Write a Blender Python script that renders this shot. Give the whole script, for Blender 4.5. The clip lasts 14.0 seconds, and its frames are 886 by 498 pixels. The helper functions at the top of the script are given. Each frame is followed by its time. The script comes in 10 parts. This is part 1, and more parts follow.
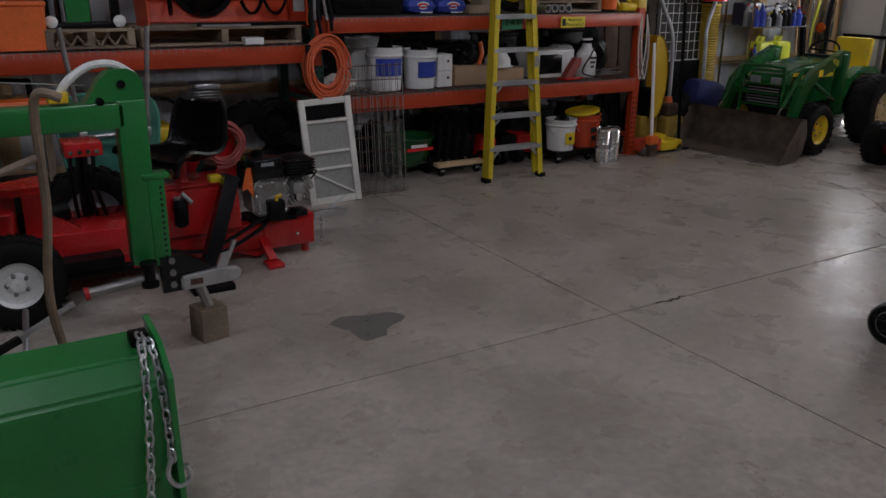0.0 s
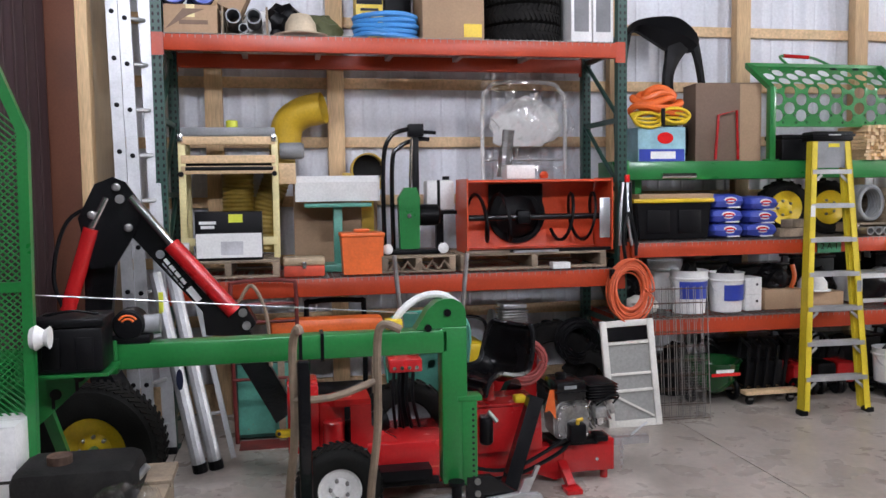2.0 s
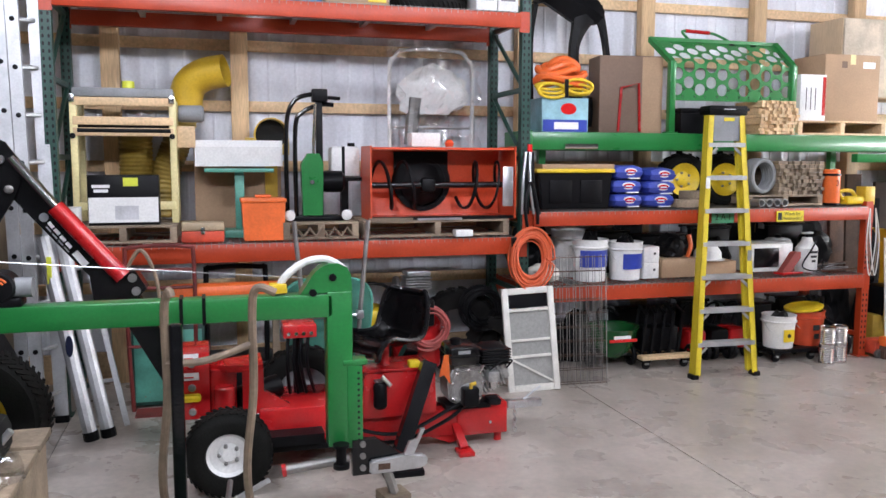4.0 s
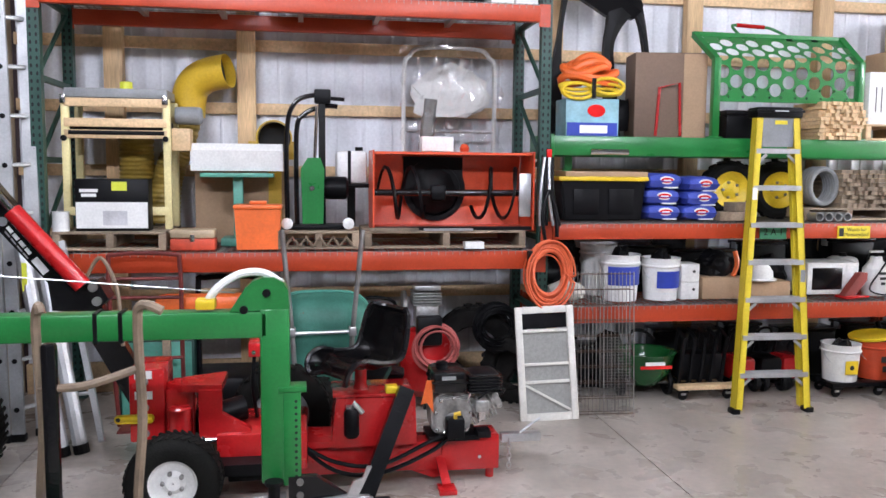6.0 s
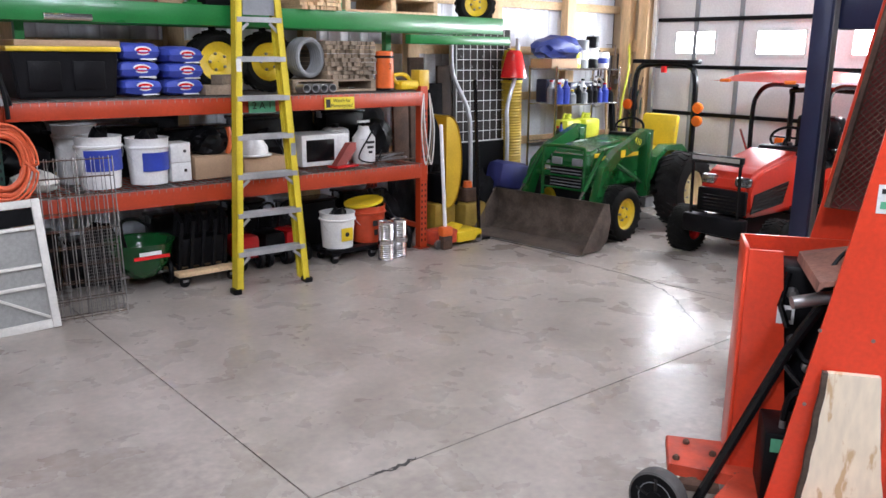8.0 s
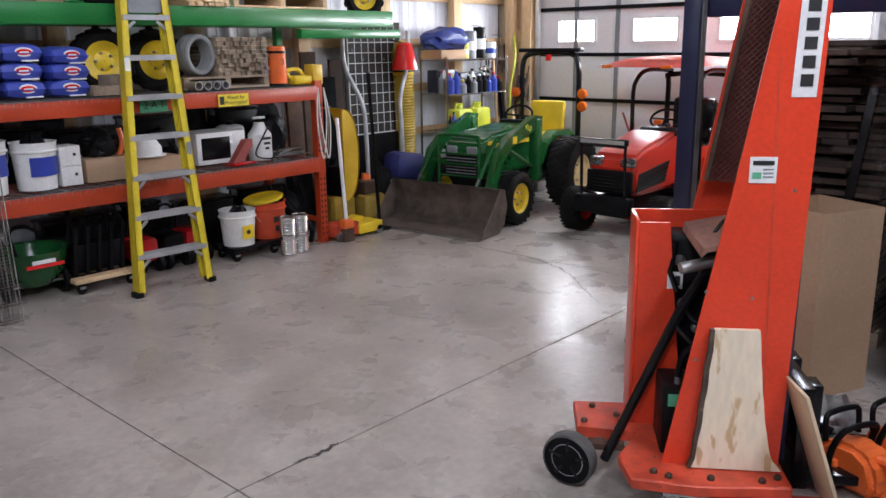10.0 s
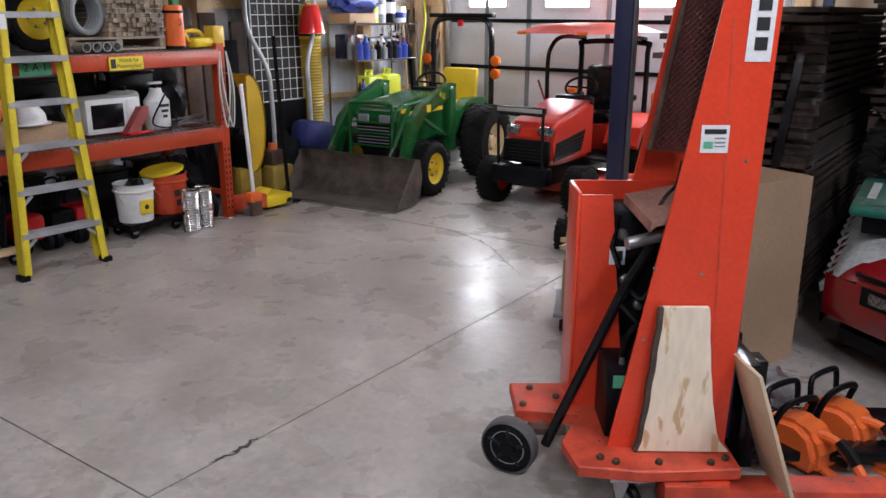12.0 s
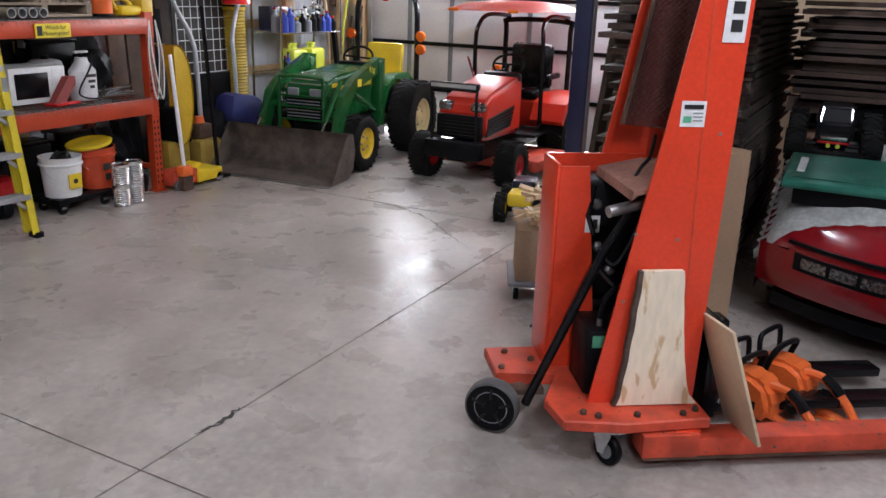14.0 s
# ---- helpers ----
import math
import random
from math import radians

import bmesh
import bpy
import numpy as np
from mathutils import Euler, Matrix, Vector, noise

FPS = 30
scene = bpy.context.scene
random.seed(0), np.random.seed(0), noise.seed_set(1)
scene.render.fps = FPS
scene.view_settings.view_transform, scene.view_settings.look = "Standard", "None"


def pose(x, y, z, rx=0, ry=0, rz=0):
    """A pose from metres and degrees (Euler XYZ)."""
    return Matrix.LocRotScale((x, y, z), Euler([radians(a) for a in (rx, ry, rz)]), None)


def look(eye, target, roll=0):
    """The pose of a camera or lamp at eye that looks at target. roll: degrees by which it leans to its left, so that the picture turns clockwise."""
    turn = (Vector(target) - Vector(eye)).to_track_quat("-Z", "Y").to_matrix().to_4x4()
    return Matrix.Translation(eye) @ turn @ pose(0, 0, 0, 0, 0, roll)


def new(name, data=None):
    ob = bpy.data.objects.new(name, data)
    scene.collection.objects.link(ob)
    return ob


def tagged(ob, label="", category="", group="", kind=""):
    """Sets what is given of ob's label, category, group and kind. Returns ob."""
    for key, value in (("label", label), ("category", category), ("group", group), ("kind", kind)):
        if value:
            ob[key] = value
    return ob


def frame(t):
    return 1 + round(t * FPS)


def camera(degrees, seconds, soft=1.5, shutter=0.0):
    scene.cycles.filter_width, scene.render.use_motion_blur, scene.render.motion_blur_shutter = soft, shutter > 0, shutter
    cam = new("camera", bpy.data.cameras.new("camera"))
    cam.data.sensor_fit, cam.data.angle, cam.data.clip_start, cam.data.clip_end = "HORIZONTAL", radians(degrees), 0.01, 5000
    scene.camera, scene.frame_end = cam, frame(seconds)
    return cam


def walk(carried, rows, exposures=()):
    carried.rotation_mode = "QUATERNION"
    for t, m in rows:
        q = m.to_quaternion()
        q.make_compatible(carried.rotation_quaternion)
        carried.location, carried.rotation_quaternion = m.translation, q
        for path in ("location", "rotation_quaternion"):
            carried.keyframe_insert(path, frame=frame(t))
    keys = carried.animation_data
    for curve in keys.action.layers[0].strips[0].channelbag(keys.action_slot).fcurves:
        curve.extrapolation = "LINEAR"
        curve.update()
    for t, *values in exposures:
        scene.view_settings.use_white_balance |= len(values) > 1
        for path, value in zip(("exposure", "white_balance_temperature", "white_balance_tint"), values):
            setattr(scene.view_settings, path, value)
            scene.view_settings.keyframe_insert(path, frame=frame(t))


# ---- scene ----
cam = camera(57.0, 14.0)

PATH = [
    (0, (-2.523, -0.13, 1.731), (-1.538, 1.491, 1.097), 0.7),
    (0.5, (-2.523, -0.178, 1.767), (-1.712, 1.62, 1.439), -1.5),
    (1, (-2.569, -0.147, 1.772), (-1.947, 1.744, 1.576), -1.7),
    (1.5, (-2.605, -0.139, 1.823), (-2.142, 1.799, 1.652), -0.9),
    (2, (-2.618, -0.129, 1.849), (-2.238, 1.829, 1.708), -0.8),
    (2.5, (-2.605, -0.146, 1.872), (-2.247, 1.818, 1.746), -0.8),
    (3, (-2.578, -0.169, 1.856), (-2.202, 1.793, 1.755), -1.1),
    (3.5, (-2.502, -0.205, 1.849), (-2.047, 1.736, 1.687), -0.6),
    (4, (-2.411, -0.201, 1.824), (-1.869, 1.713, 1.61), 0.1),
    (4.2, (-2.388, -0.163, 1.805), (-1.83, 1.744, 1.574), 0.3),
    (6.3, (-1.571, 0.238, 1.791), (-1.261, 2.205, 1.604), 0.5),
    (6.5, (-1.502, 0.3, 1.78), (-1.092, 2.247, 1.579), 1.9),
    (7, (-1.249, 0.336, 1.665), (-0.531, 2.183, 1.398), 2.5),
    (7.5, (-1.122, 0.265, 1.725), (-0.08, 1.932, 1.353), 2.8),
    (8, (-1.086, 0.297, 1.744), (0.163, 1.787, 1.277), 0.6),
    (8.2, (-1.097, 0.263, 1.752), (0.182, 1.725, 1.278), 0.4),
    (10.5, (-1.229, 0.246, 1.744), (0.252, 1.495, 1.244), 0.6),
    (11, (-1.206, 0.291, 1.723), (0.323, 1.454, 1.168), 2.2),
    (11.5, (-1.134, 0.386, 1.712), (0.429, 1.508, 1.168), -0.6),
    (12, (-1.093, 0.491, 1.712), (0.471, 1.606, 1.154), 0.2),
    (12.5, (-1.094, 0.567, 1.711), (0.482, 1.659, 1.145), -0.0),
    (13, (-1.2, 0.646, 1.718), (0.47, 1.6, 1.167), 0.4),
    (13.5, (-1.312, 0.718, 1.718), (0.347, 1.669, 1.133), 0.3),
    (14, (-1.371, 0.727, 1.708), (0.314, 1.616, 1.101), 1.9),
]

EXPO = [(0, -1.7, 6500, 10), (0.3, -1.6, 6500, 10), (0.7, -1.1, 6500, 10), (1.2, -0.5, 6500, 10), (2.0, -0.02, 6450, 10), (3.0, 0.28, 6400, 10), (4.2, 0.3, 6350, 10), (6.5, 0.45, 6300, 10), (7.5, 0.32, 6220, 10), (8.2, 0.12, 6230, 11), (10.3, -0.28, 6250, 11), (14, -0.28, 6250, 11)]
walk(cam, [(t, look(eye, target, roll)) for t, eye, target, roll in PATH], EXPO)

# ---- world and light ----
world = bpy.data.worlds.new("world")
scene.world = world
world.use_nodes = True
wn = world.node_tree
sky = wn.nodes.new("ShaderNodeTexSky")
sky.sky_type, sky.sun_disc = "NISHITA", False
sky.sun_elevation, sky.sun_rotation = radians(38), radians(60)
wn.links.new(sky.outputs[0], wn.nodes["Background"].inputs[0])
wn.nodes["Background"].inputs[1].default_value = 0.15
sun = new("sun", bpy.data.lights.new("sun", "SUN"))
sun.data.energy, sun.data.angle, sun.data.color = 2.5, radians(0.6), (1, 0.95, 0.88)
sun.matrix_world = look((20, 14, 18), (8, 5, 0))

LAMP_W = 190.0
# x, y and share of the full power
LAMPS = [(-3.2, 3.4, 0.48), (0.6, 3.4, 0.32), (6.0, 2.6, 0.9), (-3.2, -0.8, 1.3), (0.6, -0.8, 1.2)]
LAMP_Z = 4.35


# ---- materials ----
def ramp(nt, a, b, ca, cb):
    r = nt.nodes.new("ShaderNodeValToRGB")
    r.color_ramp.elements[0].position, r.color_ramp.elements[1].position = a, b
    r.color_ramp.elements[0].color, r.color_ramp.elements[1].color = (*ca, 1), (*cb, 1)
    return r


def mat(name, col, rough=0.5, metal=0.0, dark=0.7, scale=6.0, fine=60.0, bump=0.1, stretch=(1, 1, 1), coat=0.0, wear=None, wear_at=0.66, vary=0.0, spec=0.5):
    """Colour with stains at a coarse scale, grain at a fine one, relief and uneven gloss."""
    m = bpy.data.materials.new(name)
    m.use_nodes = True
    nt = m.node_tree
    n, l = nt.nodes, nt.links
    b = n["Principled BSDF"]
    tc, mp = n.new("ShaderNodeTexCoord"), n.new("ShaderNodeMapping")
    mp.inputs["Scale"].default_value = stretch
    l.new(tc.outputs["Object"], mp.inputs[0])
    big, small = n.new("ShaderNodeTexNoise"), n.new("ShaderNodeTexNoise")
    for t, s, d in ((big, scale, 5), (small, fine, 3)):
        t.inputs["Scale"].default_value, t.inputs["Detail"].default_value = s, d
        l.new(mp.outputs[0], t.inputs[0])
    low = tuple(c * dark for c in col)
    r = ramp(nt, 0.36, 0.62, low, col)
    l.new(big.outputs[0], r.inputs[0])
    g = n.new("ShaderNodeMix")
    g.data_type, g.blend_type = "RGBA", "MULTIPLY"
    g.inputs[0].default_value = 1.0
    gr = ramp(nt, 0.3, 0.7, (0.91, 0.91, 0.91), (1.05, 1.05, 1.05)) if bump < 0.15 else ramp(nt, 0.3, 0.7, (0.8, 0.8, 0.8), (1.1, 1.1, 1.1))
    l.new(small.outputs[0], gr.inputs[0])
    l.new(r.outputs[0], g.inputs[6])
    l.new(gr.outputs[0], g.inputs[7])
    out = g.outputs[2]
    if vary:
        oi, hs, mr = n.new("ShaderNodeObjectInfo"), n.new("ShaderNodeHueSaturation"), n.new("ShaderNodeMapRange")
        mr.inputs[3].default_value, mr.inputs[4].default_value = 1 - vary, 1 + vary
        l.new(oi.outputs["Random"], mr.inputs[0])
        l.new(mr.outputs[0], hs.inputs["Value"])
        l.new(out, hs.inputs["Color"])
        out = hs.outputs[0]
    if wear:
        w = n.new("ShaderNodeTexNoise")
        w.inputs["Scale"].default_value, w.inputs["Detail"].default_value = scale * 3.3, 8
        l.new(mp.outputs[0], w.inputs[0])
        wr = ramp(nt, wear_at, wear_at + 0.04, (0, 0, 0), (1, 1, 1))
        l.new(w.outputs[0], wr.inputs[0])
        x = n.new("ShaderNodeMix")
        x.data_type = "RGBA"
        l.new(wr.outputs[0], x.inputs[0])
        l.new(out, x.inputs[6])
        x.inputs[7].default_value = (*wear, 1)
        out = x.outputs[2]
    l.new(out, b.inputs["Base Color"])
    rr = n.new("ShaderNodeMapRange")
    rr.inputs[3].default_value, rr.inputs[4].default_value = max(0.04, rough - 0.12), min(1, rough + 0.12)
    l.new(big.outputs[0], rr.inputs[0])
    l.new(rr.outputs[0], b.inputs["Roughness"])
    b.inputs["Metallic"].default_value = metal
    b.inputs["Coat Weight"].default_value = coat
    b.inputs["Coat Roughness"].default_value = 0.12
    b.inputs["Specular IOR Level"].default_value = spec
    if bump:
        bp = n.new("ShaderNodeBump")
        bp.inputs["Strength"].default_value, bp.inputs["Distance"].default_value = bump, 0.01
        l.new(small.outputs[0], bp.inputs["Height"])
        l.new(bp.outputs[0], b.inputs["Normal"])
    return m


def glow(name, col, strength):
    m = bpy.data.materials.new(name)
    m.use_nodes = True
    b = m.node_tree.nodes["Principled BSDF"]
    b.inputs["Base Color"].default_value = (*col, 1)
    b.inputs["Emission Color"].default_value = (*col, 1)
    b.inputs["Emission Strength"].default_value = strength
    return m


def clear(name, col, rough=0.02, alpha_mix=0.85):
    """Thin glass or film: mostly see-through with a gloss on it."""
    m = bpy.data.materials.new(name)
    m.use_nodes = True
    nt = m.node_tree
    nt.nodes.clear()
    o, t, g, x = (nt.nodes.new("ShaderNode" + k) for k in ("OutputMaterial", "BsdfTransparent", "BsdfGlossy", "MixShader"))
    t.inputs[0].default_value = (*col, 1)
    g.inputs["Roughness"].default_value = rough
    x.inputs[0].default_value = 1 - alpha_mix
    nt.links.new(t.outputs[0], x.inputs[1])
    nt.links.new(g.outputs[0], x.inputs[2])
    nt.links.new(x.outputs[0], o.inputs[0])
    return m


def concrete():
    """Trowelled slab: cloudy tone, dark rubbed patches, pale scuffs and fine specks."""
    m = mat("concrete", (0.44, 0.396, 0.356), 0.36, 0, 0.86, 0.9, 26, 0.05, vary=0.03)
    nt = m.node_tree
    n, l, b = nt.nodes, nt.links, nt.nodes["Principled BSDF"]
    src = b.inputs["Base Color"].links[0].from_socket
    geo = n.new("ShaderNodeNewGeometry")

    def field(scale, detail, dist, offset, squeeze=(1, 1, 1), turn=0.0, rough=0.5):
        mp = n.new("ShaderNodeMapping")
        mp.inputs["Location"].default_value, mp.inputs["Scale"].default_value = offset, squeeze
        mp.inputs["Rotation"].default_value = (0, 0, radians(turn))
        l.new(geo.outputs["Position"], mp.inputs[0])
        t = n.new("ShaderNodeTexNoise")
        t.inputs["Scale"].default_value, t.inputs["Detail"].default_value, t.inputs["Distortion"].default_value = scale, detail, dist
        t.inputs["Roughness"].default_value = rough
        l.new(mp.outputs[0], t.inputs[0])
        return t.outputs[0]

    def times(a, c, how="MULTIPLY", fac=1.0):
        x = n.new("ShaderNodeMix")
        x.data_type, x.blend_type = "RGBA", how
        x.inputs[0].default_value = fac
        l.new(a, x.inputs[6])
        l.new(c, x.inputs[7])
        return x.outputs[2]

    def tone(f, a, c, lo, hi):
        r = ramp(nt, a, c, lo, hi)
        l.new(f, r.inputs[0])
        return r.outputs[0]

    cloud = field(1.7, 6, 0.3, (3.17, 1.73, 0.377), rough=0.56)
    col = times(src, tone(cloud, 0.34, 0.62, (0.76, 0.745, 0.72), (1.06, 1.055, 1.05)))
    where = tone(field(1.1, 4, 0.4, (7.3, 2.1, 0)), 0.34, 0.74, (0, 0, 0), (1, 1, 1))
    rub = tone(field(4.2, 5, 0.3, (1.9, 5.2, 0), (1, 2.0, 1), 32, 0.55), 0.36, 0.84, (0, 0, 0), (1, 1, 1))
    patch = times(where, rub)
    dark = n.new("ShaderNodeMix")
    dark.data_type = "RGBA"
    dk = n.new("ShaderNodeMath")
    dk.operation = "MULTIPLY"
    dk.inputs[1].default_value = 0.16
    l.new(patch, dk.inputs[0])
    l.new(dk.outputs[0], dark.inputs[0])
    l.new(col, dark.inputs[6])
    dark.inputs[7].default_value = (0.19, 0.17, 0.15, 1)
    pale = n.new("ShaderNodeMix")
    pale.data_type = "RGBA"
    scuff = times(tone(field(9, 5, 0.3, (4, 9, 0), (1, 2.2, 1), -38, 0.55), 0.55, 0.85, (0, 0, 0), (1, 1, 1)), tone(field(1.6, 3, 0.2, (1, 8, 0)), 0.5, 0.62, (0, 0, 0), (1, 1, 1)))
    pk = n.new("ShaderNodeMath")
    pk.operation = "MULTIPLY"
    pk.inputs[1].default_value = 0.12
    l.new(scuff, pk.inputs[0])
    l.new(pk.outputs[0], pale.inputs[0])
    l.new(dark.outputs[2], pale.inputs[6])
    pale.inputs[7].default_value = (0.52, 0.49, 0.46, 1)
    speck = tone(field(13, 5, 0.1, (0, 0, 0), rough=0.55), 0.28, 0.72, (0.86, 0.855, 0.85), (1.1, 1.1, 1.095))
    l.new(times(pale.outputs[2], speck), b.inputs["Base Color"])
    gl = n.new("ShaderNodeMapRange")
    gl.inputs[1].default_value, gl.inputs[2].default_value = 0.25, 0.75
    gl.inputs[3].default_value, gl.inputs[4].default_value = 0.4, 0.2
    l.new(field(3.2, 5, 0.3, (2, 2, 0), rough=0.55), gl.inputs[0])
    l.new(gl.outputs[0], b.inputs["Roughness"])
    return m


CONCRETE = concrete()
JOINT = mat("joint_dirt", (0.05, 0.045, 0.04), 0.9)
STAIN = mat("oil_stain", (0.17, 0.16, 0.15), 0.3, dark=0.8)
STEEL_WALL = mat("white_steel_siding", (0.72, 0.74, 0.79), 0.38, 0, 0.9, 1.5, 40, 0.02)
# low colour, so that the unseen walls and ceiling give little fill
LINER = mat("unseen_dark_liner", (0.075, 0.073, 0.07), 0.6, 0, 0.8, 1.5)
MAROON = mat("maroon_steel", (0.04, 0.022, 0.024), 0.6, 0, 0.8, 2, spec=0.25)
BROWN = mat("brown_trim", (0.12, 0.045, 0.026), 0.6, 0, 0.8, 2, spec=0.2)
PINE = mat("pine_lumber", (0.72, 0.51, 0.29), 0.6, 0, 0.82, 3, 45, 0.15, (1, 1, 1), vary=0.15)
PINE_UP = mat("pine_post", (0.7, 0.48, 0.26), 0.6, 0, 0.8, 4, 40, 0.15, (3, 3, 0.25), vary=0.12)
PLY = mat("plywood", (0.6, 0.46, 0.3), 0.65, 0, 0.8, 3, 50, 0.08, (1, 1, 0.2))
OLDWOOD = mat("weathered_wood", (0.3, 0.23, 0.16), 0.8, 0, 0.6, 5, 60, 0.25, vary=0.25)
DARKWOOD = mat("dark_lumber", (0.075, 0.048, 0.034), 0.9, 0, 0.5, 5, 60, 0.3, vary=0.35)
RACK_RED = mat("orange_rack_paint", (0.46, 0.05, 0.013), 0.4, 0, 0.82, 3, 60, 0.04, wear=(0.2, 0.1, 0.07), wear_at=0.72)
RACK_GREEN = mat("dark_green_paint", (0.015, 0.06, 0.045), 0.4, 0, 0.8)
HOLE = mat("hole_dark", (0.012, 0.012, 0.012), 0.9)
WIRE = mat("galvanised_wire", (0.3, 0.28, 0.26), 0.5, 0.6)
GALV = mat("zinc_plate", (0.62, 0.63, 0.64), 0.33, 0.85, 0.85, 8)
ALU = mat("aluminium", (0.56, 0.57, 0.58), 0.45, 0.7, 0.8, 6, 80, 0.05)
CHROME = mat("bright_steel", (0.75, 0.75, 0.76), 0.16, 1.0, 0.95)
LADDER_Y = mat("yellow_fibreglass", (0.72, 0.56, 0.03), 0.45, 0, 0.85, 4)
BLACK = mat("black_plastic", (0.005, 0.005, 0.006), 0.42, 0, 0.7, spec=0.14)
BLACK_GLOSS = mat("black_paint", (0.006, 0.006, 0.007), 0.2, 0, 0.8, spec=0.4)
VINYL = mat("black_vinyl", (0.006, 0.006, 0.007), 0.26, 0, 0.8, 5, 120, 0.04, spec=0.35)
RUBBER = mat("tyre_rubber", (0.009, 0.009, 0.008), 0.75, 0, 0.65, 10, 90, 0.2, spec=0.14)
DUSTY = mat("dusty_rubber", (0.018, 0.017, 0.016), 0.85, 0, 0.5, 8, 90, 0.2, spec=0.16)
RED = mat("red_paint", (0.5, 0.014, 0.016), 0.25, 0, 0.85, 5, 60, 0.03, coat=0.3)
ORANGE_RED = mat("orange_red_paint", (0.74, 0.055, 0.018), 0.34, 0, 0.88, 3, 60, 0.03, coat=0.2, wear=(0.14, 0.06, 0.04), wear_at=0.75)
ORANGE_DUSTY = mat("dusty_orange_paint", (0.64, 0.075, 0.032), 0.55, 0, 0.62, 9, 40, 0.1, wear=(0.1, 0.06, 0.05), wear_at=0.66)
SNOW_RED = mat("snow_orange", (0.72, 0.09, 0.03), 0.35, 0, 0.88, 4)
GREEN = mat("green_paint", (0.015, 0.19, 0.04), 0.32, 0, 0.85, 4, 60, 0.03, coat=0.25)
TRACTOR_GREEN = mat("tractor_green", (0.01, 0.095, 0.022), 0.24, 0, 0.8, 4, 60, 0.03, coat=0.25)
TEAL = mat("teal_enamel", (0.1, 0.34, 0.26), 0.4, 0, 0.75, 5, wear=(0.2, 0.12, 0.08), wear_at=0.7)
YELLOW = mat("yellow_paint", (0.78, 0.55, 0.02), 0.4, 0, 0.85, 5)
DUCT = mat("yellow_duct", (0.62, 0.4, 0.03), 0.4, 0, 0.85, 5)
CREAM = mat("cream_paint", (0.78, 0.68, 0.34), 0.45, 0, 0.88, 5)
WHITE = mat("white_plastic", (0.8, 0.8, 0.78), 0.4, 0, 0.92, 5)
WHITE_WORN = mat("worn_white_paint", (0.74, 0.72, 0.66), 0.55, 0, 0.85, 6, wear=(0.35, 0.28, 0.2), wear_at=0.72)
CARD = mat("cardboard", (0.42, 0.28, 0.17), 0.8, 0, 0.88, 3, 60, 0.05, vary=0.08)
CARD_DARK = mat("printed_cardboard", (0.2, 0.13, 0.09), 0.7, 0, 0.9, 3)
BLUE = mat("blue_plastic", (0.03, 0.06, 0.4), 0.4, 0, 0.75, 6)
HOSE_BLUE = mat("blue_hose", (0.06, 0.28, 0.65), 0.45, 0, 0.85, 8)
NAVY = mat("navy_paint", (0.012, 0.016, 0.045), 0.35, 0, 0.8, 4, coat=0.2)
TARP = mat("blue_tarp", (0.02, 0.04, 0.22), 0.45, 0, 0.6, 9)
ORANGE = mat("orange_plastic", (0.85, 0.16, 0.03), 0.42, 0, 0.85, 5)
ORANGE_CORD = mat("orange_cord", (0.75, 0.14, 0.05), 0.5, 0, 0.85, 20)
ROPE_Y = mat("yellow_rope", (0.8, 0.55, 0.02), 0.6, 0, 0.8, 40)
TREAD = mat("worn_grey_tread", (0.11, 0.105, 0.1), 0.7, 0, 0.6, 9)
GREY = mat("grey_plastic", (0.25, 0.26, 0.27), 0.5, 0, 0.8, 5)
CASTING = mat("cast_aluminium", (0.6, 0.6, 0.59), 0.34, 0.85, 0.6, 12, 60, 0.15)
RUST = mat("rusty_steel", (0.13, 0.075, 0.05), 0.75, 0.3, 0.5, 7, 60, 0.3)
BUCKET_STEEL = mat("worn_bucket_steel", (0.16, 0.125, 0.1), 0.6, 0.25, 0.45, 6, 50, 0.2)
STEEL = mat("bare_steel", (0.35, 0.34, 0.33), 0.42, 0.8, 0.7, 8)
HIDE = mat("worn_handle", (0.26, 0.19, 0.13), 0.6, 0, 0.6, 9)
MAPLE = mat("live_edge_wood", (0.86, 0.74, 0.55), 0.6, 0, 0.93, 2.5, 22, 0.03, (2, 2, 0.6), wear=(0.62, 0.43, 0.23), wear_at=0.57)
BARK = mat("bark", (0.1, 0.07, 0.05), 0.9, 0, 0.5, 20, 60, 0.5)
TRACTOR_RED = mat("tractor_orange_red", (0.52, 0.03, 0.014), 0.32, 0, 0.88, 3, 60, 0.02, spec=0.3)
CAR_RED = mat("car_red", (0.22, 0.006, 0.01), 0.2, 0, 0.9, 2, 60, 0.0, coat=0.8)
BLANKET = mat("moving_blanket", (0.72, 0.74, 0.7), 0.9, 0, 0.75, 7, 40, 0.5)
GREEN_BAG = mat("green_fabric", (0.02, 0.16, 0.11), 0.4, 0, 0.7, 9)
DOOR_WHITE = mat("white_door_steel", (0.82, 0.8, 0.79), 0.4, 0, 0.95, 1.5)
LIGHT_GREEN = mat("sign_green", (0.12, 0.45, 0.25), 0.5)
SIGN_Y = mat("sign_yellow", (0.85, 0.68, 0.03), 0.5)
INK = mat("ink", (0.015, 0.015, 0.015), 0.6)
AMBER = mat("amber_lens", (0.85, 0.18, 0.02), 0.15, 0, 0.9)
LENS_RED = mat("red_lens", (0.7, 0.02, 0.02), 0.15, 0, 0.9)
LENS = mat("lamp_lens", (0.7, 0.72, 0.75), 0.12, 0.6, 0.9)
GLASS = clear("window_glass", (0.95, 0.96, 0.96))
FILM = clear("plastic_film", (0.93, 0.93, 0.93), 0.12, 0.9)
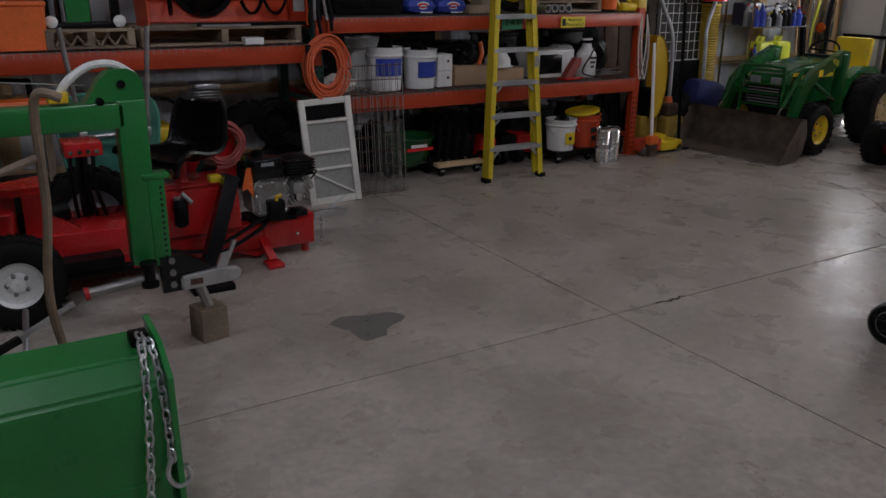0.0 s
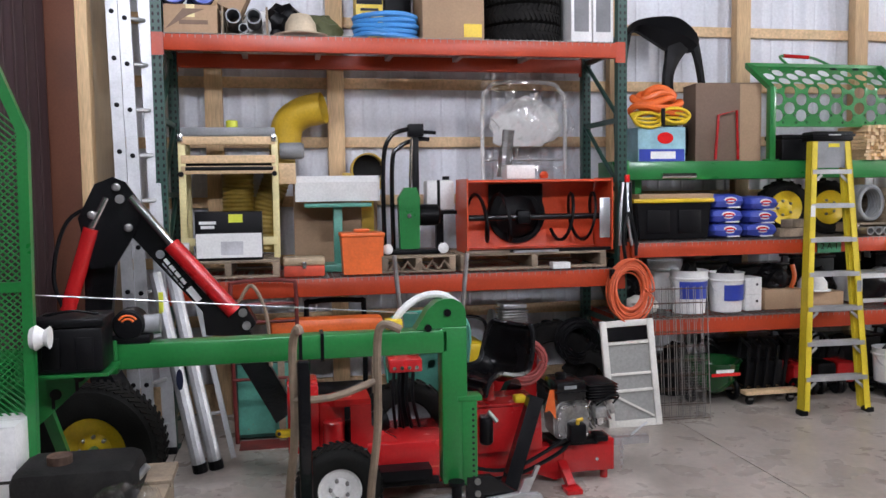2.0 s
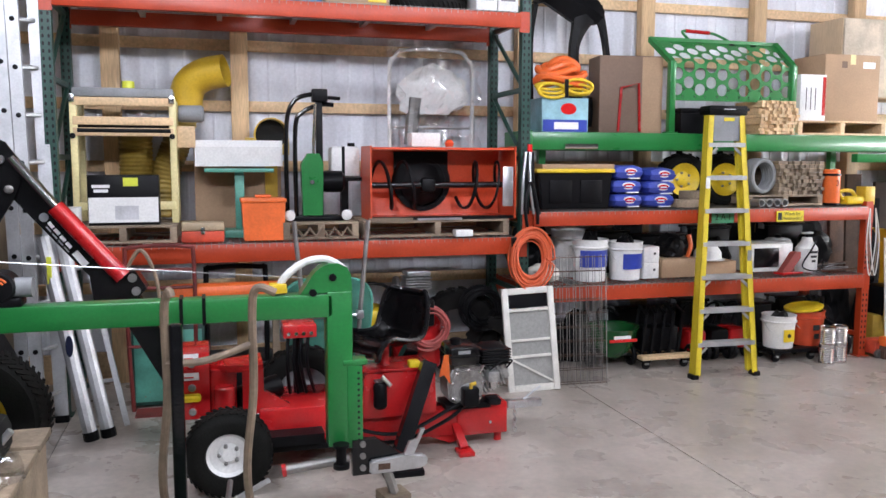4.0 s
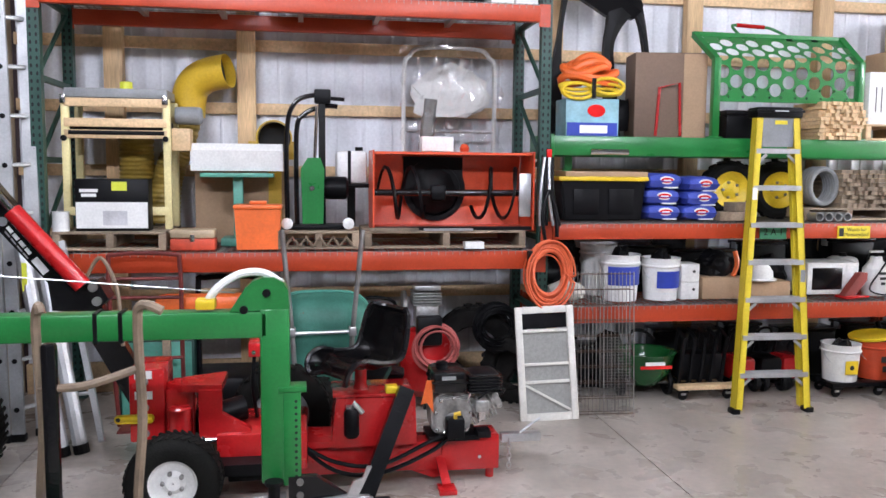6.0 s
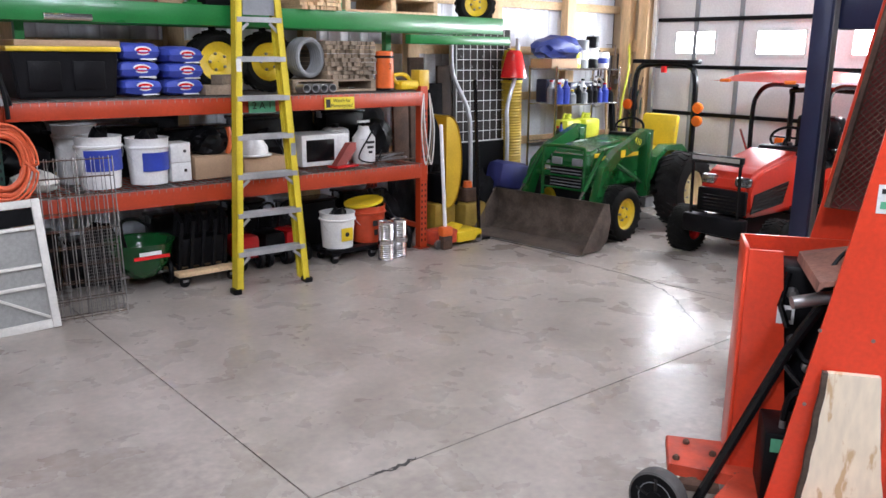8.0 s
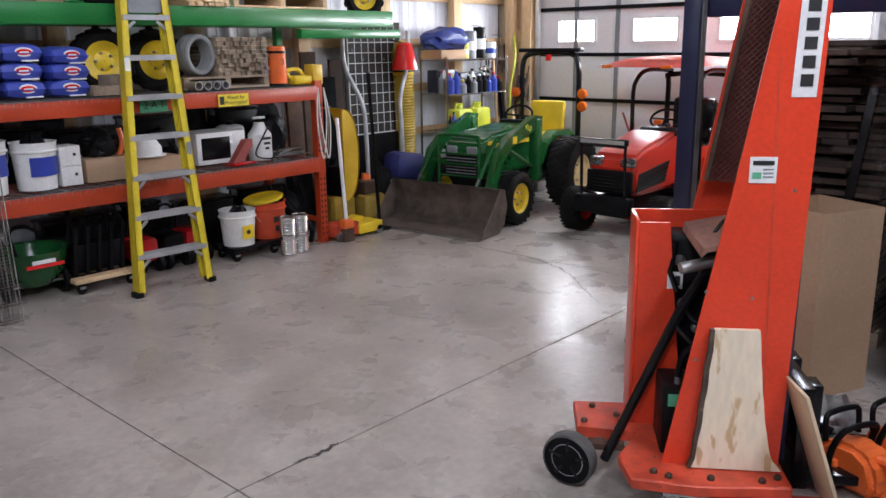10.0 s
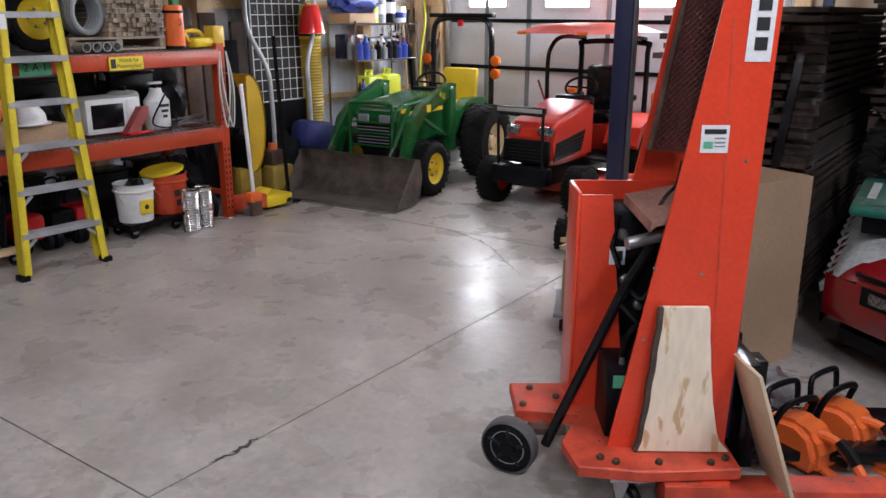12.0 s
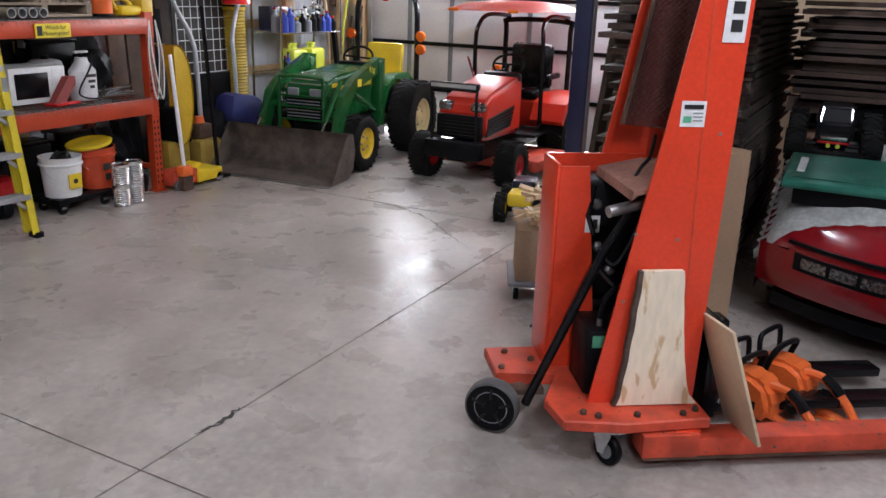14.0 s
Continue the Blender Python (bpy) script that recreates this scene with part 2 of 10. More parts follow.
LED = glow("led_diffuser", (1, 0.97, 0.92), 6.0)
PURPLE_BAG = mat("blue_bag", (0.05, 0.08, 0.42), 0.38, 0, 0.75, 9)
OLD_RED = mat("dull_old_red", (0.17, 0.022, 0.018), 0.6, 0, 0.6, 8)
CANOPY = mat("canopy_red", (0.62, 0.05, 0.02), 0.6, 0, 0.9, 3, spec=0.15)
TRAY = mat("dusty_tray", (0.36, 0.17, 0.12), 0.8, 0, 0.6, 8, 60, 0.2)
LAMP_GLASS = mat("faceted_lamp", (0.45, 0.46, 0.48), 0.12, 0.95, 0.2, 60, 45, 0.9)
LIME = mat("lime_plastic", (0.68, 0.72, 0.06), 0.4, 0, 0.88, 6)


# ---- building blocks ----
def bm_new():
    return bmesh.new()


def box(bm, x0, x1, y0, y1, z0, z1, bev=0.0, m=None):
    c = Matrix.Translation(((x0 + x1) / 2, (y0 + y1) / 2, (z0 + z1) / 2)) @ Matrix.Diagonal((x1 - x0, y1 - y0, z1 - z0, 1))
    g = bmesh.ops.create_cube(bm, size=1, matrix=c)
    vs = g["verts"]
    if bev:
        es = list({e for v in vs for e in v.link_edges})
        r = bmesh.ops.bevel(bm, geom=es, offset=bev, segments=2, affect="EDGES", profile=0.5)
        vs = r["verts"]
        seen, todo = set(vs), list(vs)
        while todo:
            for e in todo.pop().link_edges:
                for w in e.verts:
                    if w not in seen:
                        seen.add(w)
                        todo.append(w)
        vs = list(seen)
    if m is not None:
        bmesh.ops.transform(bm, matrix=m, verts=vs)
    return bm


def bx(*a, **k):
    return box(bm_new(), *a, **k)


def ring(bm, c, u, v, r, seg):
    return [bm.verts.new(c + u * (r * math.cos(2 * math.pi * i / seg)) + v * (r * math.sin(2 * math.pi * i / seg))) for i in range(seg)]


def skin(bm, rings, closed=False, caps=True):
    n = len(rings)
    for a in range(n if closed else n - 1):
        p, q = rings[a], rings[(a + 1) % n]
        k = len(p)
        for i in range(k):
            bm.faces.new((p[i], p[(i + 1) % k], q[(i + 1) % k], q[i]))
    if caps and not closed:
        bm.faces.new(rings[0][::-1])
        bm.faces.new(rings[-1])


def tube(bm, pts, r, seg=8, closed=False, rs=None):
    """A round bar along the points."""
    pts = [Vector(p) for p in pts]
    n, rings, u = len(pts), [], None
    for i, p in enumerate(pts):
        a = pts[(i - 1) % n] if (closed or i) else p
        b = pts[(i + 1) % n] if (closed or i < n - 1) else p
        d = (b - a).normalized()
        if u is None:
            u = d.orthogonal().normalized()
        u = (u - d * u.dot(d)).normalized()
        rings.append(ring(bm, p, u, d.cross(u), rs[i] if rs else r, seg))
    skin(bm, rings, closed)
    return bm


def tb(pts, r, seg=8, closed=False, rs=None):
    return tube(bm_new(), pts, r, seg, closed, rs)


def curve(pts, n=6):
    """A smooth line through the points."""
    pts = [Vector(p) for p in pts]
    out = []
    for i in range(len(pts) - 1):
        a, b, c, d = pts[max(i - 1, 0)], pts[i], pts[i + 1], pts[min(i + 2, len(pts) - 1)]
        for k in range(n):
            t = k / n
            out.append(0.5 * (2 * b + (c - a) * t + (2 * a - 5 * b + 4 * c - d) * t * t + (3 * b - a - 3 * c + d) * t ** 3))
    return out + [pts[-1]]


def lathe(bm, prof, seg=24, m=None, caps=True):
    """A turned body: profile rows of radius and height, about z, then moved by m."""
    rings = []
    for r, z in prof:
        rings.append([bm.verts.new((r * math.cos(2 * math.pi * i / seg), r * math.sin(2 * math.pi * i / seg), z)) for i in range(seg)])
    skin(bm, rings, False, caps)
    if m is not None:
        bmesh.ops.transform(bm, matrix=m, verts=[v for k in rings for v in k])
    return bm


def lt(prof, seg=24, m=None, caps=True):
    return lathe(bm_new(), prof, seg, m, caps)


def plate(bm, pts, axis, a, b):
    """A flat outline (pairs) pushed from a to b along an axis. Pairs are the two other axes in order."""
    def at(p, h):
        q = list(p)
        q.insert("xyz".index(axis), h)
        return bm.verts.new(q)
    lo, hi = [at(p, a) for p in pts], [at(p, b) for p in pts]
    k = len(pts)
    bm.faces.new(lo)
    bm.faces.new(hi[::-1])
    for i in range(k):
        bm.faces.new((lo[i], hi[i], hi[(i + 1) % k], lo[(i + 1) % k]))
    return bm


def pl(pts, axis, a, b):
    return plate(bm_new(), pts, axis, a, b)


def thing(name, label, category, m=None, group="", kind=""):
    ob = new(name)
    ob.empty_display_size = 0.1
    ob.matrix_world = m if m is not None else Matrix()
    return tagged(ob, label, category, group, kind)


def mesh_of(name, bm, material, smooth=True):
    bmesh.ops.recalc_face_normals(bm, faces=bm.faces)
    me = bpy.data.meshes.new(name)
    bm.to_mesh(me)
    bm.free()
    me.materials.append(material)
    if smooth:
        me.shade_smooth()
        me.set_sharp_from_angle(angle=radians(32))
    return me


def part(name, bm, material, parent, label="", smooth=True):
    ob = new(name, mesh_of(name, bm, material, smooth))
    ob.parent = parent
    if label:
        ob["label"] = label
    return ob


def solo(name, bm, material, label, category, group="", kind="", m=None):
    ob = new(name, mesh_of(name, bm, material))
    if m is not None:
        ob.matrix_world = m
    return tagged(ob, label, category, group, kind)


def again(name, ob, parent, m):
    """Another piece on the same mesh."""
    o = new(name, ob.data)
    o.parent = parent
    o.matrix_local = m
    return o


def words(name, text, size, material, parent, m, label=""):
    cu = bpy.data.curves.new(name, "FONT")
    cu.body, cu.size, cu.align_x, cu.align_y, cu.extrude = text, size, "CENTER", "CENTER", 0.0006
    tmp = bpy.data.objects.new("tmp", cu)
    scene.collection.objects.link(tmp)
    bpy.context.view_layer.update()
    me = bpy.data.meshes.new_from_object(tmp)
    bpy.data.objects.remove(tmp)
    me.materials.clear()
    me.materials.append(material)
    ob = new(name, me)
    ob.parent = parent
    ob.matrix_local = m
    if label:
        ob["label"] = label
    return ob


def bars(name, parent, material, m, rows, w, h, gap):
    """Plain bars that stand for small print: rows of widths, from the top, centred, on a face that looks along -y."""
    bm = bm_new()
    z = 0.0
    for r in rows:
        box(bm, -w * r / 2, w * r / 2, -0.0015, 0, z - h, z)
        z -= h + gap
    ob = part(name, bm, material, parent)
    ob.matrix_local = m
    return ob


FACE = Matrix.Rotation(radians(90), 4, "X")  # lettering on a face that looks along -y

# ---- the building ----
X0, X1, Y0, Y1, TOP = -6.2, 7.3, -6.0, 7.0, 4.6
base = solo("ground", bx(-60, 60, -60, 60, -0.3, -0.02), mat("outside_gravel", (0.3, 0.28, 0.25), 0.9, 0, 0.7, 2, 30, 0.4), "gravel ground round the building", "ground", kind="structure")
floor = tagged(thing("floor", "", ""), "grey-brown polished concrete floor with saw-cut joints and stains", "floor", kind="structure")
JX, JY = [X0, -3.42, 0.41, 4.2, X1 + 0.15], [Y0, -0.93, 2.885, Y1]
part("joint_bed", bx(X0 - 0.2, X1 + 0.15, Y0 - 0.2, Y1 + 0.2, -0.02, -0.007), JOINT, floor)
for i in range(4):
    for j in range(3):
        s = part("slab", bx(JX[i] + 0.004, JX[i + 1] - 0.004, JY[j] + 0.004, JY[j + 1] - 0.004, -0.007, 0), CONCRETE, floor)
rng = random.Random(4)


def crack(pts, w):
    bm = bm_new()
    pts = [Vector((*p, 0.0012)) for p in pts]
    fine = []
    for a, b in zip(pts, pts[1:]):
        for k in range(7):
            q = a.lerp(b, k / 7)
            fine.append(q + Vector((rng.uniform(-0.012, 0.012), rng.uniform(-0.012, 0.012), 0)))
    fine.append(pts[-1])
    last = None
    for i, p in enumerate(fine):
        d = (fine[min(i + 1, len(fine) - 1)] - fine[max(i - 1, 0)]).normalized()
        s = Vector((-d.y, d.x, 0)) * w * rng.uniform(0.25, 1.0) * (0.35 + math.sin(math.pi * i / (len(fine) - 1)))
        now = bm.verts.new(p + s), bm.verts.new(p - s)
        if last:
            bm.faces.new((last[0], now[0], now[1], last[1]))
        last = now
    part("crack", bm, JOINT, floor)


crack([(4.2, 4.97), (4.17, 4.6), (4.19, 4.22), (4.13, 4.0), (4.05, 3.8), (3.9, 3.57), (3.72, 3.38), (3.48, 3.09)], 0.009)
crack([(4.16, 3.98), (4.22, 3.8), (4.25, 3.62), (4.33, 3.4)], 0.006)
crack([(0.7, 2.9), (0.82, 2.87), (0.95, 2.9)], 0.012)
bm = bm_new()
pts = []
for i in range(22):
    a = 2 * math.pi * i / 22
    r = 1 + 0.28 * math.sin(3 * a + 1) + rng.uniform(-0.12, 0.12)
    pts.append((-0.82 + 0.17 * r * math.cos(a), 3.42 + 0.15 * r * math.sin(a)))
part("stain", plate(bm, pts, "z", 0.0008, 0.0014), STAIN, floor, "dark oil stain")


def siding(x0, x1, z0, z1):
    """Ribbed sheet steel that looks along -y at y=0."""
    bm = bm_new()
    prof, x = [], x0
    while x < x1:
        for dx, dy in ((0, 0), (0.03, -0.018), (0.055, -0.018), (0.085, 0), (0.14, 0), (0.145, -0.004), (0.16, -0.004), (0.165, 0)):
            prof.append((x + dx, dy))
        x += 0.229
    lo = [bm.verts.new((a, b, z0)) for a, b in prof]
    hi = [bm.verts.new((a, b, z1)) for a, b in prof]
    for i in range(len(prof) - 1):
        bm.faces.new((lo[i], lo[i + 1], hi[i + 1], hi[i]))
    return bm


north = thing("wall_north", "white ribbed steel siding on pine girts and posts", "wall", kind="structure")
part("sheathing", bx(X0, X1 + 0.2, Y1 + 0.03, Y1 + 0.15, -0.02, TOP), MAROON, north)
part("siding", siding(-3.9, X1, 0, TOP), STEEL_WALL, north).location = (0, Y1 + 0.005, 0)
part("skirt_board", bx(-3.9, X1, Y1 - 0.06, Y1 - 0.014, 0, 0.24, 0.004), PINE, north)
for z in (0.78, 1.28, 1.78, 2.28, 2.78, 3.29, 3.75, 4.2):
    part("girt", bx(-3.9, X1, Y1 - 0.055, Y1 - 0.014, z - 0.045, z + 0.045, 0.004), PINE, north)
for x in (-3.16, -2.165, 0.35, 1.59, 2.82, 4.0, 5.12, 6.3):
    part("post", bx(x - 0.07, x + 0.07, Y1 - 0.16, Y1 - 0.057, 0, TOP, 0.004), PINE_UP, north)

# the partition beside the rack
west = thing("wall_west", "maroon ribbed steel partition with brown trim and a pine edge", "wall", kind="structure")
wm = siding(0, 6.0, 0, TOP)
wp = part("siding", wm, MAROON, west)
wp.matrix_local = pose(-4.22, 0.2, 0, 0, 0, 90)
part("core", bx(-4.5, -4.25, 0.2, 6.1, 0, TOP), MAROON, west)
part("trim", bx(-4.25, -4.02, 6.05, 6.16, 0, TOP, 0.006), BROWN, west)
part("edge_board", bx(-4.02, -3.94, 6.06, 6.2, 0, TOP, 0.004), PINE_UP, west)
part("return_panel", bx(-3.99, -3.94, 6.2, Y1 + 0.03, 0, TOP), PLY, west)
# unseen far walls and ceiling, kept dark to hold down bounced light
solo("wall_west_far", bx(X0 - 0.15, X0, Y0 - 0.15, Y1 + 0.15, -0.02, TOP), LINER, "unseen dark wall that closes the room", "wall", kind="structure")
solo("wall_south", bx(X0, X1 + 0.15, Y0 - 0.15, Y0, -0.02, TOP), LINER, "unseen dark wall that closes the room", "wall", kind="structure")
solo("ceiling", bx(X0 - 0.15, X1 + 0.15, Y0 - 0.15, Y1 + 0.15, TOP, TOP + 0.12), LINER, "unseen dark ceiling that closes the room", "ceiling", kind="structure")

# the door wall and the sectional door
D0, D1, DH = 2.45, 6.42, 3.2
east = thing("wall_east", "pine and plywood wall round the overhead door", "wall", kind="structure")
for y0, y1, z0 in ((D1, Y1 + 0.15, 0), (Y0 - 0.15, D0, 0), (D0, D1, DH)):
    part("panel", bx(X1, X1 + 0.15, y0, y1, z0 - 0.02 if z0 == 0 else z0, TOP), PLY, east)
part("jamb_post", bx(X1 - 0.1, X1 - 0.003, D1 + 0.03, D1 + 0.17, 0, TOP, 0.004), PINE_UP, east)
part("corner_post", bx(X1 - 0.12, X1 - 0.003, Y1 - 0.3, Y1 - 0.17, 0, TOP, 0.004), PINE_UP, east)
for z in (0.55, 1.2, 1.85, 2.5, 3.15):
    part("girt", bx(X1 - 0.05, X1 - 0.003, D1 + 0.175, Y1 - 0.31, z - 0.07, z + 0.07, 0.004), PINE, east)
part("jamb_post", bx(X1 - 0.1, X1 - 0.003, D0 - 0.17, D0 - 0.03, 0, TOP, 0.004), PINE_UP, east)
door = thing("door_1", "white sectional overhead door with small windows", "door", kind="structure")
H = 0.53
WIN = [(6.12, 5.6), (5.1, 4.55), (4.08, 3.53), (3.06, 2.6)]
for k in range(6):
    z0, z1 = 0.03 + k * H, 0.03 + (k + 1) * H - 0.012
    if k != 3:
        part("door_panel", bx(X1 + 0.03, X1 + 0.075, D0, D1, z0, z1, 0.004), DOOR_WHITE, door)
    else:
        za, zb = z0 + 0.14, z1 - 0.12
        bm = bm_new()
        box(bm, X1 + 0.03, X1 + 0.075, D0, D1, z0, za)
        box(bm, X1 + 0.03, X1 + 0.075, D0, D1, zb, z1)
        ys = [D1] + [y for w in WIN for y in w] + [D0]
        for a, b in zip(ys[0::2], ys[1::2]):
            box(bm, X1 + 0.03, X1 + 0.075, b, a, za, zb)
        dp = part("door_panel", bm, DOOR_WHITE, door)
        for a, b in WIN:
            g = part("pane", bx(X1 + 0.05, X1 + 0.055, b, a, za, zb), GLASS, dp)
            g.visible_shadow = False
            wl = new("window_light", bpy.data.lights.new("window_light", "AREA"))
            wl.data.shape, wl.data.size, wl.data.size_y, wl.data.energy, wl.data.color = "RECTANGLE", a - b - 0.04, zb - za - 0.04, 42.0, (0.93, 0.96, 1.0)
            wl.matrix_world = look((X1 + 0.045, (a + b) / 2, (za + zb) / 2), (X1 - 1, (a + b) / 2, (za + zb) / 2))
            fm = bm_new()
            for q in ((b - 0.02, b + 0.012, za, zb), (a - 0.012, a + 0.02, za, zb), (b, a, za - 0.02, za + 0.012), (b, a, zb - 0.012, zb + 0.02)):
                box(fm, X1 + 0.018, X1 + 0.03, *q)
            part("window_frame", fm, WHITE, dp)
    if k:
        part("section_strut", bx(X1 + 0.004, X1 + 0.029, D0 + 0.02, D1 - 0.02, z0 - 0.024, z0 + 0.018), BLACK, door, "dark steel strut")
for y in (5.86, 5.3, 4.32, 3.3):
    part("stile", bx(X1 + 0.012, X1 + 0.029, y - 0.025, y + 0.025, 0.06, 3.2), GREY, door)
for y in (D1 - 0.04, D0 + 0.04):
    part("track", bx(X1 - 0.06, X1 - 0.02, y - 0.025, y + 0.025, 0.1, 3.3), GALV, door)

back = solo("backdrop", bx(10.0, 10.05, -4, 12, -0.02, 7), glow("bright_daylight", (0.95, 0.97, 1.0), 24.0), "bright overcast daylight outside the door", "backdrop", kind="structure")

# ---- ceiling lights ----
def ceiling_light(x, y, share):
    t = thing("ceiling_light", "long white strip light under the ceiling", "light", pose(x, y, LAMP_Z), "strip lights")
    part("housing", bx(-0.75, 0.75, -0.09, 0.09, 0.03, 0.1, 0.01), WHITE, t)
    part("diffuser", bx(-0.73, 0.73, -0.07, 0.07, 0.0, 0.029, 0.008), LED, t)
    for s in (-0.6, 0.6):
        part("chain", tb([(s, 0, 0.1), (s, 0, TOP - LAMP_Z)], 0.004, 6), GALV, t)
    for s in (-0.4, 0.4):
        l = new("lamp", bpy.data.lights.new("lamp", "POINT"))
        l.data.shadow_soft_size, l.data.energy, l.data.color = 0.14, LAMP_W * share, (0.9, 0.915, 1.03)
        l.location = (s, 0, -0.15)
        l.parent = t


for x, y, share in LAMPS:
    ceiling_light(x, y, share)

# ---- pallet rack ----
RY0, RY1 = 6.0, 6.78


def upright(parent, x, y, h, name="upright", paint=None):
    bm = bm_new()
    w, d, t = 0.076, 0.07, 0.004
    box(bm, x - w / 2, x + w / 2, y, y + t, 0.0, h)
    box(bm, x - w / 2, x - w / 2 + t, y + t, y + d, 0.0, h)
    box(bm, x + w / 2 - t, x + w / 2, y + t, y + d, 0.0, h)
    box(bm, x - 0.06, x + 0.06, y - 0.02, y + 0.09, -0.0, 0.008)
    up = part(name, bm, paint or RACK_GREEN, parent)
    hb = bm_new()
    z = 0.08
    while z < h - 0.04:
        for s in (-0.019, 0.019):
            plate(hb, [(x + s - 0.006, z - 0.014), (x + s + 0.006, z - 0.014), (x + s + 0.008, z + 0.004), (x + s, z + 0.014), (x + s - 0.008, z + 0.004)], "y", y - 0.0012, y + 0.001)
        z += 0.0508
    tagged(part("hole_row", hb, HOLE, up), kind="stuff")
    return up


def frame_end(parent, x, h, paint=None, braces=True):
    upright(parent, x, RY0, h, paint=paint)
    upright(parent, x, RY1, h, paint=paint)
    zs = [0.2, 0.75, 1.3, 1.85, 2.4, 2.95, 3.5]
    zs = [z for z in zs if z < h]
    for z in zs:
        part("strut", bx(x - 0.015, x + 0.015, RY0 + 0.07, RY1, z - 0.02, z + 0.02), paint or RACK_GREEN, parent)
    if braces:
        for a, b in zip(zs, zs[1:]):
            part("diagonal", tb([(x, RY0 + 0.05, a), (x, RY1 + 0.02, b)], 0.018, 6), RACK_GREEN, parent)


def beam(parent, x0, x1, y, z0, z1):
    bm = bm_new()
    box(bm, x0 + 0.05, x1 - 0.05, y - 0.04, y + 0.012, z0, z1, 0.006)
    box(bm, x0 - 0.035, x0 + 0.049, y - 0.008, y - 0.002, z0 - 0.03, z1 + 0.015)
    box(bm, x1 - 0.049, x1 + 0.035, y - 0.008, y - 0.002, z0 - 0.03, z1 + 0.015)
    return part("beam", bm, RACK_RED, parent)


def wire_deck(parent, x0, x1, z):
    bm = bm_new()
    y0, y1 = RY0 - 0.042, RY1 + 0.03
    x = x0 + 0.06
    while x < x1 - 0.04:
        tube(bm, [(x, y0, z - 0.03), (x, y0, z + 0.004), (x, y1, z + 0.004)], 0.0026, 4)
        x += 0.052
    y = y0
    while y < y1:
        tube(bm, [(x0 + 0.05, y, z), (x1 - 0.05, y, z)], 0.0026, 4)
        y += 0.1
    part("wire_deck", bm, WIRE, parent)
    for k in range(1, 6):
        xx = x0 + (x1 - x0) * k / 6
        part("deck_channel", bx(xx - 0.02, xx + 0.02, RY0 + 0.013, RY1 - 0.01, z - 0.045, z - 0.006), GALV, parent)


rack = thing("pallet_rack", "orange and dark green steel pallet rack with wire decks", "storage rack")
RXL, RXC, RXR = -3.47, 0.0, 3.46
frame_end(rack, RXL, 3.9)
frame_end(rack, RXC + 0.035, 3.9)
frame_end(rack, RXR, 1.46, RACK_RED, False)
for z0, z1 in ((2.87, 2.985), (1.08, 1.215)):
    beam(rack, RXL, RXC + 0.02, RY0, z0, z1)
    beam(rack, RXL, RXC + 0.02, RY1 + 0.03, z0, z1)
    wire_deck(rack, RXL, RXC, z1 + 0.004)
for z0, z1 in ((1.295, 1.41), (0.66, 0.785)):
    beam(rack, RXC + 0.05, RXR, RY0, z0, z1)
    beam(rack, RXC + 0.05, RXR, RY1 + 0.03, z0, z1)
    wire_deck(rack, RXC + 0.04, RXR, z1 + 0.004)
LD, TD, RD, RL = 1.225, 2.995, 1.42, 0.795  # deck heights
sg = part("row_sign", bx(1.75, 1.97, 5.947, 5.957, 1.292, 1.4), LIGHT_GREEN, rack, "small green sign")
words("lettering", "2 A 1", 0.075, INK, sg, Matrix.Translation((1.86, 5.946, 1.345)) @ FACE)
sg = part("caution_sign", bx(2.41, 2.69, 5.947, 5.957, 1.295, 1.39), SIGN_Y, rack, "yellow caution sign")
words("lettering", "Watch for\nMotorcycles!", 0.04, INK, sg, Matrix.Translation((2.57, 5.946, 1.343)) @ FACE)
part("emblem", bx(2.42, 2.46, 5.9445, 5.9465, 1.31, 1.375), INK, sg)

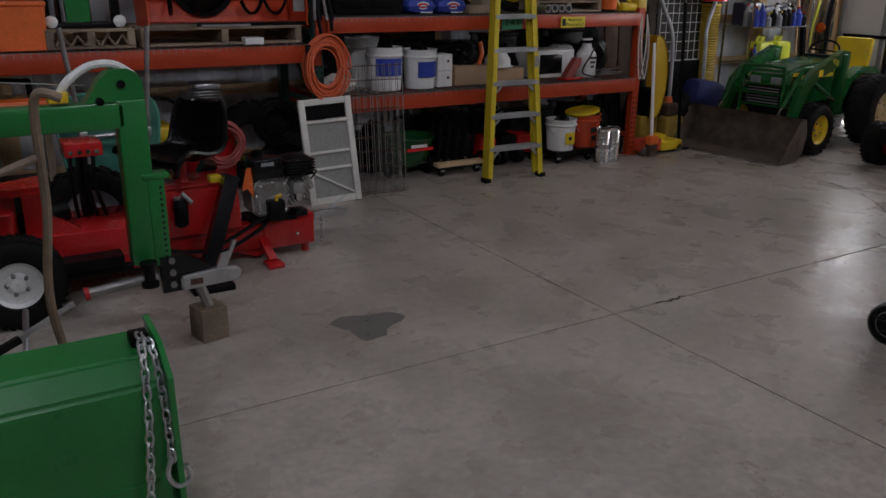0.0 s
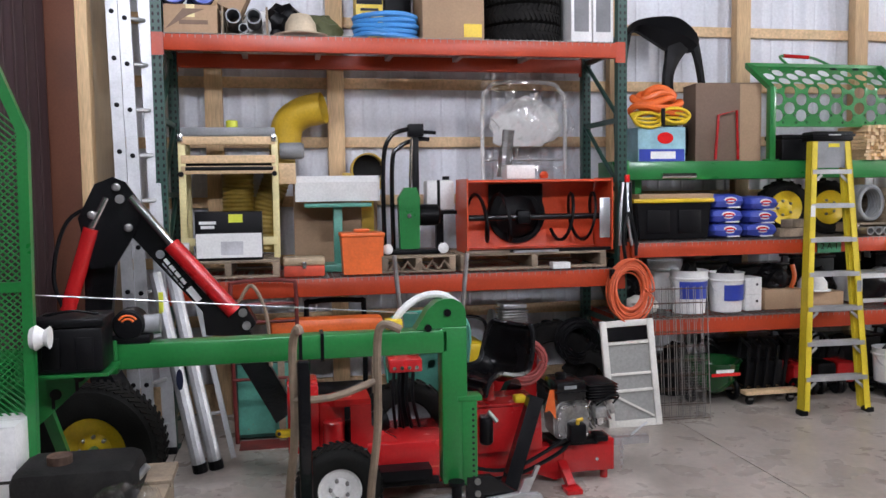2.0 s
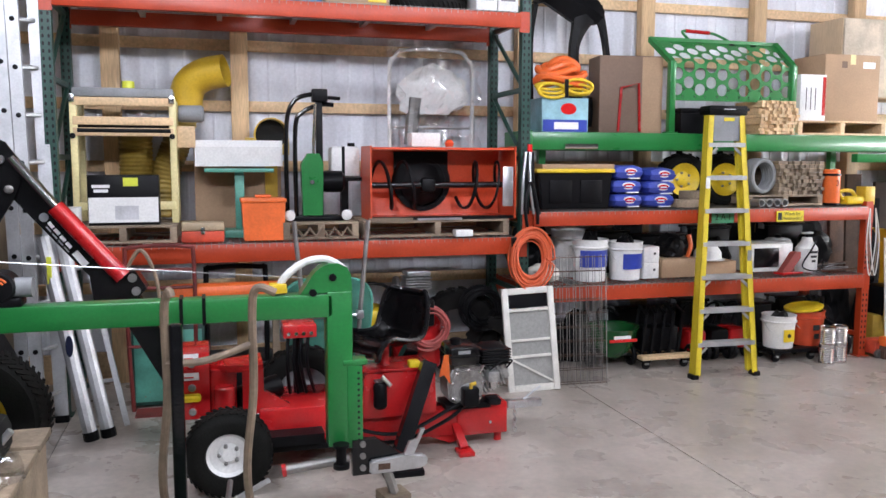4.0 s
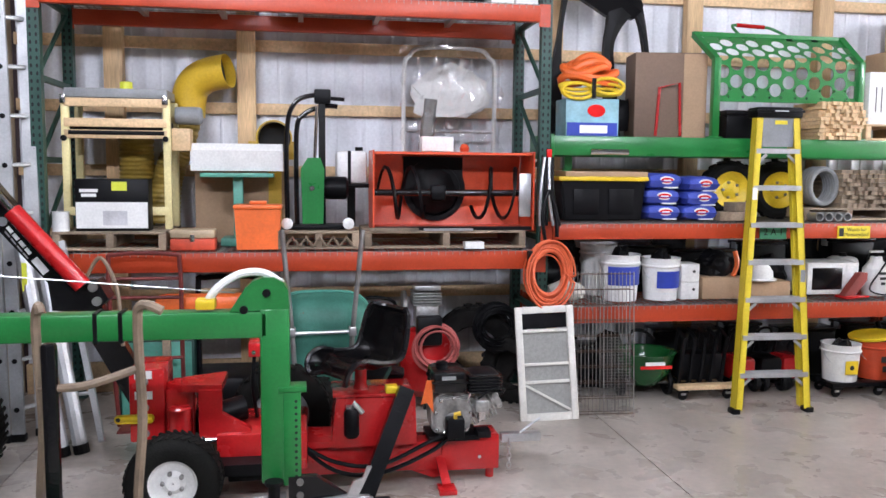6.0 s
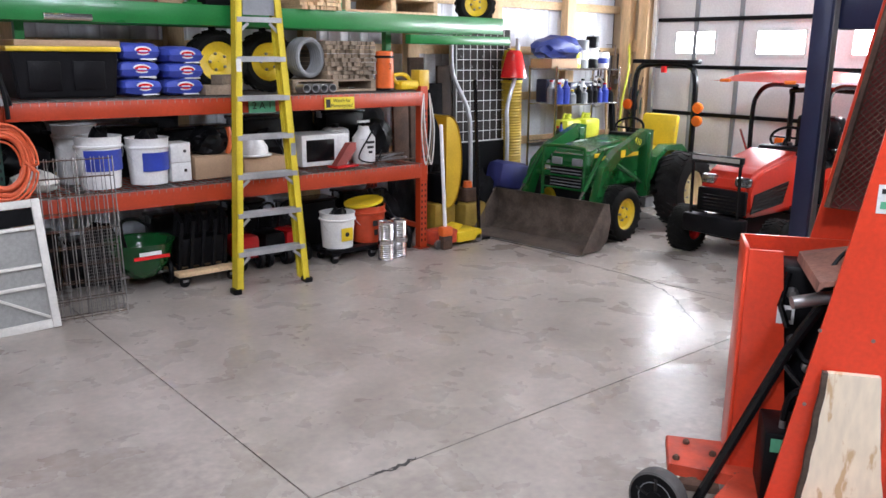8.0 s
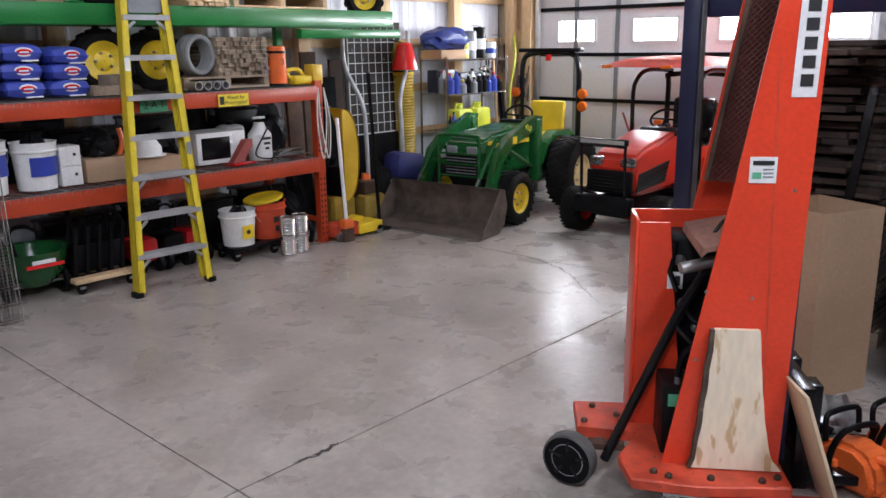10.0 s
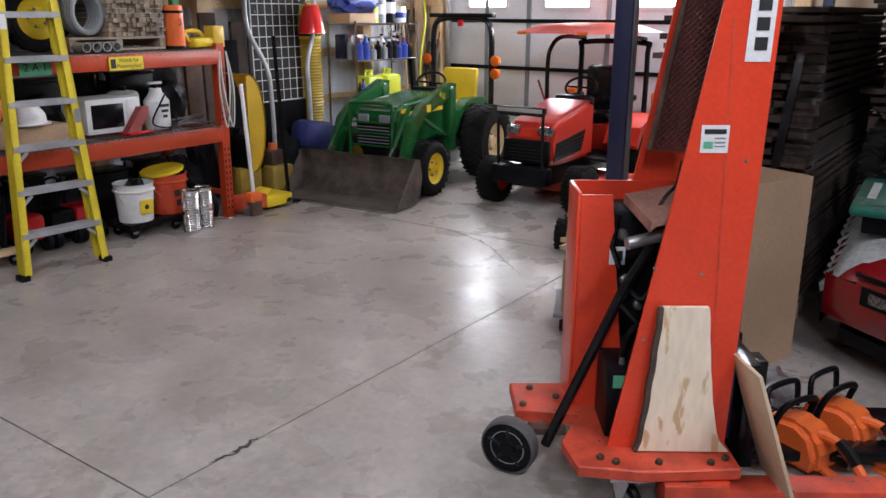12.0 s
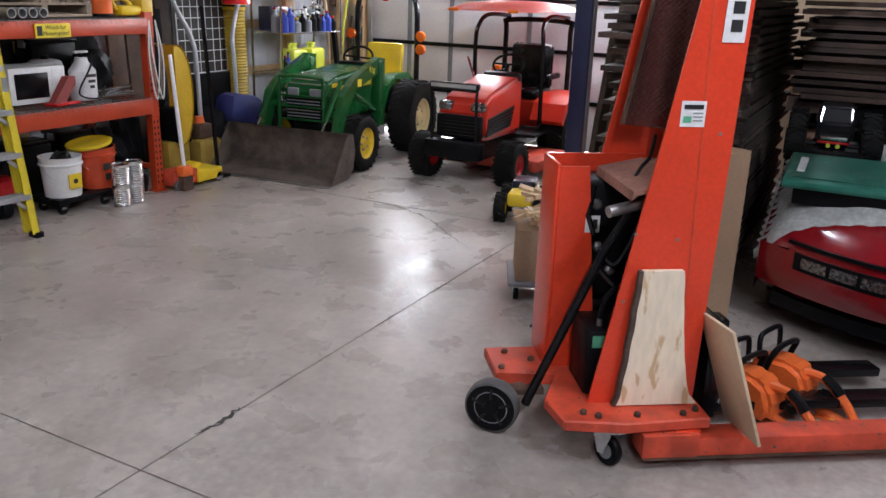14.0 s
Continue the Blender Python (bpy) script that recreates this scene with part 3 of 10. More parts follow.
# ---- yellow stepladder ----
def stepladder():
    t = thing("stepladder", "tall yellow fibreglass stepladder with aluminium steps", "ladder", pose(1.75, 5.69, 0, 0, 0, -2))
    top, lean, off = 2.27, 0.3, 0.1
    def at(s, z):  # front rail at height z
        k = z / top
        return Vector((off * k + s * (0.295 - 0.13 * k), lean * k, z))
    for s in (-1, 1):
        bm = bm_new()
        a, b = at(s, 0.03), at(s, top - 0.05)
        for dx, dy, w, d in ((0, 0, 0.006, 0.075), (-s * 0.02, -0.034, 0.026, 0.007), (-s * 0.02, 0.034, 0.026, 0.007)):
            lo = [bm.verts.new(a + Vector((dx + p * w, dy + q * d / 2, 0))) for p, q in ((-1, -1), (1, -1), (1, 1), (-1, 1))]
            hi = [bm.verts.new(b + Vector((dx + p * w, dy + q * d / 2, 0))) for p, q in ((-1, -1), (1, -1), (1, 1), (-1, 1))]
            skin(bm, [lo, hi])
        rl = part("front_rail", bm, LADDER_Y, t)
        part("foot", bx(a.x - 0.03, a.x + 0.03, a.y - 0.045, a.y + 0.045, 0, 0.04, 0.006), BLACK, rl)
        ra, rb = Vector((s * 0.27, 0.07, 0.03)), Vector((off + s * 0.14, lean + 0.055, top - 0.06))
        part("back_rail", tb([ra, rb], 0.02, 6), LADDER_Y, t)
        part("rail_label", bx(-0.02, 0.02, -0.0015, 0.0, -0.07, 0.07), WHITE if s < 0 else GREY, rl, "small worn sticker").matrix_local = Matrix.Translation(at(s, 1.62 if s < 0 else 1.0) + Vector((-s * 0.02, -0.039, 0)))
    for k in range(7):
        z = 0.28 * (k + 1) + 0.02
        p, c = at(1, z), off * z / top
        w = p.x - c - 0.006
        bm = bm_new()
        box(bm, c - w, c + w, p.y - 0.045, p.y + 0.05, z - 0.008, z + 0.004)
        box(bm, c - w, c + w, p.y - 0.045, p.y - 0.041, z - 0.032, z - 0.008)
        for g in range(5):
            box(bm, c - w, c + w, p.y - 0.03 + g * 0.016, p.y - 0.024 + g * 0.016, z + 0.004, z + 0.006)
        st = part("step", bm, ALU, t, "ribbed aluminium step")
        if k in (0, 1, 2, 6):
            for s in (-1, 1):
                q = at(s, z - 0.11)
                part("brace", bx(-0.011, 0.011, -0.004, 0.004, -0.07, 0.07), ALU, st).matrix_local = Matrix.Translation(((c + s * (w - 0.09) + q.x) / 2, p.y - 0.03, z - 0.085)) @ Matrix.Rotation(-s * 0.85, 4, "Y")
    bm = bx(off - 0.185, off + 0.185, lean - 0.07, lean + 0.1, top - 0.05, top + 0.03, 0.015)
    box(bm, off - 0.195, off + 0.195, lean - 0.076, lean + 0.106, top - 0.012, top + 0.008, 0.004)
    cap = part("top_cap", bm, BLACK, t, "black plastic top cap")
    part("cap_print", bx(off - 0.05, off + 0.06, lean - 0.078, lean - 0.0765, top - 0.004, top + 0.003), WHITE, cap)
    part("warning_plate", bx(off - 0.125, off + 0.125, lean - 0.045, lean - 0.035, top - 0.27, top - 0.05), GREY, t)
    part("warning_strip", bx(off - 0.03, off + 0.07, lean - 0.048, lean - 0.0455, top - 0.1, top - 0.07), SIGN_Y, t)


stepladder()


# ---- wheels and small makers ----
def tyre_mesh(bm, r, w, rim, m, lugs=0, lug=0.02, seg=36):
    """A tyre about the x axis, with blocks of tread."""
    prof = [(rim, -w * 0.4), (rim + 0.01, -w * 0.47), ((r + rim) / 2, -w * 0.52), (r - 0.025, -w * 0.47), (r - 0.004, -w * 0.36), (r, -w * 0.15), (r, w * 0.15), (r - 0.004, w * 0.36), (r - 0.025, w * 0.47), ((r + rim) / 2, w * 0.52), (rim + 0.01, w * 0.47), (rim, w * 0.4)]
    rings = [[bm.verts.new((z, q * math.cos(2 * math.pi * i / seg), q * math.sin(2 * math.pi * i / seg))) for i in range(seg)] for q, z in prof]
    skin(bm, rings, True)
    vs = [v for k in rings for v in k]
    for i in range(lugs):
        a = 2 * math.pi * i / lugs
        for s in (-1, 1):
            c = Matrix.Rotation(a + s * math.pi / lugs / 2, 4, "X") @ Matrix.Translation((s * w * 0.25, 0, r)) @ Matrix.Rotation(s * 0.5, 4, "Z") @ Matrix.Diagonal((w * 0.42, 2 * math.pi * r / lugs * 0.42, lug * 1.4, 1))
            vs += bmesh.ops.create_cube(bm, size=1, matrix=c)["verts"]
    bmesh.ops.transform(bm, matrix=m, verts=vs)
    return bm


def wheel(parent, m, r, w, rim, rim_mat, lugs=18, lug=0.012, tyre=None, name="wheel", holes=5, nuts=True, dish=0.3):
    """A wheel about its x axis at m: tyre, rim, hub."""
    wh = part(name, tyre_mesh(bm_new(), r, w, rim, m, lugs, lug), tyre or RUBBER, parent)
    for s in (1, -1):
        prof = [(rim, w * 0.42 * s), (rim * 0.94, w * 0.38 * s), (rim * 0.86, w * dish * s), (rim * 0.5, w * (dish - 0.1) * s), (rim * 0.3, w * (dish + 0.02) * s), (0.004, w * (dish + 0.03) * s)]
        part("rim", lt(prof, 28, m @ Matrix.Rotation(radians(90), 4, "Y"), False), rim_mat, wh)
        if nuts:
            for i in range(holes):
                a = 2 * math.pi * i / holes
                q = rim * 0.42
                part("wheel_nut", lt([(0.012, 0), (0.012, 0.02), (0.006, 0.026)], 6, m @ Matrix.Translation((s * w * (dish - 0.09), q * math.cos(a), q * math.sin(a))) @ Matrix.Rotation(radians(90 * s), 4, "Y")), STEEL, wh)
    return wh


def carton(x0, x1, y0, y1, z, h, label, material=None, tape=True, name="carton", rz=0, marks=()):
    w, d = x1 - x0, y1 - y0
    t = thing(name, label, "box", pose((x0 + x1) / 2, (y0 + y1) / 2, z, 0, 0, rz), "boxes")
    material = material or CARD
    part("body", bx(-w / 2, w / 2, -d / 2, d / 2, 0, h - 0.004, 0.004), material, t)
    for s in (-1, 1):
        part("flap", bx(-w / 2, w / 2, min(s * d / 2, s * 0.004), max(s * d / 2, s * 0.004), h - 0.0035, h, 0.0), material, t)
    if tape:
        part("tape", bx(-0.03, 0.03, -d / 2 - 0.001, d / 2 + 0.001, h, h + 0.001), CREAM, t)
        part("tape", bx(-0.03, 0.03, -d / 2 - 0.0015, -d / 2 - 0.0003, h - 0.09, h), CREAM, t)
    for mx, mz, mw, mh, mm in marks:
        part("print", bx(mx * w - mw / 2, mx * w + mw / 2, -d / 2 - 0.002, -d / 2 - 0.0004, mz * h - mh / 2, mz * h + mh / 2), mm, t)
    return t


def bucket(x, y, z, r, h, material, label, lid=None, band=None, contents=None, handle=True):
    t = thing("bucket", label, "bucket", pose(x, y, z), "pails")
    prof = [(r * 0.86, 0.0), (r * 0.97, h * 0.78), (r * 1.06, h * 0.8), (r * 1.06, h * 0.83), (r * 0.99, h * 0.84), (r, h - 0.01), (r * 1.04, h), (r * 0.97, h), (r * 0.95, h * 0.9), (r * 0.82, 0.012)]
    part("pail", lt(prof, 28), material, t)
    if lid:
        part("lid", lt([(r * 1.07, h - 0.012), (r * 1.08, h + 0.008), (r * 0.97, h + 0.012), (r * 0.94, h + 0.002), (0.002, h + 0.002)], 28), lid, t, "snap-on lid")
    if contents:
        part("filling", contents, BLACK, t)
    if handle:
        pts = [(r * 1.06 * math.cos(a), -r * 0.9 * math.sin(a) * 0.75, h * 0.8 - r * 0.95 * math.sin(a)) for a in [math.pi * i / 12 for i in range(13)]]
        part("bail", tb(pts, 0.0035, 6), GALV, t)
    if band:
        bm = bm_new()
        q, a0, a1, z0, z1 = r * 0.97, *band[:4]
        n = 10
        lo = [bm.verts.new((q * math.sin(a0 + (a1 - a0) * i / n), -q * math.cos(a0 + (a1 - a0) * i / n), z0 * h)) for i in range(n + 1)]
        hi = [bm.verts.new((q * 1.008 * math.sin(a0 + (a1 - a0) * i / n), -q * 1.008 * math.cos(a0 + (a1 - a0) * i / n), z1 * h)) for i in range(n + 1)]
        for i in range(n):
            bm.faces.new((lo[i], lo[i + 1], hi[i + 1], hi[i]))
        part("printed_label", bm, band[4], t)
    return t


def lump(r, h, seed, n=40):
    """A heap of soft stuff with an uneven surface."""
    bm = bm_new()
    bmesh.ops.create_icosphere(bm, subdivisions=3, radius=1)
    for v in bm.verts:
        k = 1 + 0.35 * noise.noise(v.co * 2.3 + Vector((seed * 7.1, seed, 0))) + 0.12 * noise.noise(v.co * 7 + Vector((seed, 3, seed)))
        v.co = Vector((v.co.x * r[0] * k, v.co.y * r[1] * k, max(0, (v.co.z * k + 0.75) / 1.75 * h)))
    return bm


def coil(r, tr, turns, seed, n=26, spread=0.03, flat=0.0, squash=1.0):
    """Cord wound in loose loops about y."""
    g = random.Random(seed)
    pts = []
    for k in range(turns):
        rr, oy, ox, oz = r * g.uniform(0.62, 1.05), g.uniform(-spread, spread), g.uniform(-0.012, 0.012), g.uniform(-0.03, 0.01)
        for i in range(n):
            a = 2 * math.pi * i / n
            pts.append((ox + rr * math.cos(a), oy + 0.008 * math.sin(3 * a + k), oz + rr * squash * math.sin(a)))
    return tb(pts, tr, 6)


# ---- green compact tractor with loader ----
def green_tractor():
    t = thing("loader_tractor", "green compact tractor with yellow seat and front loader bucket", "tractor", pose(0, 0, 0))
    yc = 5.62
    YX = Matrix.Rotation(radians(90), 4, "Z")
    for s in (-1, 1):
        wheel(t, Matrix.Translation((5.12, yc + s * 0.47, 0.265)) @ YX, 0.265, 0.2, 0.15, YELLOW, 22, 0.008, name="front_wheel")
        wheel(t, Matrix.Translation((6.3, yc + s * 0.5, 0.375)) @ YX, 0.385, 0.28, 0.2, CREAM, 30, 0.008, name="rear_wheel", tyre=DUSTY)
        part("fender", pl([(5.86, 0.5), (5.98, 0.72), (6.2, 0.83), (6.5, 0.82), (6.68, 0.7), (6.68, 0.66), (6.5, 0.76), (6.2, 0.77), (6.02, 0.68), (5.92, 0.5)], "y", yc + s * 0.29 - 0.06, yc + s * 0.29 + 0.06), TRACTOR_GREEN, t)
    part("chassis", bx(4.95, 6.5, yc - 0.16, yc + 0.16, 0.24, 0.46, 0.03), BLACK, t)
    part("front_axle", bx(5.06, 5.18, yc - 0.4, yc + 0.4, 0.22, 0.32, 0.02), TRACTOR_GREEN, t)
    bm = pl([(4.94, 0.5), (4.9, 0.7), (4.96, 0.83), (5.15, 0.88), (5.85, 0.93), (5.85, 0.46), (4.98, 0.44)], "y", yc - 0.235, yc + 0.235)
    bmesh.ops.bevel(bm, geom=bm.edges[:], offset=0.035, segments=3, affect="EDGES")
    hood = part("hood", bm, TRACTOR_GREEN, t)
    part("hood_stripe", bx(5.1, 5.8, yc - 0.24, yc - 0.2355, 0.745, 0.785), YELLOW, hood)
    part("grille", bx(4.885, 4.91, yc - 0.19, yc + 0.19, 0.48, 0.68, 0.006), BLACK, hood)
    for i in range(6):
        part("grille_bar", bx(4.878, 4.886, yc - 0.18, yc + 0.18, 0.5 + i * 0.03, 0.508 + i * 0.03), GREY, hood)
    for s in (-1, 1):
        part("headlight", bx(4.885, 4.91, yc + s * 0.12 - 0.06, yc + s * 0.12 + 0.06, 0.7, 0.77, 0.01), GREY, hood, "dull headlight")
    part("maker_plate", bx(5.0, 5.1, yc - 0.245, yc - 0.239, 0.78, 0.82), YELLOW, hood)
    part("dash", bx(5.85, 5.95, yc - 0.18, yc + 0.18, 0.5, 0.96, 0.03), BLACK, t)
    st = part("steering_wheel", tb([(5.98 + 0.05 * math.sin(a) , yc + 0.17 * math.cos(a), 1.0 + 0.1 * math.sin(a)) for a in [2 * math.pi * i / 24 for i in range(24)]], 0.013, 8, True), BLACK, t)
    part("steering_column", tb([(5.9, yc, 0.85), (5.98, yc, 1.0)], 0.02), BLACK, st)
    part("spoke", tb([(5.955, yc - 0.16, 0.99), (6.0, yc + 0.16, 1.0)], 0.01), BLACK, st)
    part("platform", bx(5.7, 6.2, yc - 0.42, yc + 0.42, 0.36, 0.4, 0.01), BLACK, t)
    part("operator_base", bx(6.15, 6.62, yc - 0.28, yc + 0.28, 0.4, 0.66, 0.03), BLACK, t)
    seat = part("seat", bx(6.2, 6.58, yc - 0.23, yc + 0.23, 0.68, 0.77, 0.035), YELLOW, t, "yellow vinyl seat")
    bm = bx(6.55, 6.63, yc - 0.22, yc + 0.22, 0.74, 1.12, 0.035)
    bmesh.ops.rotate(bm, verts=bm.verts, cent=(6.58, yc, 0.74), matrix=Matrix.Rotation(radians(8), 3, "Y"))
    part("backrest", bm, YELLOW, seat)
    # roll bar with its lamps
    rb = part("roll_bar", tb(curve([(6.66, yc - 0.37, 0.5), (6.66, yc - 0.37, 1.15), (6.66, yc - 0.36, 1.5), (6.66, yc - 0.28, 1.63), (6.66, yc, 1.65), (6.66, yc + 0.28, 1.63), (6.66, yc + 0.36, 1.5), (6.66, yc + 0.37, 1.15), (6.66, yc + 0.37, 0.5)], 5), 0.032, 8), BLACK_GLOSS, t)
    part("light_bar", bx(6.62, 6.7, yc - 0.4, yc + 0.4, 1.655, 1.7, 0.01), BLACK, rb)
    part("tail_lamp", bx(6.6, 6.64, yc - 0.03, yc + 0.03, 1.56, 1.63, 0.01), LENS_RED, rb)
    for s in (-1, 1):
        for z, mm in ((1.2, AMBER), (1.06, AMBER) if s < 0 else (1.2, AMBER)):
            part("warning_lamp", lt([(0.055, -0.03), (0.06, 0.0), (0.05, 0.02), (0.002, 0.03)], 18, Matrix.Translation((6.62, yc + s * 0.43, z)) @ Matrix.Rotation(radians(-90), 4, "Y")), mm, rb)
    # loader
    for s in (-1, 1):
        y = yc + s * 0.4
        part("loader_mast", bx(5.6, 5.72, y - 0.05, y + 0.05, 0.36, 1.0, 0.015), TRACTOR_GREEN, t)
        arm = part("loader_arm", pl([(5.74, 1.02), (5.6, 1.04), (5.08, 0.86), (4.88, 0.72), (4.7, 0.25), (4.78, 0.2), (4.98, 0.62), (5.14, 0.76), (5.72, 0.93)], "y", y - 0.035, y + 0.035), TRACTOR_GREEN, t)
        part("lift_cylinder", tb([(5.64, y, 0.5), (5.1, y, 0.74)], 0.025, 8), TRACTOR_GREEN, arm)
        part("tilt_cylinder", tb([(4.98, y - s * 0.05, 0.85), (4.68, y - s * 0.05, 0.5)], 0.022, 8), TRACTOR_GREEN, arm)
        part("cylinder_rod", tb([(4.8, y - s * 0.05, 0.645), (4.62, y - s * 0.05, 0.43)], 0.012, 8), CHROME, arm)
        part("pin", tb([(4.72, y - 0.06, 0.24), (4.72, y + 0.06, 0.24)], 0.022, 8), STEEL, arm)
        if s < 0:
            words("model_number", "410", 0.085, YELLOW, arm, Matrix.Translation((5.45, y - 0.036, 0.925)) @ Matrix.Rotation(radians(-19), 4, "Y").inverted() @ FACE)
            part("maker_badge", bx(5.15, 5.23, y - 0.037, y - 0.0355, 0.79, 0.86), YELLOW, arm)
    part("cross_tube", tb([(4.92, yc - 0.4, 0.6), (4.92, yc + 0.4, 0.6)], 0.03, 10), TRACTOR_GREEN, t)
    guard = part("brush_guard", tb(curve([(4.84, yc - 0.24, 0.4), (4.84, yc - 0.24, 0.82), (4.84, yc - 0.18, 0.88), (4.84, yc + 0.18, 0.88), (4.84, yc + 0.24, 0.82), (4.84, yc + 0.24, 0.4)], 4), 0.018, 8), TRACTOR_GREEN, t)
    for z in (0.48, 0.6, 0.7):
        part("guard_bar", tb([(4.84, yc - 0.24, z), (4.84, yc + 0.24, z)], 0.01, 6), TRACTOR_GREEN, guard)
    bk = part("loader_bucket", pl([(4.64, 0.43), (4.7, 0.42), (4.74, 0.26), (4.7, 0.09), (4.6, 0.02), (4.28, 0.005), (4.28, 0.016), (4.58, 0.035), (4.67, 0.1), (4.7, 0.26), (4.665, 0.4)], "y", yc - 0.62, yc + 0.68), BUCKET_STEEL, t, "worn rusty bucket")
    for y in (yc - 0.63, yc + 0.68):
        part("bucket_side", pl([(4.64, 0.43), (4.7, 0.42), (4.74, 0.26), (4.7, 0.09), (4.6, 0.015), (4.3, 0.012), (4.45, 0.2)], "y", y, y + 0.012), BUCKET_STEEL, bk)
    bmesh_lip = bx(4.255, 4.33, yc - 0.62, yc + 0.68, 0.0, 0.012, 0.003)
    part("cutting_edge", bmesh_lip, STEEL, bk)
    t.matrix_world = Matrix.Translation((5.3, 5.62, 0)) @ Matrix.Rotation(radians(6), 4, "Z") @ Matrix.Translation((-5.3, -5.62, 0))


green_tractor()


# ---- orange-red mowing tractor with canopy ----
def red_tractor():
    yc = 4.05
    t = thing("canopy_tractor", "orange-red compact mowing tractor with a red canopy", "tractor")
    YX = Matrix.Rotation(radians(90), 4, "Z")
    for s in (-1, 1):
        wheel(t, Matrix.Translation((5.36, yc + s * 0.44, 0.21)) @ YX, 0.21, 0.2, 0.1, RED, 30, 0.004, name="front_wheel", nuts=False)
        wheel(t, Matrix.Translation((6.62, yc + s * 0.43, 0.32)) @ YX, 0.32, 0.28, 0.16, RED, 18, 0.014, name="rear_wheel", nuts=False)
        part("fender", pl([(6.2, 0.5), (6.3, 0.66), (6.5, 0.74), (6.85, 0.74), (6.98, 0.62), (6.98, 0.56), (6.82, 0.66), (6.5, 0.66), (6.34, 0.58), (6.26, 0.46)], "y", yc + s * 0.42 - 0.17, yc + s * 0.42 + 0.17), TRACTOR_RED, t)
    part("chassis", bx(5.2, 6.9, yc - 0.15, yc + 0.15, 0.2, 0.4, 0.03), BLACK, t)
    part("mower_deck", bx(5.6, 6.35, yc - 0.62, yc + 0.55, 0.1, 0.22, 0.04), ORANGE_DUSTY, t)
    bm = pl([(5.2, 0.42), (5.16, 0.62), (5.24, 0.76), (5.4, 0.83), (5.95, 0.94), (6.02, 0.9), (6.02, 0.4), (5.3, 0.4)], "y", yc - 0.24, yc + 0.24)
    bmesh.ops.bevel(bm, geom=bm.edges[:], offset=0.045, segments=3, affect="EDGES")
    hood = part("hood", bm, TRACTOR_RED, t)
    part("grille", bx(5.14, 5.2, yc - 0.225, yc + 0.225, 0.43, 0.64, 0.015), BLACK, hood)
    for i in range(5):
        part("grille_bar", bx(5.138, 5.146, yc - 0.18, yc + 0.18, 0.46 + i * 0.03, 0.468 + i * 0.03), BLACK_GLOSS, hood)
    part("side_vent", pl([(5.22, 0.45), (5.74, 0.49), (5.82, 0.68), (5.26, 0.61)], "y", yc - 0.247, yc - 0.236), BLACK, hood)
    for k in range(5):
        part("vent_slat", pl([(5.24 + 0.01 * k, 0.475 + 0.03 * k), (5.75 + 0.015 * k, 0.51 + 0.034 * k), (5.75 + 0.015 * k, 0.516 + 0.034 * k), (5.24 + 0.01 * k, 0.481 + 0.03 * k)], "y", yc - 0.25, yc - 0.2472), BLACK_GLOSS, hood)
    for s in (-1, 1):
        part("headlight", bx(5.17, 5.26, yc + s * 0.16 - 0.07, yc + s * 0.16 + 0.07, 0.665, 0.755, 0.03), LAMP_GLASS, hood, "clear headlight")
    part("front_weight", bx(5.02, 5.14, yc - 0.28, yc + 0.28, 0.26, 0.42, 0.02), BLACK, t)
    part("bumper_guard", tb(curve([(5.06, yc - 0.22, 0.3), (5.04, yc - 0.22, 0.82), (5.04, yc - 0.2, 0.87), (5.04, yc + 0.2, 0.87), (5.04, yc + 0.22, 0.82), (5.06, yc + 0.22, 0.3)], 4), 0.014, 8), BLACK_GLOSS, t)
    lb = part("light_bar", bx(5.02, 5.07, yc - 0.24, yc + 0.24, 0.88, 0.935, 0.008), BLACK, t)
    part("light_strip", bx(5.012, 5.021, yc - 0.22, yc + 0.22, 0.89, 0.925), LENS, lb)
    part("console", bx(6.0, 6.1, yc - 0.2, yc + 0.2, 0.4, 0.96, 0.04), BLACK, t)
    sw = part("steering_wheel", tb([(6.18 + 0.06 * math.sin(a), yc + 0.16 * math.cos(a), 1.02 + 0.09 * math.sin(a)) for a in [2 * math.pi * i / 24 for i in range(24)]], 0.013, 8, True), BLACK, t)
    part("steering_column", tb([(6.08, yc, 0.9), (6.18, yc, 1.02)], 0.02), BLACK, sw)
    part("spoke", tb([(6.16, yc - 0.15, 1.02), (6.2, yc + 0.15, 1.02)], 0.01), BLACK, sw)
    part("lever", tb([(5.95, yc + 0.22, 0.8), (5.8, yc + 0.26, 1.1)], 0.01), CHROME, t)
    part("floor_plate", bx(5.95, 6.4, yc - 0.42, yc + 0.42, 0.36, 0.39, 0.01), BLACK, t)
    part("seat_base", bx(6.4, 6.9, yc - 0.25, yc + 0.25, 0.39, 0.66, 0.03), TRACTOR_RED, t)
    seat = part("seat", bx(6.4, 6.8, yc - 0.24, yc + 0.24, 0.67, 0.77, 0.04), VINYL, t, "black vinyl seat")
    part("backrest", bx(6.74, 6.86, yc - 0.23, yc + 0.23, 0.74, 1.2, 0.05), VINYL, seat)
    for s in (-1, 1):
        part("armrest", bx(6.5, 6.82, yc + s * 0.29 - 0.03, yc + s * 0.29 + 0.03, 0.86, 0.92, 0.02), VINYL, seat)
        part("turn_lamp", bx(6.9, 6.98, yc + s * 0.47 - 0.05, yc + s * 0.47 + 0.05, 0.82, 0.94, 0.02), AMBER, t)
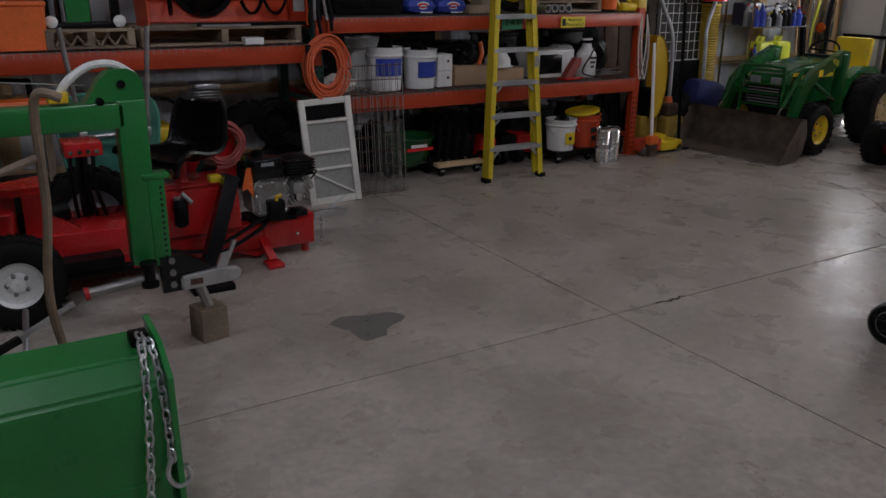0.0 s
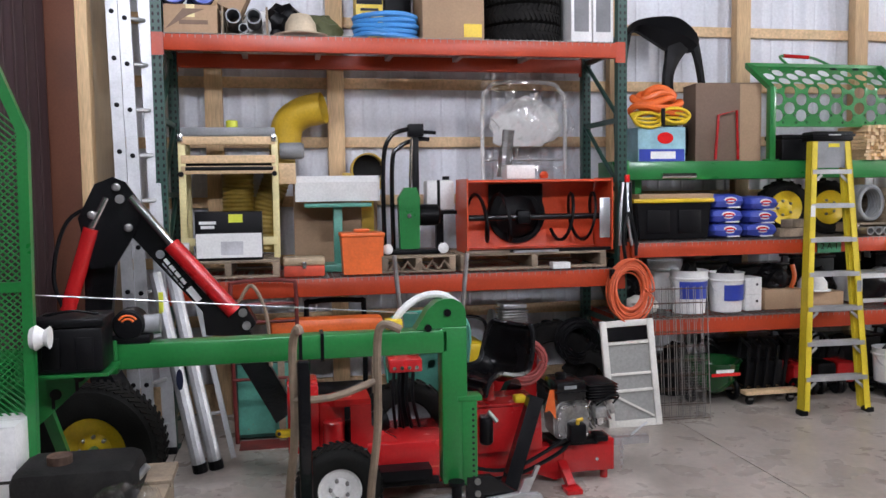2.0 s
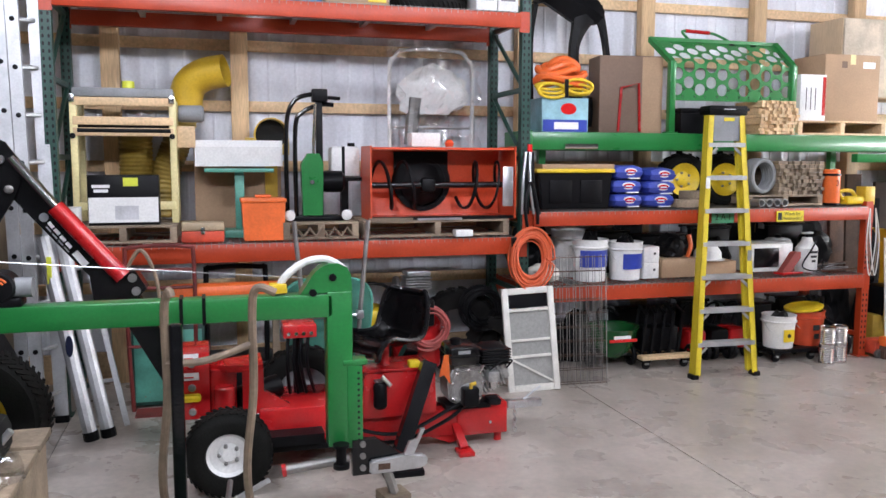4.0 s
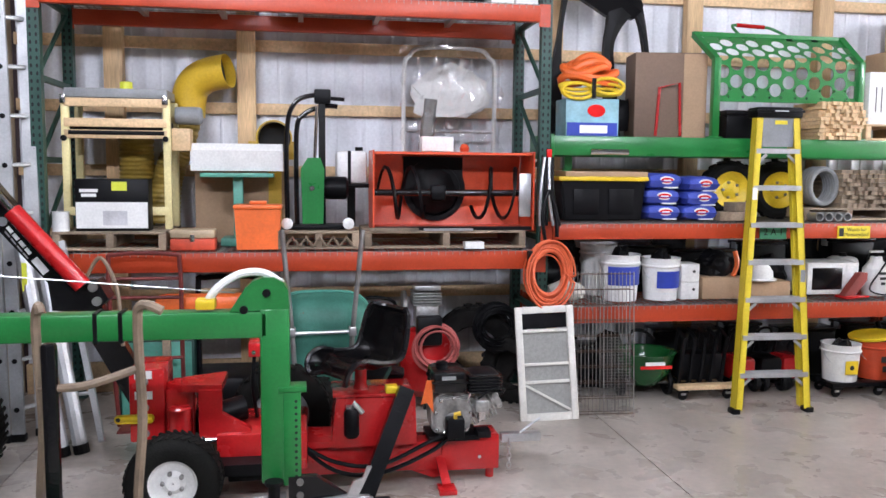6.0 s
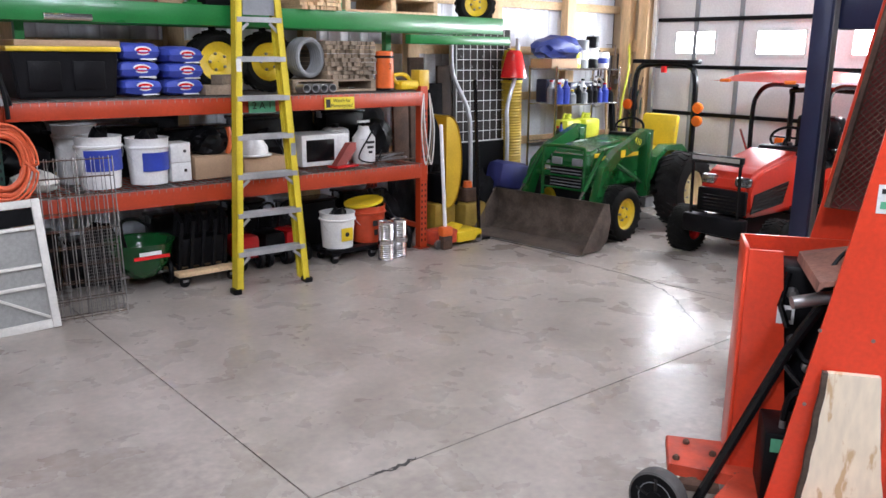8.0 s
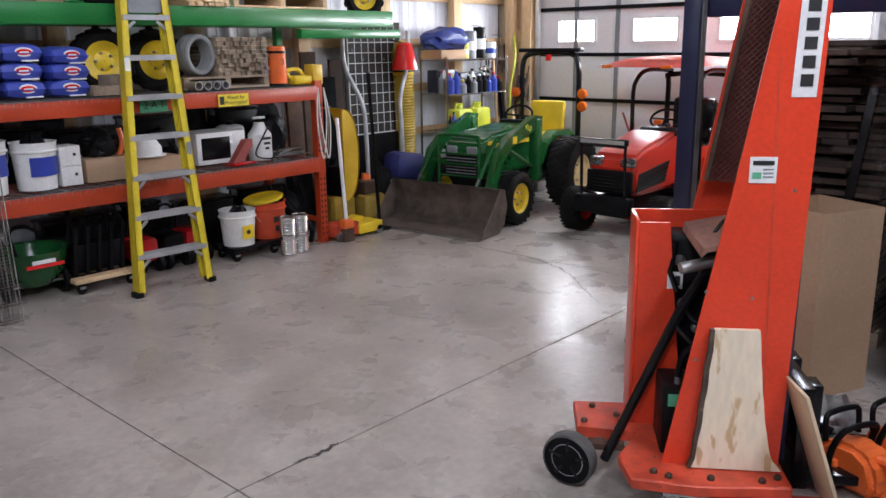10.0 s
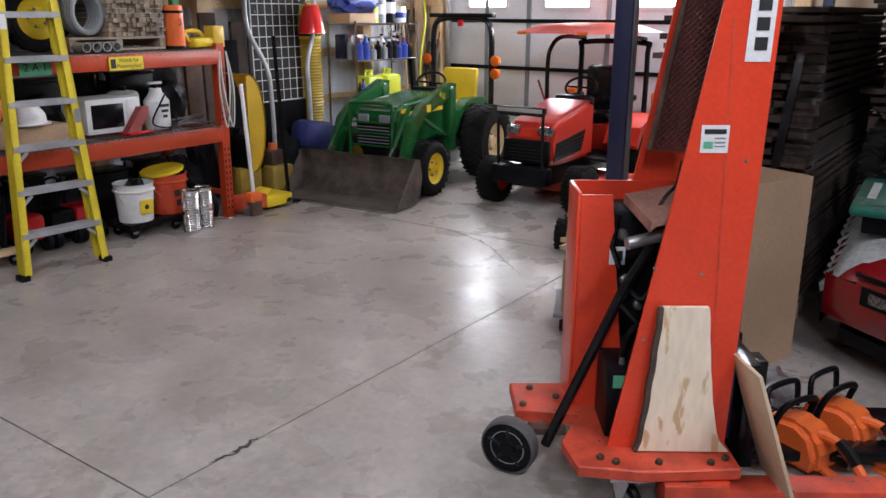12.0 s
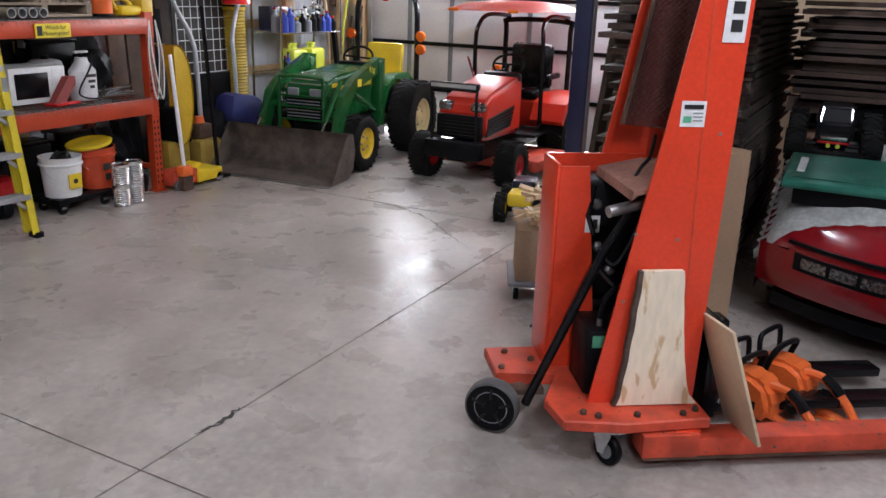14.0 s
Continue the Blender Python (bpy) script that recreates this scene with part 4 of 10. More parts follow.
    rb = part("roll_bar", tb(curve([(6.9, yc - 0.36, 0.5), (6.9, yc - 0.36, 1.3), (6.9, yc - 0.32, 1.42), (6.9, yc + 0.32, 1.42), (6.9, yc + 0.36, 1.3), (6.9, yc + 0.36, 0.5)], 5), 0.028, 8), BLACK_GLOSS, t)
    for s in (-1, 1):
        part("canopy_post", tb(curve([(6.2, yc + s * 0.36, 0.45), (6.16, yc + s * 0.36, 1.2), (6.2, yc + s * 0.34, 1.4), (6.4, yc + s * 0.33, 1.48), (6.9, yc + s * 0.33, 1.46)], 5), 0.022, 8), BLACK_GLOSS, t)
    bm = bm_new()
    n, k = 8, 6
    grid = []
    for i in range(n + 1):
        u = i / n
        row = []
        for j in range(k + 1):
            v = j / k * 2 - 1
            z = 1.53 + 0.09 * (1 - v ** 4) * (1 - (2 * u - 1) ** 4)
            row.append(bm.verts.new((5.55 + 1.5 * u, yc + v * 0.52 * (1 - 0.12 * (1 - u) ** 2), z)))
        grid.append(row)
    for i in range(n):
        for j in range(k):
            bm.faces.new((grid[i][j], grid[i + 1][j], grid[i + 1][j + 1], grid[i][j + 1]))
    bmesh.ops.solidify(bm, geom=bm.faces[:], thickness=0.05)
    can = part("canopy", bm, CANOPY, t, "red moulded canopy")
    for s in (-1, 1):
        part("marker_lamp", bx(5.535, 5.56, yc + s * 0.3 - 0.05, yc + s * 0.3 + 0.05, 1.52, 1.55, 0.008), AMBER, can)


red_tractor()

# ---- red pallet stacker ----
DX, DY = Vector((0.571, -0.821, 0)), Vector((0.821, 0.571, 0))


def stacker():
    """Local x runs with its legs, local y away across it."""
    m = Matrix(((DX.x, DY.x, 0, 0), (DX.y, DY.y, 0, 0), (0, 0, 1, 0), (0, 0, 0, 1)))
    t = thing("pallet_stacker", "scuffed orange-red pallet stacker on castors", "stacker", m)
    dk = pl([(-0.77, 2.3), (-0.78, 2.56), (-0.5, 2.56), (-0.02, 2.6), (-0.02, 1.89), (-0.36, 1.865), (-0.585, 1.9), (-0.62, 2.08), (-0.52, 2.28)], "z", 0.155, 0.2)
    bmesh.ops.bevel(dk, geom=dk.edges[:], offset=0.006, segments=1, affect="EDGES")
    deck = part("deck", dk, ORANGE_DUSTY, t, "dusty orange base plate")
    part("deck_skirt", bx(-0.16, -0.06, 1.875, 1.9, 0.06, 0.155, 0.004), ORANGE_RED, deck)
    for x, y in ((-0.74, 2.35), (-0.7, 2.5), (-0.6, 2.42), (-0.5, 1.95), (-0.3, 1.92), (-0.12, 1.92), (-0.06, 1.95), (-0.45, 1.92)):
        part("bolt", lt([(0.014, 0.2), (0.014, 0.212), (0.009, 0.218)], 6, Matrix.Translation((x, y, 0))), RUST, deck)
    # mast side sheets, tapering upwards
    for y, s in ((2.03, 1), (2.62, -1)):
        pt = [(-0.46, 0.2), (-0.27, 1.26), (-0.17, 1.86), (-0.12, 2.15), (0.0, 2.15), (-0.04, 0.2)]
        sh = part("mast_side", pl(pt, "y", y, y + s * 0.012), ORANGE_RED, t)
        part("fold_strip", pl([(-0.105, 0.2), (-0.1, 0.2), (-0.152, 1.7), (-0.157, 1.7)], "y", y - s * 0.002, y - s * 0.0002), ORANGE_DUSTY, sh)
    part("mast_back", pl([(2.042, 0.2), (2.608, 0.2), (2.608, 1.02), (2.042, 1.02)], "x", -0.1, -0.07), BLACK, t)
    for y in (2.1, 2.52):
        part("mast_channel", bx(-0.06, 0.0, y, y + 0.06, 0.2, 2.3, 0.004), NAVY, t)
    part("lift_cylinder", tb([(-0.03, 2.33, 0.2), (-0.03, 2.33, 2.2)], 0.03, 12), STEEL, t)
    # battery bay behind: far panel and shelf
    part("bay_panel", bx(-0.56, -0.545, 2.36, 2.6, 0.2, 1.07, 0.004), ORANGE_RED, t)
    part("bay_side", bx(-0.545, -0.12, 2.588, 2.6, 0.2, 1.07), ORANGE_RED, t)
    part("bay_gusset", pl([(-0.545, 0.2), (-0.545, 1.06), (-0.43, 1.06), (-0.34, 0.2)], "y", 2.36, 2.372), ORANGE_RED, t)
    part("top_shelf", pl([(-0.36, 1.0), (-0.355, 1.035), (-0.18, 1.07), (-0.1, 1.07), (-0.1, 1.055), (-0.18, 1.055), (-0.34, 1.02)], "y", 2.05, 2.5), TRAY, t)
    fs = part("maker_sign", bx(-0.43, -0.37, 2.3595, 2.362, 0.79, 0.86), WHITE, t)
    part("logo_bar", bx(-0.4, -0.38, 2.358, 2.3595, 0.805, 0.845), INK, fs)
    pu = part("pump_unit", bx(-0.42, -0.11, 2.4, 2.585, 0.5, 1.0, 0.02), BLACK, t, "black hydraulic pump unit")
    part("pump_bay", bx(-0.44, -0.11, 2.37, 2.586, 0.21, 0.495, 0.006), BLACK, t)
    for x, z in ((-0.38, 0.9), (-0.36, 0.72), (-0.3, 0.62)):
        part("valve_knob", lt([(0.022, 0), (0.022, 0.02), (0.012, 0.03)], 12, Matrix.Translation((x, 2.4, z)) @ Matrix.Rotation(radians(90), 4, "X")), STEEL, pu)
    part("pump_lever", tb([(-0.4, 2.38, 0.98), (-0.42, 2.36, 0.86), (-0.39, 2.36, 0.78)], 0.012, 8), BLACK_GLOSS, pu)
    part("pump_hose", tb(curve([(-0.36, 2.38, 0.72), (-0.3, 2.33, 0.66), (-0.22, 2.34, 0.8), (-0.16, 2.38, 0.95)], 5), 0.012, 6), BLACK, pu)
    part("guard_wire", tb(curve([(-0.2, 2.3, 1.2), (-0.22, 2.28, 1.12), (-0.26, 2.26, 1.08), (-0.3, 2.24, 1.02)], 4), 0.007, 6), BLACK, t)
    bt = part("battery", bx(-0.46, -0.2, 2.1, 2.32, 0.2, 0.47, 0.01), BLACK, t, "black lead battery")
    part("terminal", lt([(0.012, 0.47), (0.01, 0.5)], 10, Matrix.Translation((-0.4, 2.16, 0))), STEEL, bt)
    part("battery_label", bx(-0.44, -0.3, 2.0985, 2.1, 0.4, 0.45), LIGHT_GREEN, bt)
    part("battery_cable", tb(curve([(-0.4, 2.16, 0.5), (-0.38, 2.15, 0.6), (-0.28, 2.2, 0.62), (-0.2, 2.25, 0.5)], 5), 0.012, 6), BLACK, bt)
    part("brake_handle", tb([(-0.66, 2.22, 0.1), (-0.4, 2.2, 0.75), (-0.3, 2.18, 0.95)], 0.02, 8), BLACK_GLOSS, t)
    part("handle_link", tb([(-0.42, 2.2, 0.7), (-0.24, 2.14, 0.52)], 0.012, 6), BLACK_GLOSS, t)
    part("hydraulic_tube", tb([(-0.42, 2.12, 0.94), (-0.12, 2.2, 0.99)], 0.022, 12), STEEL, t)
    # wire guard
    gd = part("guard_frame", tb([(-0.29, 2.43, 1.22), (-0.13, 2.43, 2.2), (0.03, 2.43, 2.2), (-0.06, 2.43, 1.2)], 0.012, 6, True), RUST, t)
    part("guard_cover", pl([(-0.29, 1.22), (-0.13, 2.2), (0.03, 2.2), (-0.06, 1.2)], "y", 2.45, 2.456), mat("dull_red_sheet", (0.16, 0.025, 0.02), 0.6), t, "dark red cover sheet")
    wm = bm_new()
    for i in range(46):
        z = 1.1 + i * 0.026
        for q in (-1, 1):
            for u in range(6):
                a = Vector((-0.29 + (z - 1.22) * 0.163 + 0.04 * u, 2.425, z + q * 0.04 * u))
                b = a + Vector((0.04, 0, q * 0.04))
                if 1.21 < min(a.z, b.z) and max(a.z, b.z) < 2.2 and a.x > -0.3 + (a.z - 1.22) * 0.163 and b.x < -0.055 + (b.z - 1.2) * 0.09:
                    tube(wm, [a, b], 0.0022, 3)
    tagged(part("wire_mesh", wm, RUST, gd), kind="stuff")
    # signs
    sg = part("maker_plate", pl([(-0.11, 1.565), (-0.03, 1.565), (-0.02, 1.98), (-0.1, 1.98)], "y", 2.026, 2.029), WHITE, t, "white maker sign")
    for k in range(6):
        part("logo_bar", bx(-0.085 + k * 0.001, -0.045 + k * 0.001, 2.0235, 2.0258, 1.6 + k * 0.06, 1.64 + k * 0.06), INK, sg)
    tg = part("dealer_tag", bx(-0.225, -0.135, 2.0265, 2.0285, 1.275, 1.365), WHITE, t, "white dealer sticker")
    part("print_bar", bx(-0.215, -0.145, 2.0245, 2.0262, 1.337, 1.352), INK, tg)
    part("print_patch", bx(-0.215, -0.185, 2.0245, 2.0262, 1.29, 1.312), LIGHT_GREEN, tg)
    for k in range(3):
        part("print_bar", bx(-0.18, -0.145, 2.0245, 2.0262, 1.295 + k * 0.013, 1.299 + k * 0.013), GREY, tg)
    for x, z in ((-0.34, 0.88), (-0.18, 0.86), (-0.36, 0.62), (-0.07, 1.25)):
        part("rivet", lt([(0.007, 0), (0.005, 0.004)], 8, Matrix.Translation((x, 2.03, z)) @ Matrix.Rotation(radians(90), 4, "X")), STEEL, t)
    # straddle legs
    for y, reach in ((1.86, 1.5), (2.62, 0.2)):
        lg = part("leg", bx(-0.28, reach, y, y + 0.11, 0.04, 0.13, 0.006), ORANGE_DUSTY, t, "scuffed orange straddle leg")
        part("leg_cap", bx(-0.29, -0.07, y - 0.006, y + 0.116, 0.055, 0.15, 0.006), ORANGE_DUSTY, t)
        part("leg_edge", bx(-0.28, reach, y - 0.004, y - 0.0005, 0.045, 0.058), RUST, lg)
    part("carriage", bx(0.03, 0.09, 2.08, 2.6, 0.09, 0.5, 0.006), BLACK_GLOSS, t)
    for y in (2.16, 2.44):
        part("fork", bx(0.09, 1.05, y, y + 0.1, 0.07, 0.11, 0.004), BLACK_GLOSS, t)
        part("fork_heel", bx(0.09, 0.14, y, y + 0.1, 0.11, 0.48, 0.004), BLACK_GLOSS, t)
    # castors
    big = part("steer_castor", bx(-0.72, -0.58, 2.24, 2.36, 0.13, 0.155), RUST, t)
    hub = Matrix.Translation((-0.8, 2.2, 0.11)) @ Matrix.Rotation(radians(-116), 4, "Z")
    cw = part("castor_wheel", tyre_mesh(bm_new(), 0.107, 0.06, 0.092, hub, 0), BLACK, big)
    part("tread_band", lt([(0.1, -0.033), (0.108, -0.029), (0.1105, -0.02), (0.1105, 0.02), (0.108, 0.029), (0.1, 0.033)], 36, hub @ Matrix.Rotation(radians(90), 4, "Y"), False), TREAD, cw, "dusty worn rubber tread")
    for k in range(5):
        part("rim_spoke", bx(-0.029, 0.029, -0.008, 0.008, 0.03, 0.085, 0.003), BLACK_GLOSS, cw).matrix_local = hub @ Matrix.Rotation(radians(72 * k), 4, "X")
    for s in (-1, 1):
        part("rim_ring", tb([hub @ Vector((s * 0.024, 0.068 * math.cos(k * 0.3927), 0.068 * math.sin(k * 0.3927))) for k in range(16)], 0.005, 6, True), GREY, cw)
    part("castor_rim", lt([(0.088, -0.028), (0.088, 0.028), (0.078, 0.02), (0.036, 0.018), (0.03, 0.034), (0.002, 0.036)], 24, hub @ Matrix.Rotation(radians(90), 4, "Y")), BLACK, cw)
    part("castor_rim", lt([(0.088, 0.028), (0.088, -0.028), (0.078, -0.02), (0.036, -0.018), (0.03, -0.034), (0.002, -0.036)], 24, hub @ Matrix.Rotation(radians(90), 4, "Y")), BLACK, cw)
    part("castor_fork", tb([(-0.8, 2.25, 0.11), (-0.74, 2.29, 0.13), (-0.66, 2.3, 0.15)], 0.018, 6), RUST, big)
    sm = part("swivel_castor", bx(-0.47, -0.35, 1.89, 1.97, 0.14, 0.155), GALV, t)
    hub = Matrix.Translation((-0.4, 1.92, 0.062)) @ Matrix.Rotation(radians(30), 4, "Z")
    cw = part("castor_wheel", tyre_mesh(bm_new(), 0.062, 0.04, 0.03, hub, 0), BLACK, sm)
    part("castor_rim", lt([(0.032, -0.02), (0.032, 0.02), (0.002, 0.022)], 18, hub @ Matrix.Rotation(radians(90), 4, "Y")), GREY, cw)
    for s in (-1, 1):
        part("castor_fork", pl([(-0.045, 0.0), (0.045, 0.0), (0.012, -0.09), (-0.012, -0.09)], "x", s * 0.026, s * 0.03), GALV, sm).matrix_local = Matrix.Translation((-0.41, 1.925, 0.145)) @ Matrix.Rotation(radians(30), 4, "Z")
    # live-edge board resting against the sheet
    b = thing("live_edge_board", "pale live-edge board with bark along one side", "board", m)
    bo = bm_new()
    n, L, R = 14, [], []
    lo = [(-0.36 + 0.055 * (k / n) ** 0.6 + 0.002 * math.sin(k * 1.7), 0.205 + 0.545 * k / n) for k in range(n + 1)]
    hi = [(-0.035 - 0.115 * (k / n) ** 0.45 + 0.001 * math.sin(k * 2.1), 0.205 + 0.545 * k / n) for k in range(n + 1)]
    pts = [(x - 0.0, z) for x, z in lo] + [(x, z) for x, z in hi[::-1]]
    plate(bo, pts, "y", 1.995, 2.02)
    part("plank", bo, MAPLE, b)
    ba = bm_new()
    plate(ba, [(x - 0.016 + 0.002 * math.sin(9 * z), z) for x, z in lo] + [(x, z) for x, z in lo[::-1]], "y", 1.992, 2.018)
    part("bark_edge", ba, BARK, b)
    p = thing("plywood_sheet", "thin offcut of plywood leaning on edge", "plywood", m)
    lean = Vector((0.02, 0.137, 0.444)).normalized()
    run = Vector((-0.2, -0.173, 0)).normalized()
    pm = Matrix((run, lean, run.cross(lean))).transposed().to_4x4()
    part("sheet", bx(0, 0.28, 0, 0.46, -0.006, 0.006, 0.001), PLY, p).matrix_local = m.inverted() @ Matrix.Translation((1.722, 1.07, 0.131)) @ pm


stacker()


# ---- chain saws behind the stacker's leg ----
def chainsaw(m):
    t = thing("chainsaw", "orange and black chain saw resting beside the stacker leg", "chain saw", m, "chain saws")
    bm = pl([(-0.15, 0.03), (-0.17, 0.1), (-0.13, 0.2), (-0.05, 0.24), (0.08, 0.225), (0.15, 0.17), (0.17, 0.06), (0.14, 0.02)], "y", -0.085, 0.085)
    bmesh.ops.bevel(bm, geom=bm.edges[:], offset=0.028, segments=3, affect="EDGES")
    body = part("body", bm, ORANGE, t)
    part("clutch_cover", pl([(0.0, 0.04), (0.02, 0.15), (0.13, 0.15), (0.18, 0.08), (0.14, 0.035)], "y", 0.086, 0.11), ORANGE, body)
    part("filler_cap", lt([(0.024, 0), (0.024, 0.014), (0.012, 0.018)], 16, Matrix.Translation((-0.06, -0.086, 0.13)) @ Matrix.Rotation(radians(90), 4, "X")), BLACK, body)
    part("cap_slot", bx(-0.075, -0.045, -0.106, -0.104, 0.126, 0.134), GREY, body)
    part("starter_vent", bx(0.02, 0.11, -0.089, -0.0855, 0.06, 0.14, 0.004), BLACK, body)
    part("name_strip", bx(-0.06, 0.04, -0.088, -0.0855, 0.17, 0.19), WHITE, body)
    bm = tb(curve([(-0.1, 0, 0.19), (-0.2, 0, 0.19), (-0.3, 0, 0.12), (-0.36, 0, 0.05), (-0.36, 0, 0.015), (-0.28, 0, 0.015), (-0.14, 0, 0.05)], 5), 0.022, 8)
    rg = part("rear_grip", bm, ORANGE, t, "orange looped rear handle")
    part("grip_cover", tb(curve([(-0.2, 0, 0.2), (-0.25, 0, 0.17), (-0.29, 0, 0.135)], 5), 0.025, 8), BLACK, rg)
    part("trigger", bx(-0.25, -0.2, -0.008, 0.008, 0.1, 0.14, 0.004), BLACK, rg)
    part("heel_plate", bx(-0.36, -0.2, -0.045, 0.045, 0.0, 0.014, 0.004), ORANGE, rg)
    part("warning_label", bx(-0.34, -0.27, -0.03, 0.03, 0.0145, 0.016), LIME, rg)
    part("front_grip", tb(curve([(0.05, -0.12, 0.04), (0.03, -0.125, 0.2), (0.0, -0.1, 0.29), (0.0, 0.08, 0.3), (0.03, 0.12, 0.2), (0.04, 0.12, 0.08)], 5), 0.015, 8), BLACK, t)
    part("chain_brake", tb(curve([(0.08, -0.1, 0.22), (0.09, -0.1, 0.32), (0.09, -0.06, 0.345), (0.09, 0.06, 0.345), (0.09, 0.1, 0.32), (0.08, 0.1, 0.22)], 4), 0.013, 8), BLACK, t)
    part("guide_bar", bx(0.14, 0.62, 0.088, 0.094, 0.06, 0.13, 0.002), STEEL, t)
    part("bar_scabbard", bx(0.28, 0.66, 0.075, 0.107, 0.05, 0.14, 0.01), BLACK, t)


chainsaw(pose(2.05, 1.03, 0.0, 0, 0, 66) @ Matrix.Scale(0.9, 4))
chainsaw(pose(2.27, 0.92, 0.0, 0, 0, 70) @ Matrix.Scale(0.9, 4))


# ---- car under a moving blanket ----
def car():
    t = thing("sports_car", "dark red low sports car with a moving blanket over its bonnet", "car")
    yc = 0.24
    NOSE = [(0.16, 0.2), (0.04, 0.25), (0.0, 0.31), (0.0, 0.38), (0.005, 0.47), (0.02, 0.515), (0.05, 0.53), (0.09, 0.565), (0.3, 0.615), (0.6, 0.695), (1.0, 0.8), (1.4, 0.88), (1.7, 0.92), (2.6, 0.95), (3.9, 0.93), (4.2, 0.75), (4.25, 0.3)]

    def skin_at(v, off, z):
        """A point of the body: v across it, off back from the tip of the nose."""
        x = 2.74 + off + 0.45 * v * v * max(0.12, 1 - off * 0.8)
        return Vector((x, yc + 0.95 * v, z - (0.13 * abs(v) ** 7 if z > 0.5 else 0)))

    bm, n = bm_new(), 24
    rows = [[bm.verts.new(skin_at(2 * j / n - 1, o, z)) for j in range(n + 1)] for o, z in NOSE]
    for a, b in zip(rows, rows[1:]):
        for j in range(n):
            bm.faces.new((a[j], a[j + 1], b[j + 1], b[j]))
    for j in (0, n):
        low = [bm.verts.new((r[j].co.x, r[j].co.y, 0.19)) for r in rows]
        for i in range(len(rows) - 1):
            bm.faces.new((rows[i][j], rows[i + 1][j], low[i + 1], low[i]))
    body = part("body", bm, CAR_RED, t)

    def strip(v0, v1, z0, z1, out, deep=0.02):
        bm, a, b = bm_new(), [], []
        for k in range(9):
            v = v0 + (v1 - v0) * k / 8
            p, q = skin_at(v, -out, 0), skin_at(v, deep, 0)
            a.append([bm.verts.new((w.x, w.y, z)) for w, z in ((p, z0), (p, z1), (q, z1), (q, z0))])
        skin(bm, a)
        return bm

    part("bump_strip", strip(-0.84, 0.84, 0.512, 0.53, 0.006), BLACK, body, "black rubber strip")
    part("lower_lip", strip(-0.9, 0.9, 0.13, 0.2, -0.1, 0.3), BLACK, body)
    for s in (-1, 1):
        lp = part("lamp_surround", strip(s * 0.3, s * 0.8, 0.385, 0.475, 0.004), BLACK, body)
        for q in range(3):
            part("front_lamp", strip(s * (0.33 + 0.15 * q), s * (0.46 + 0.15 * q), 0.405, 0.458, 0.012), LAMP_GLASS, lp, "faceted lamp segment")
    bm = bm_new()
    CAB = [(1.5, 0.9, 0.8), (1.95, 1.16, 0.66), (2.15, 1.21, 0.6), (2.9, 1.2, 0.58), (3.6, 1.0, 0.64)]
    rows = [[bm.verts.new((2.74 + o, yc + wd * (2 * j / 12 - 1), (z - 0.06 * abs(2 * j / 12 - 1) ** 4))) for j in range(13)] + [bm.verts.new((2.74 + o, yc + wd + 0.06, 0.86)), bm.verts.new((2.74 + o, yc - wd - 0.06, 0.86))] for o, z, wd in CAB]
    skin(bm, rows)
    cab = part("cabin", bm, BLACK_GLOSS, t, "dark glass cabin")
    edge = [r[12] for r in [[(2.74 + o, yc + wd * (2 * j / 12 - 1), z - 0.06 * abs(2 * j / 12 - 1) ** 4) for j in range(13)] for o, z, wd in CAB[:3]]]
    part("roof_edge", tb([edge[0], edge[1]] + [(2.74 + 1.96, yc + 0.62 * (1 - q / 5), 1.17 + 0.03 * q / 5) for q in range(1, 11)], 0.018, 8), mat("blue_cover", (0.08, 0.13, 0.24), 0.4, 0, 0.8), cab, "blue cover along the windscreen")
    for x in (3.75, 6.2):
        for s in (-1, 1):
            wheel(t, Matrix.Translation((x, yc + s * 0.8, 0.31)) @ Matrix.Rotation(radians(90), 4, "Z"), 0.31, 0.24, 0.2, GREY, 0, name="car_wheel", nuts=False)
    b = thing("moving_blanket", "pale quilted moving blanket with a scalloped edge", "blanket")
    bm = bm_new()
    N, M = 44, 60
    g = []
    for i in range(N + 1):
        row = []
        for j in range(M + 1):
            v = -1.0 + 2.0 * j / M
            front = max(0.06, (0.44 - 0.45 * v * v) / (1 - 0.36 * v * v))
            off = front + (1.42 - front) * i / N
            k = 1
            while k < len(NOSE) - 1 and NOSE[k][0] < off or k < 7:
                k += 1
            (o0, z0), (o1, z1) = NOSE[k - 1], NOSE[k]
            z = z0 + (z1 - z0) * (off - o0) / (o1 - o0)
            p = skin_at(v * 1.0, off, z)
            p.z += 0.022 + 0.007 * abs(math.sin(i * 0.72)) * abs(math.sin(j * 0.52)) + 0.012 * noise.noise(Vector((i * 0.12, j * 0.1, 2)))
            if i < 2:
                p.x -= 0.012 + 0.006 * math.sin(j * 1.9)
                p.z -= 0.028 * (2 - i) / 2
            if j > M - 2 or j < 2:
                p.y += (0.02 + 0.012 * math.sin(i * 1.9)) * (1 if j > 2 else -1)
                p.z -= 0.05
            row.append(bm.verts.new(p))
        g.append(row)
    for i in range(N):
        for j in range(M):
            bm.faces.new((g[i][j], g[i + 1][j], g[i + 1][j + 1], g[i][j + 1]))
    bmesh.ops.solidify(bm, geom=bm.faces[:], thickness=0.012)
    part("quilt", bm, BLANKET, b)
    bag = thing("storage_case", "green fabric case with a clear cover and black base", "case", pose(3.5, 0.84, 0.7, 0, -13, 0))
    part("base", bx(-0.19, 0.16, -0.24, 0.24, 0, 0.1, 0.012), BLACK, bag)
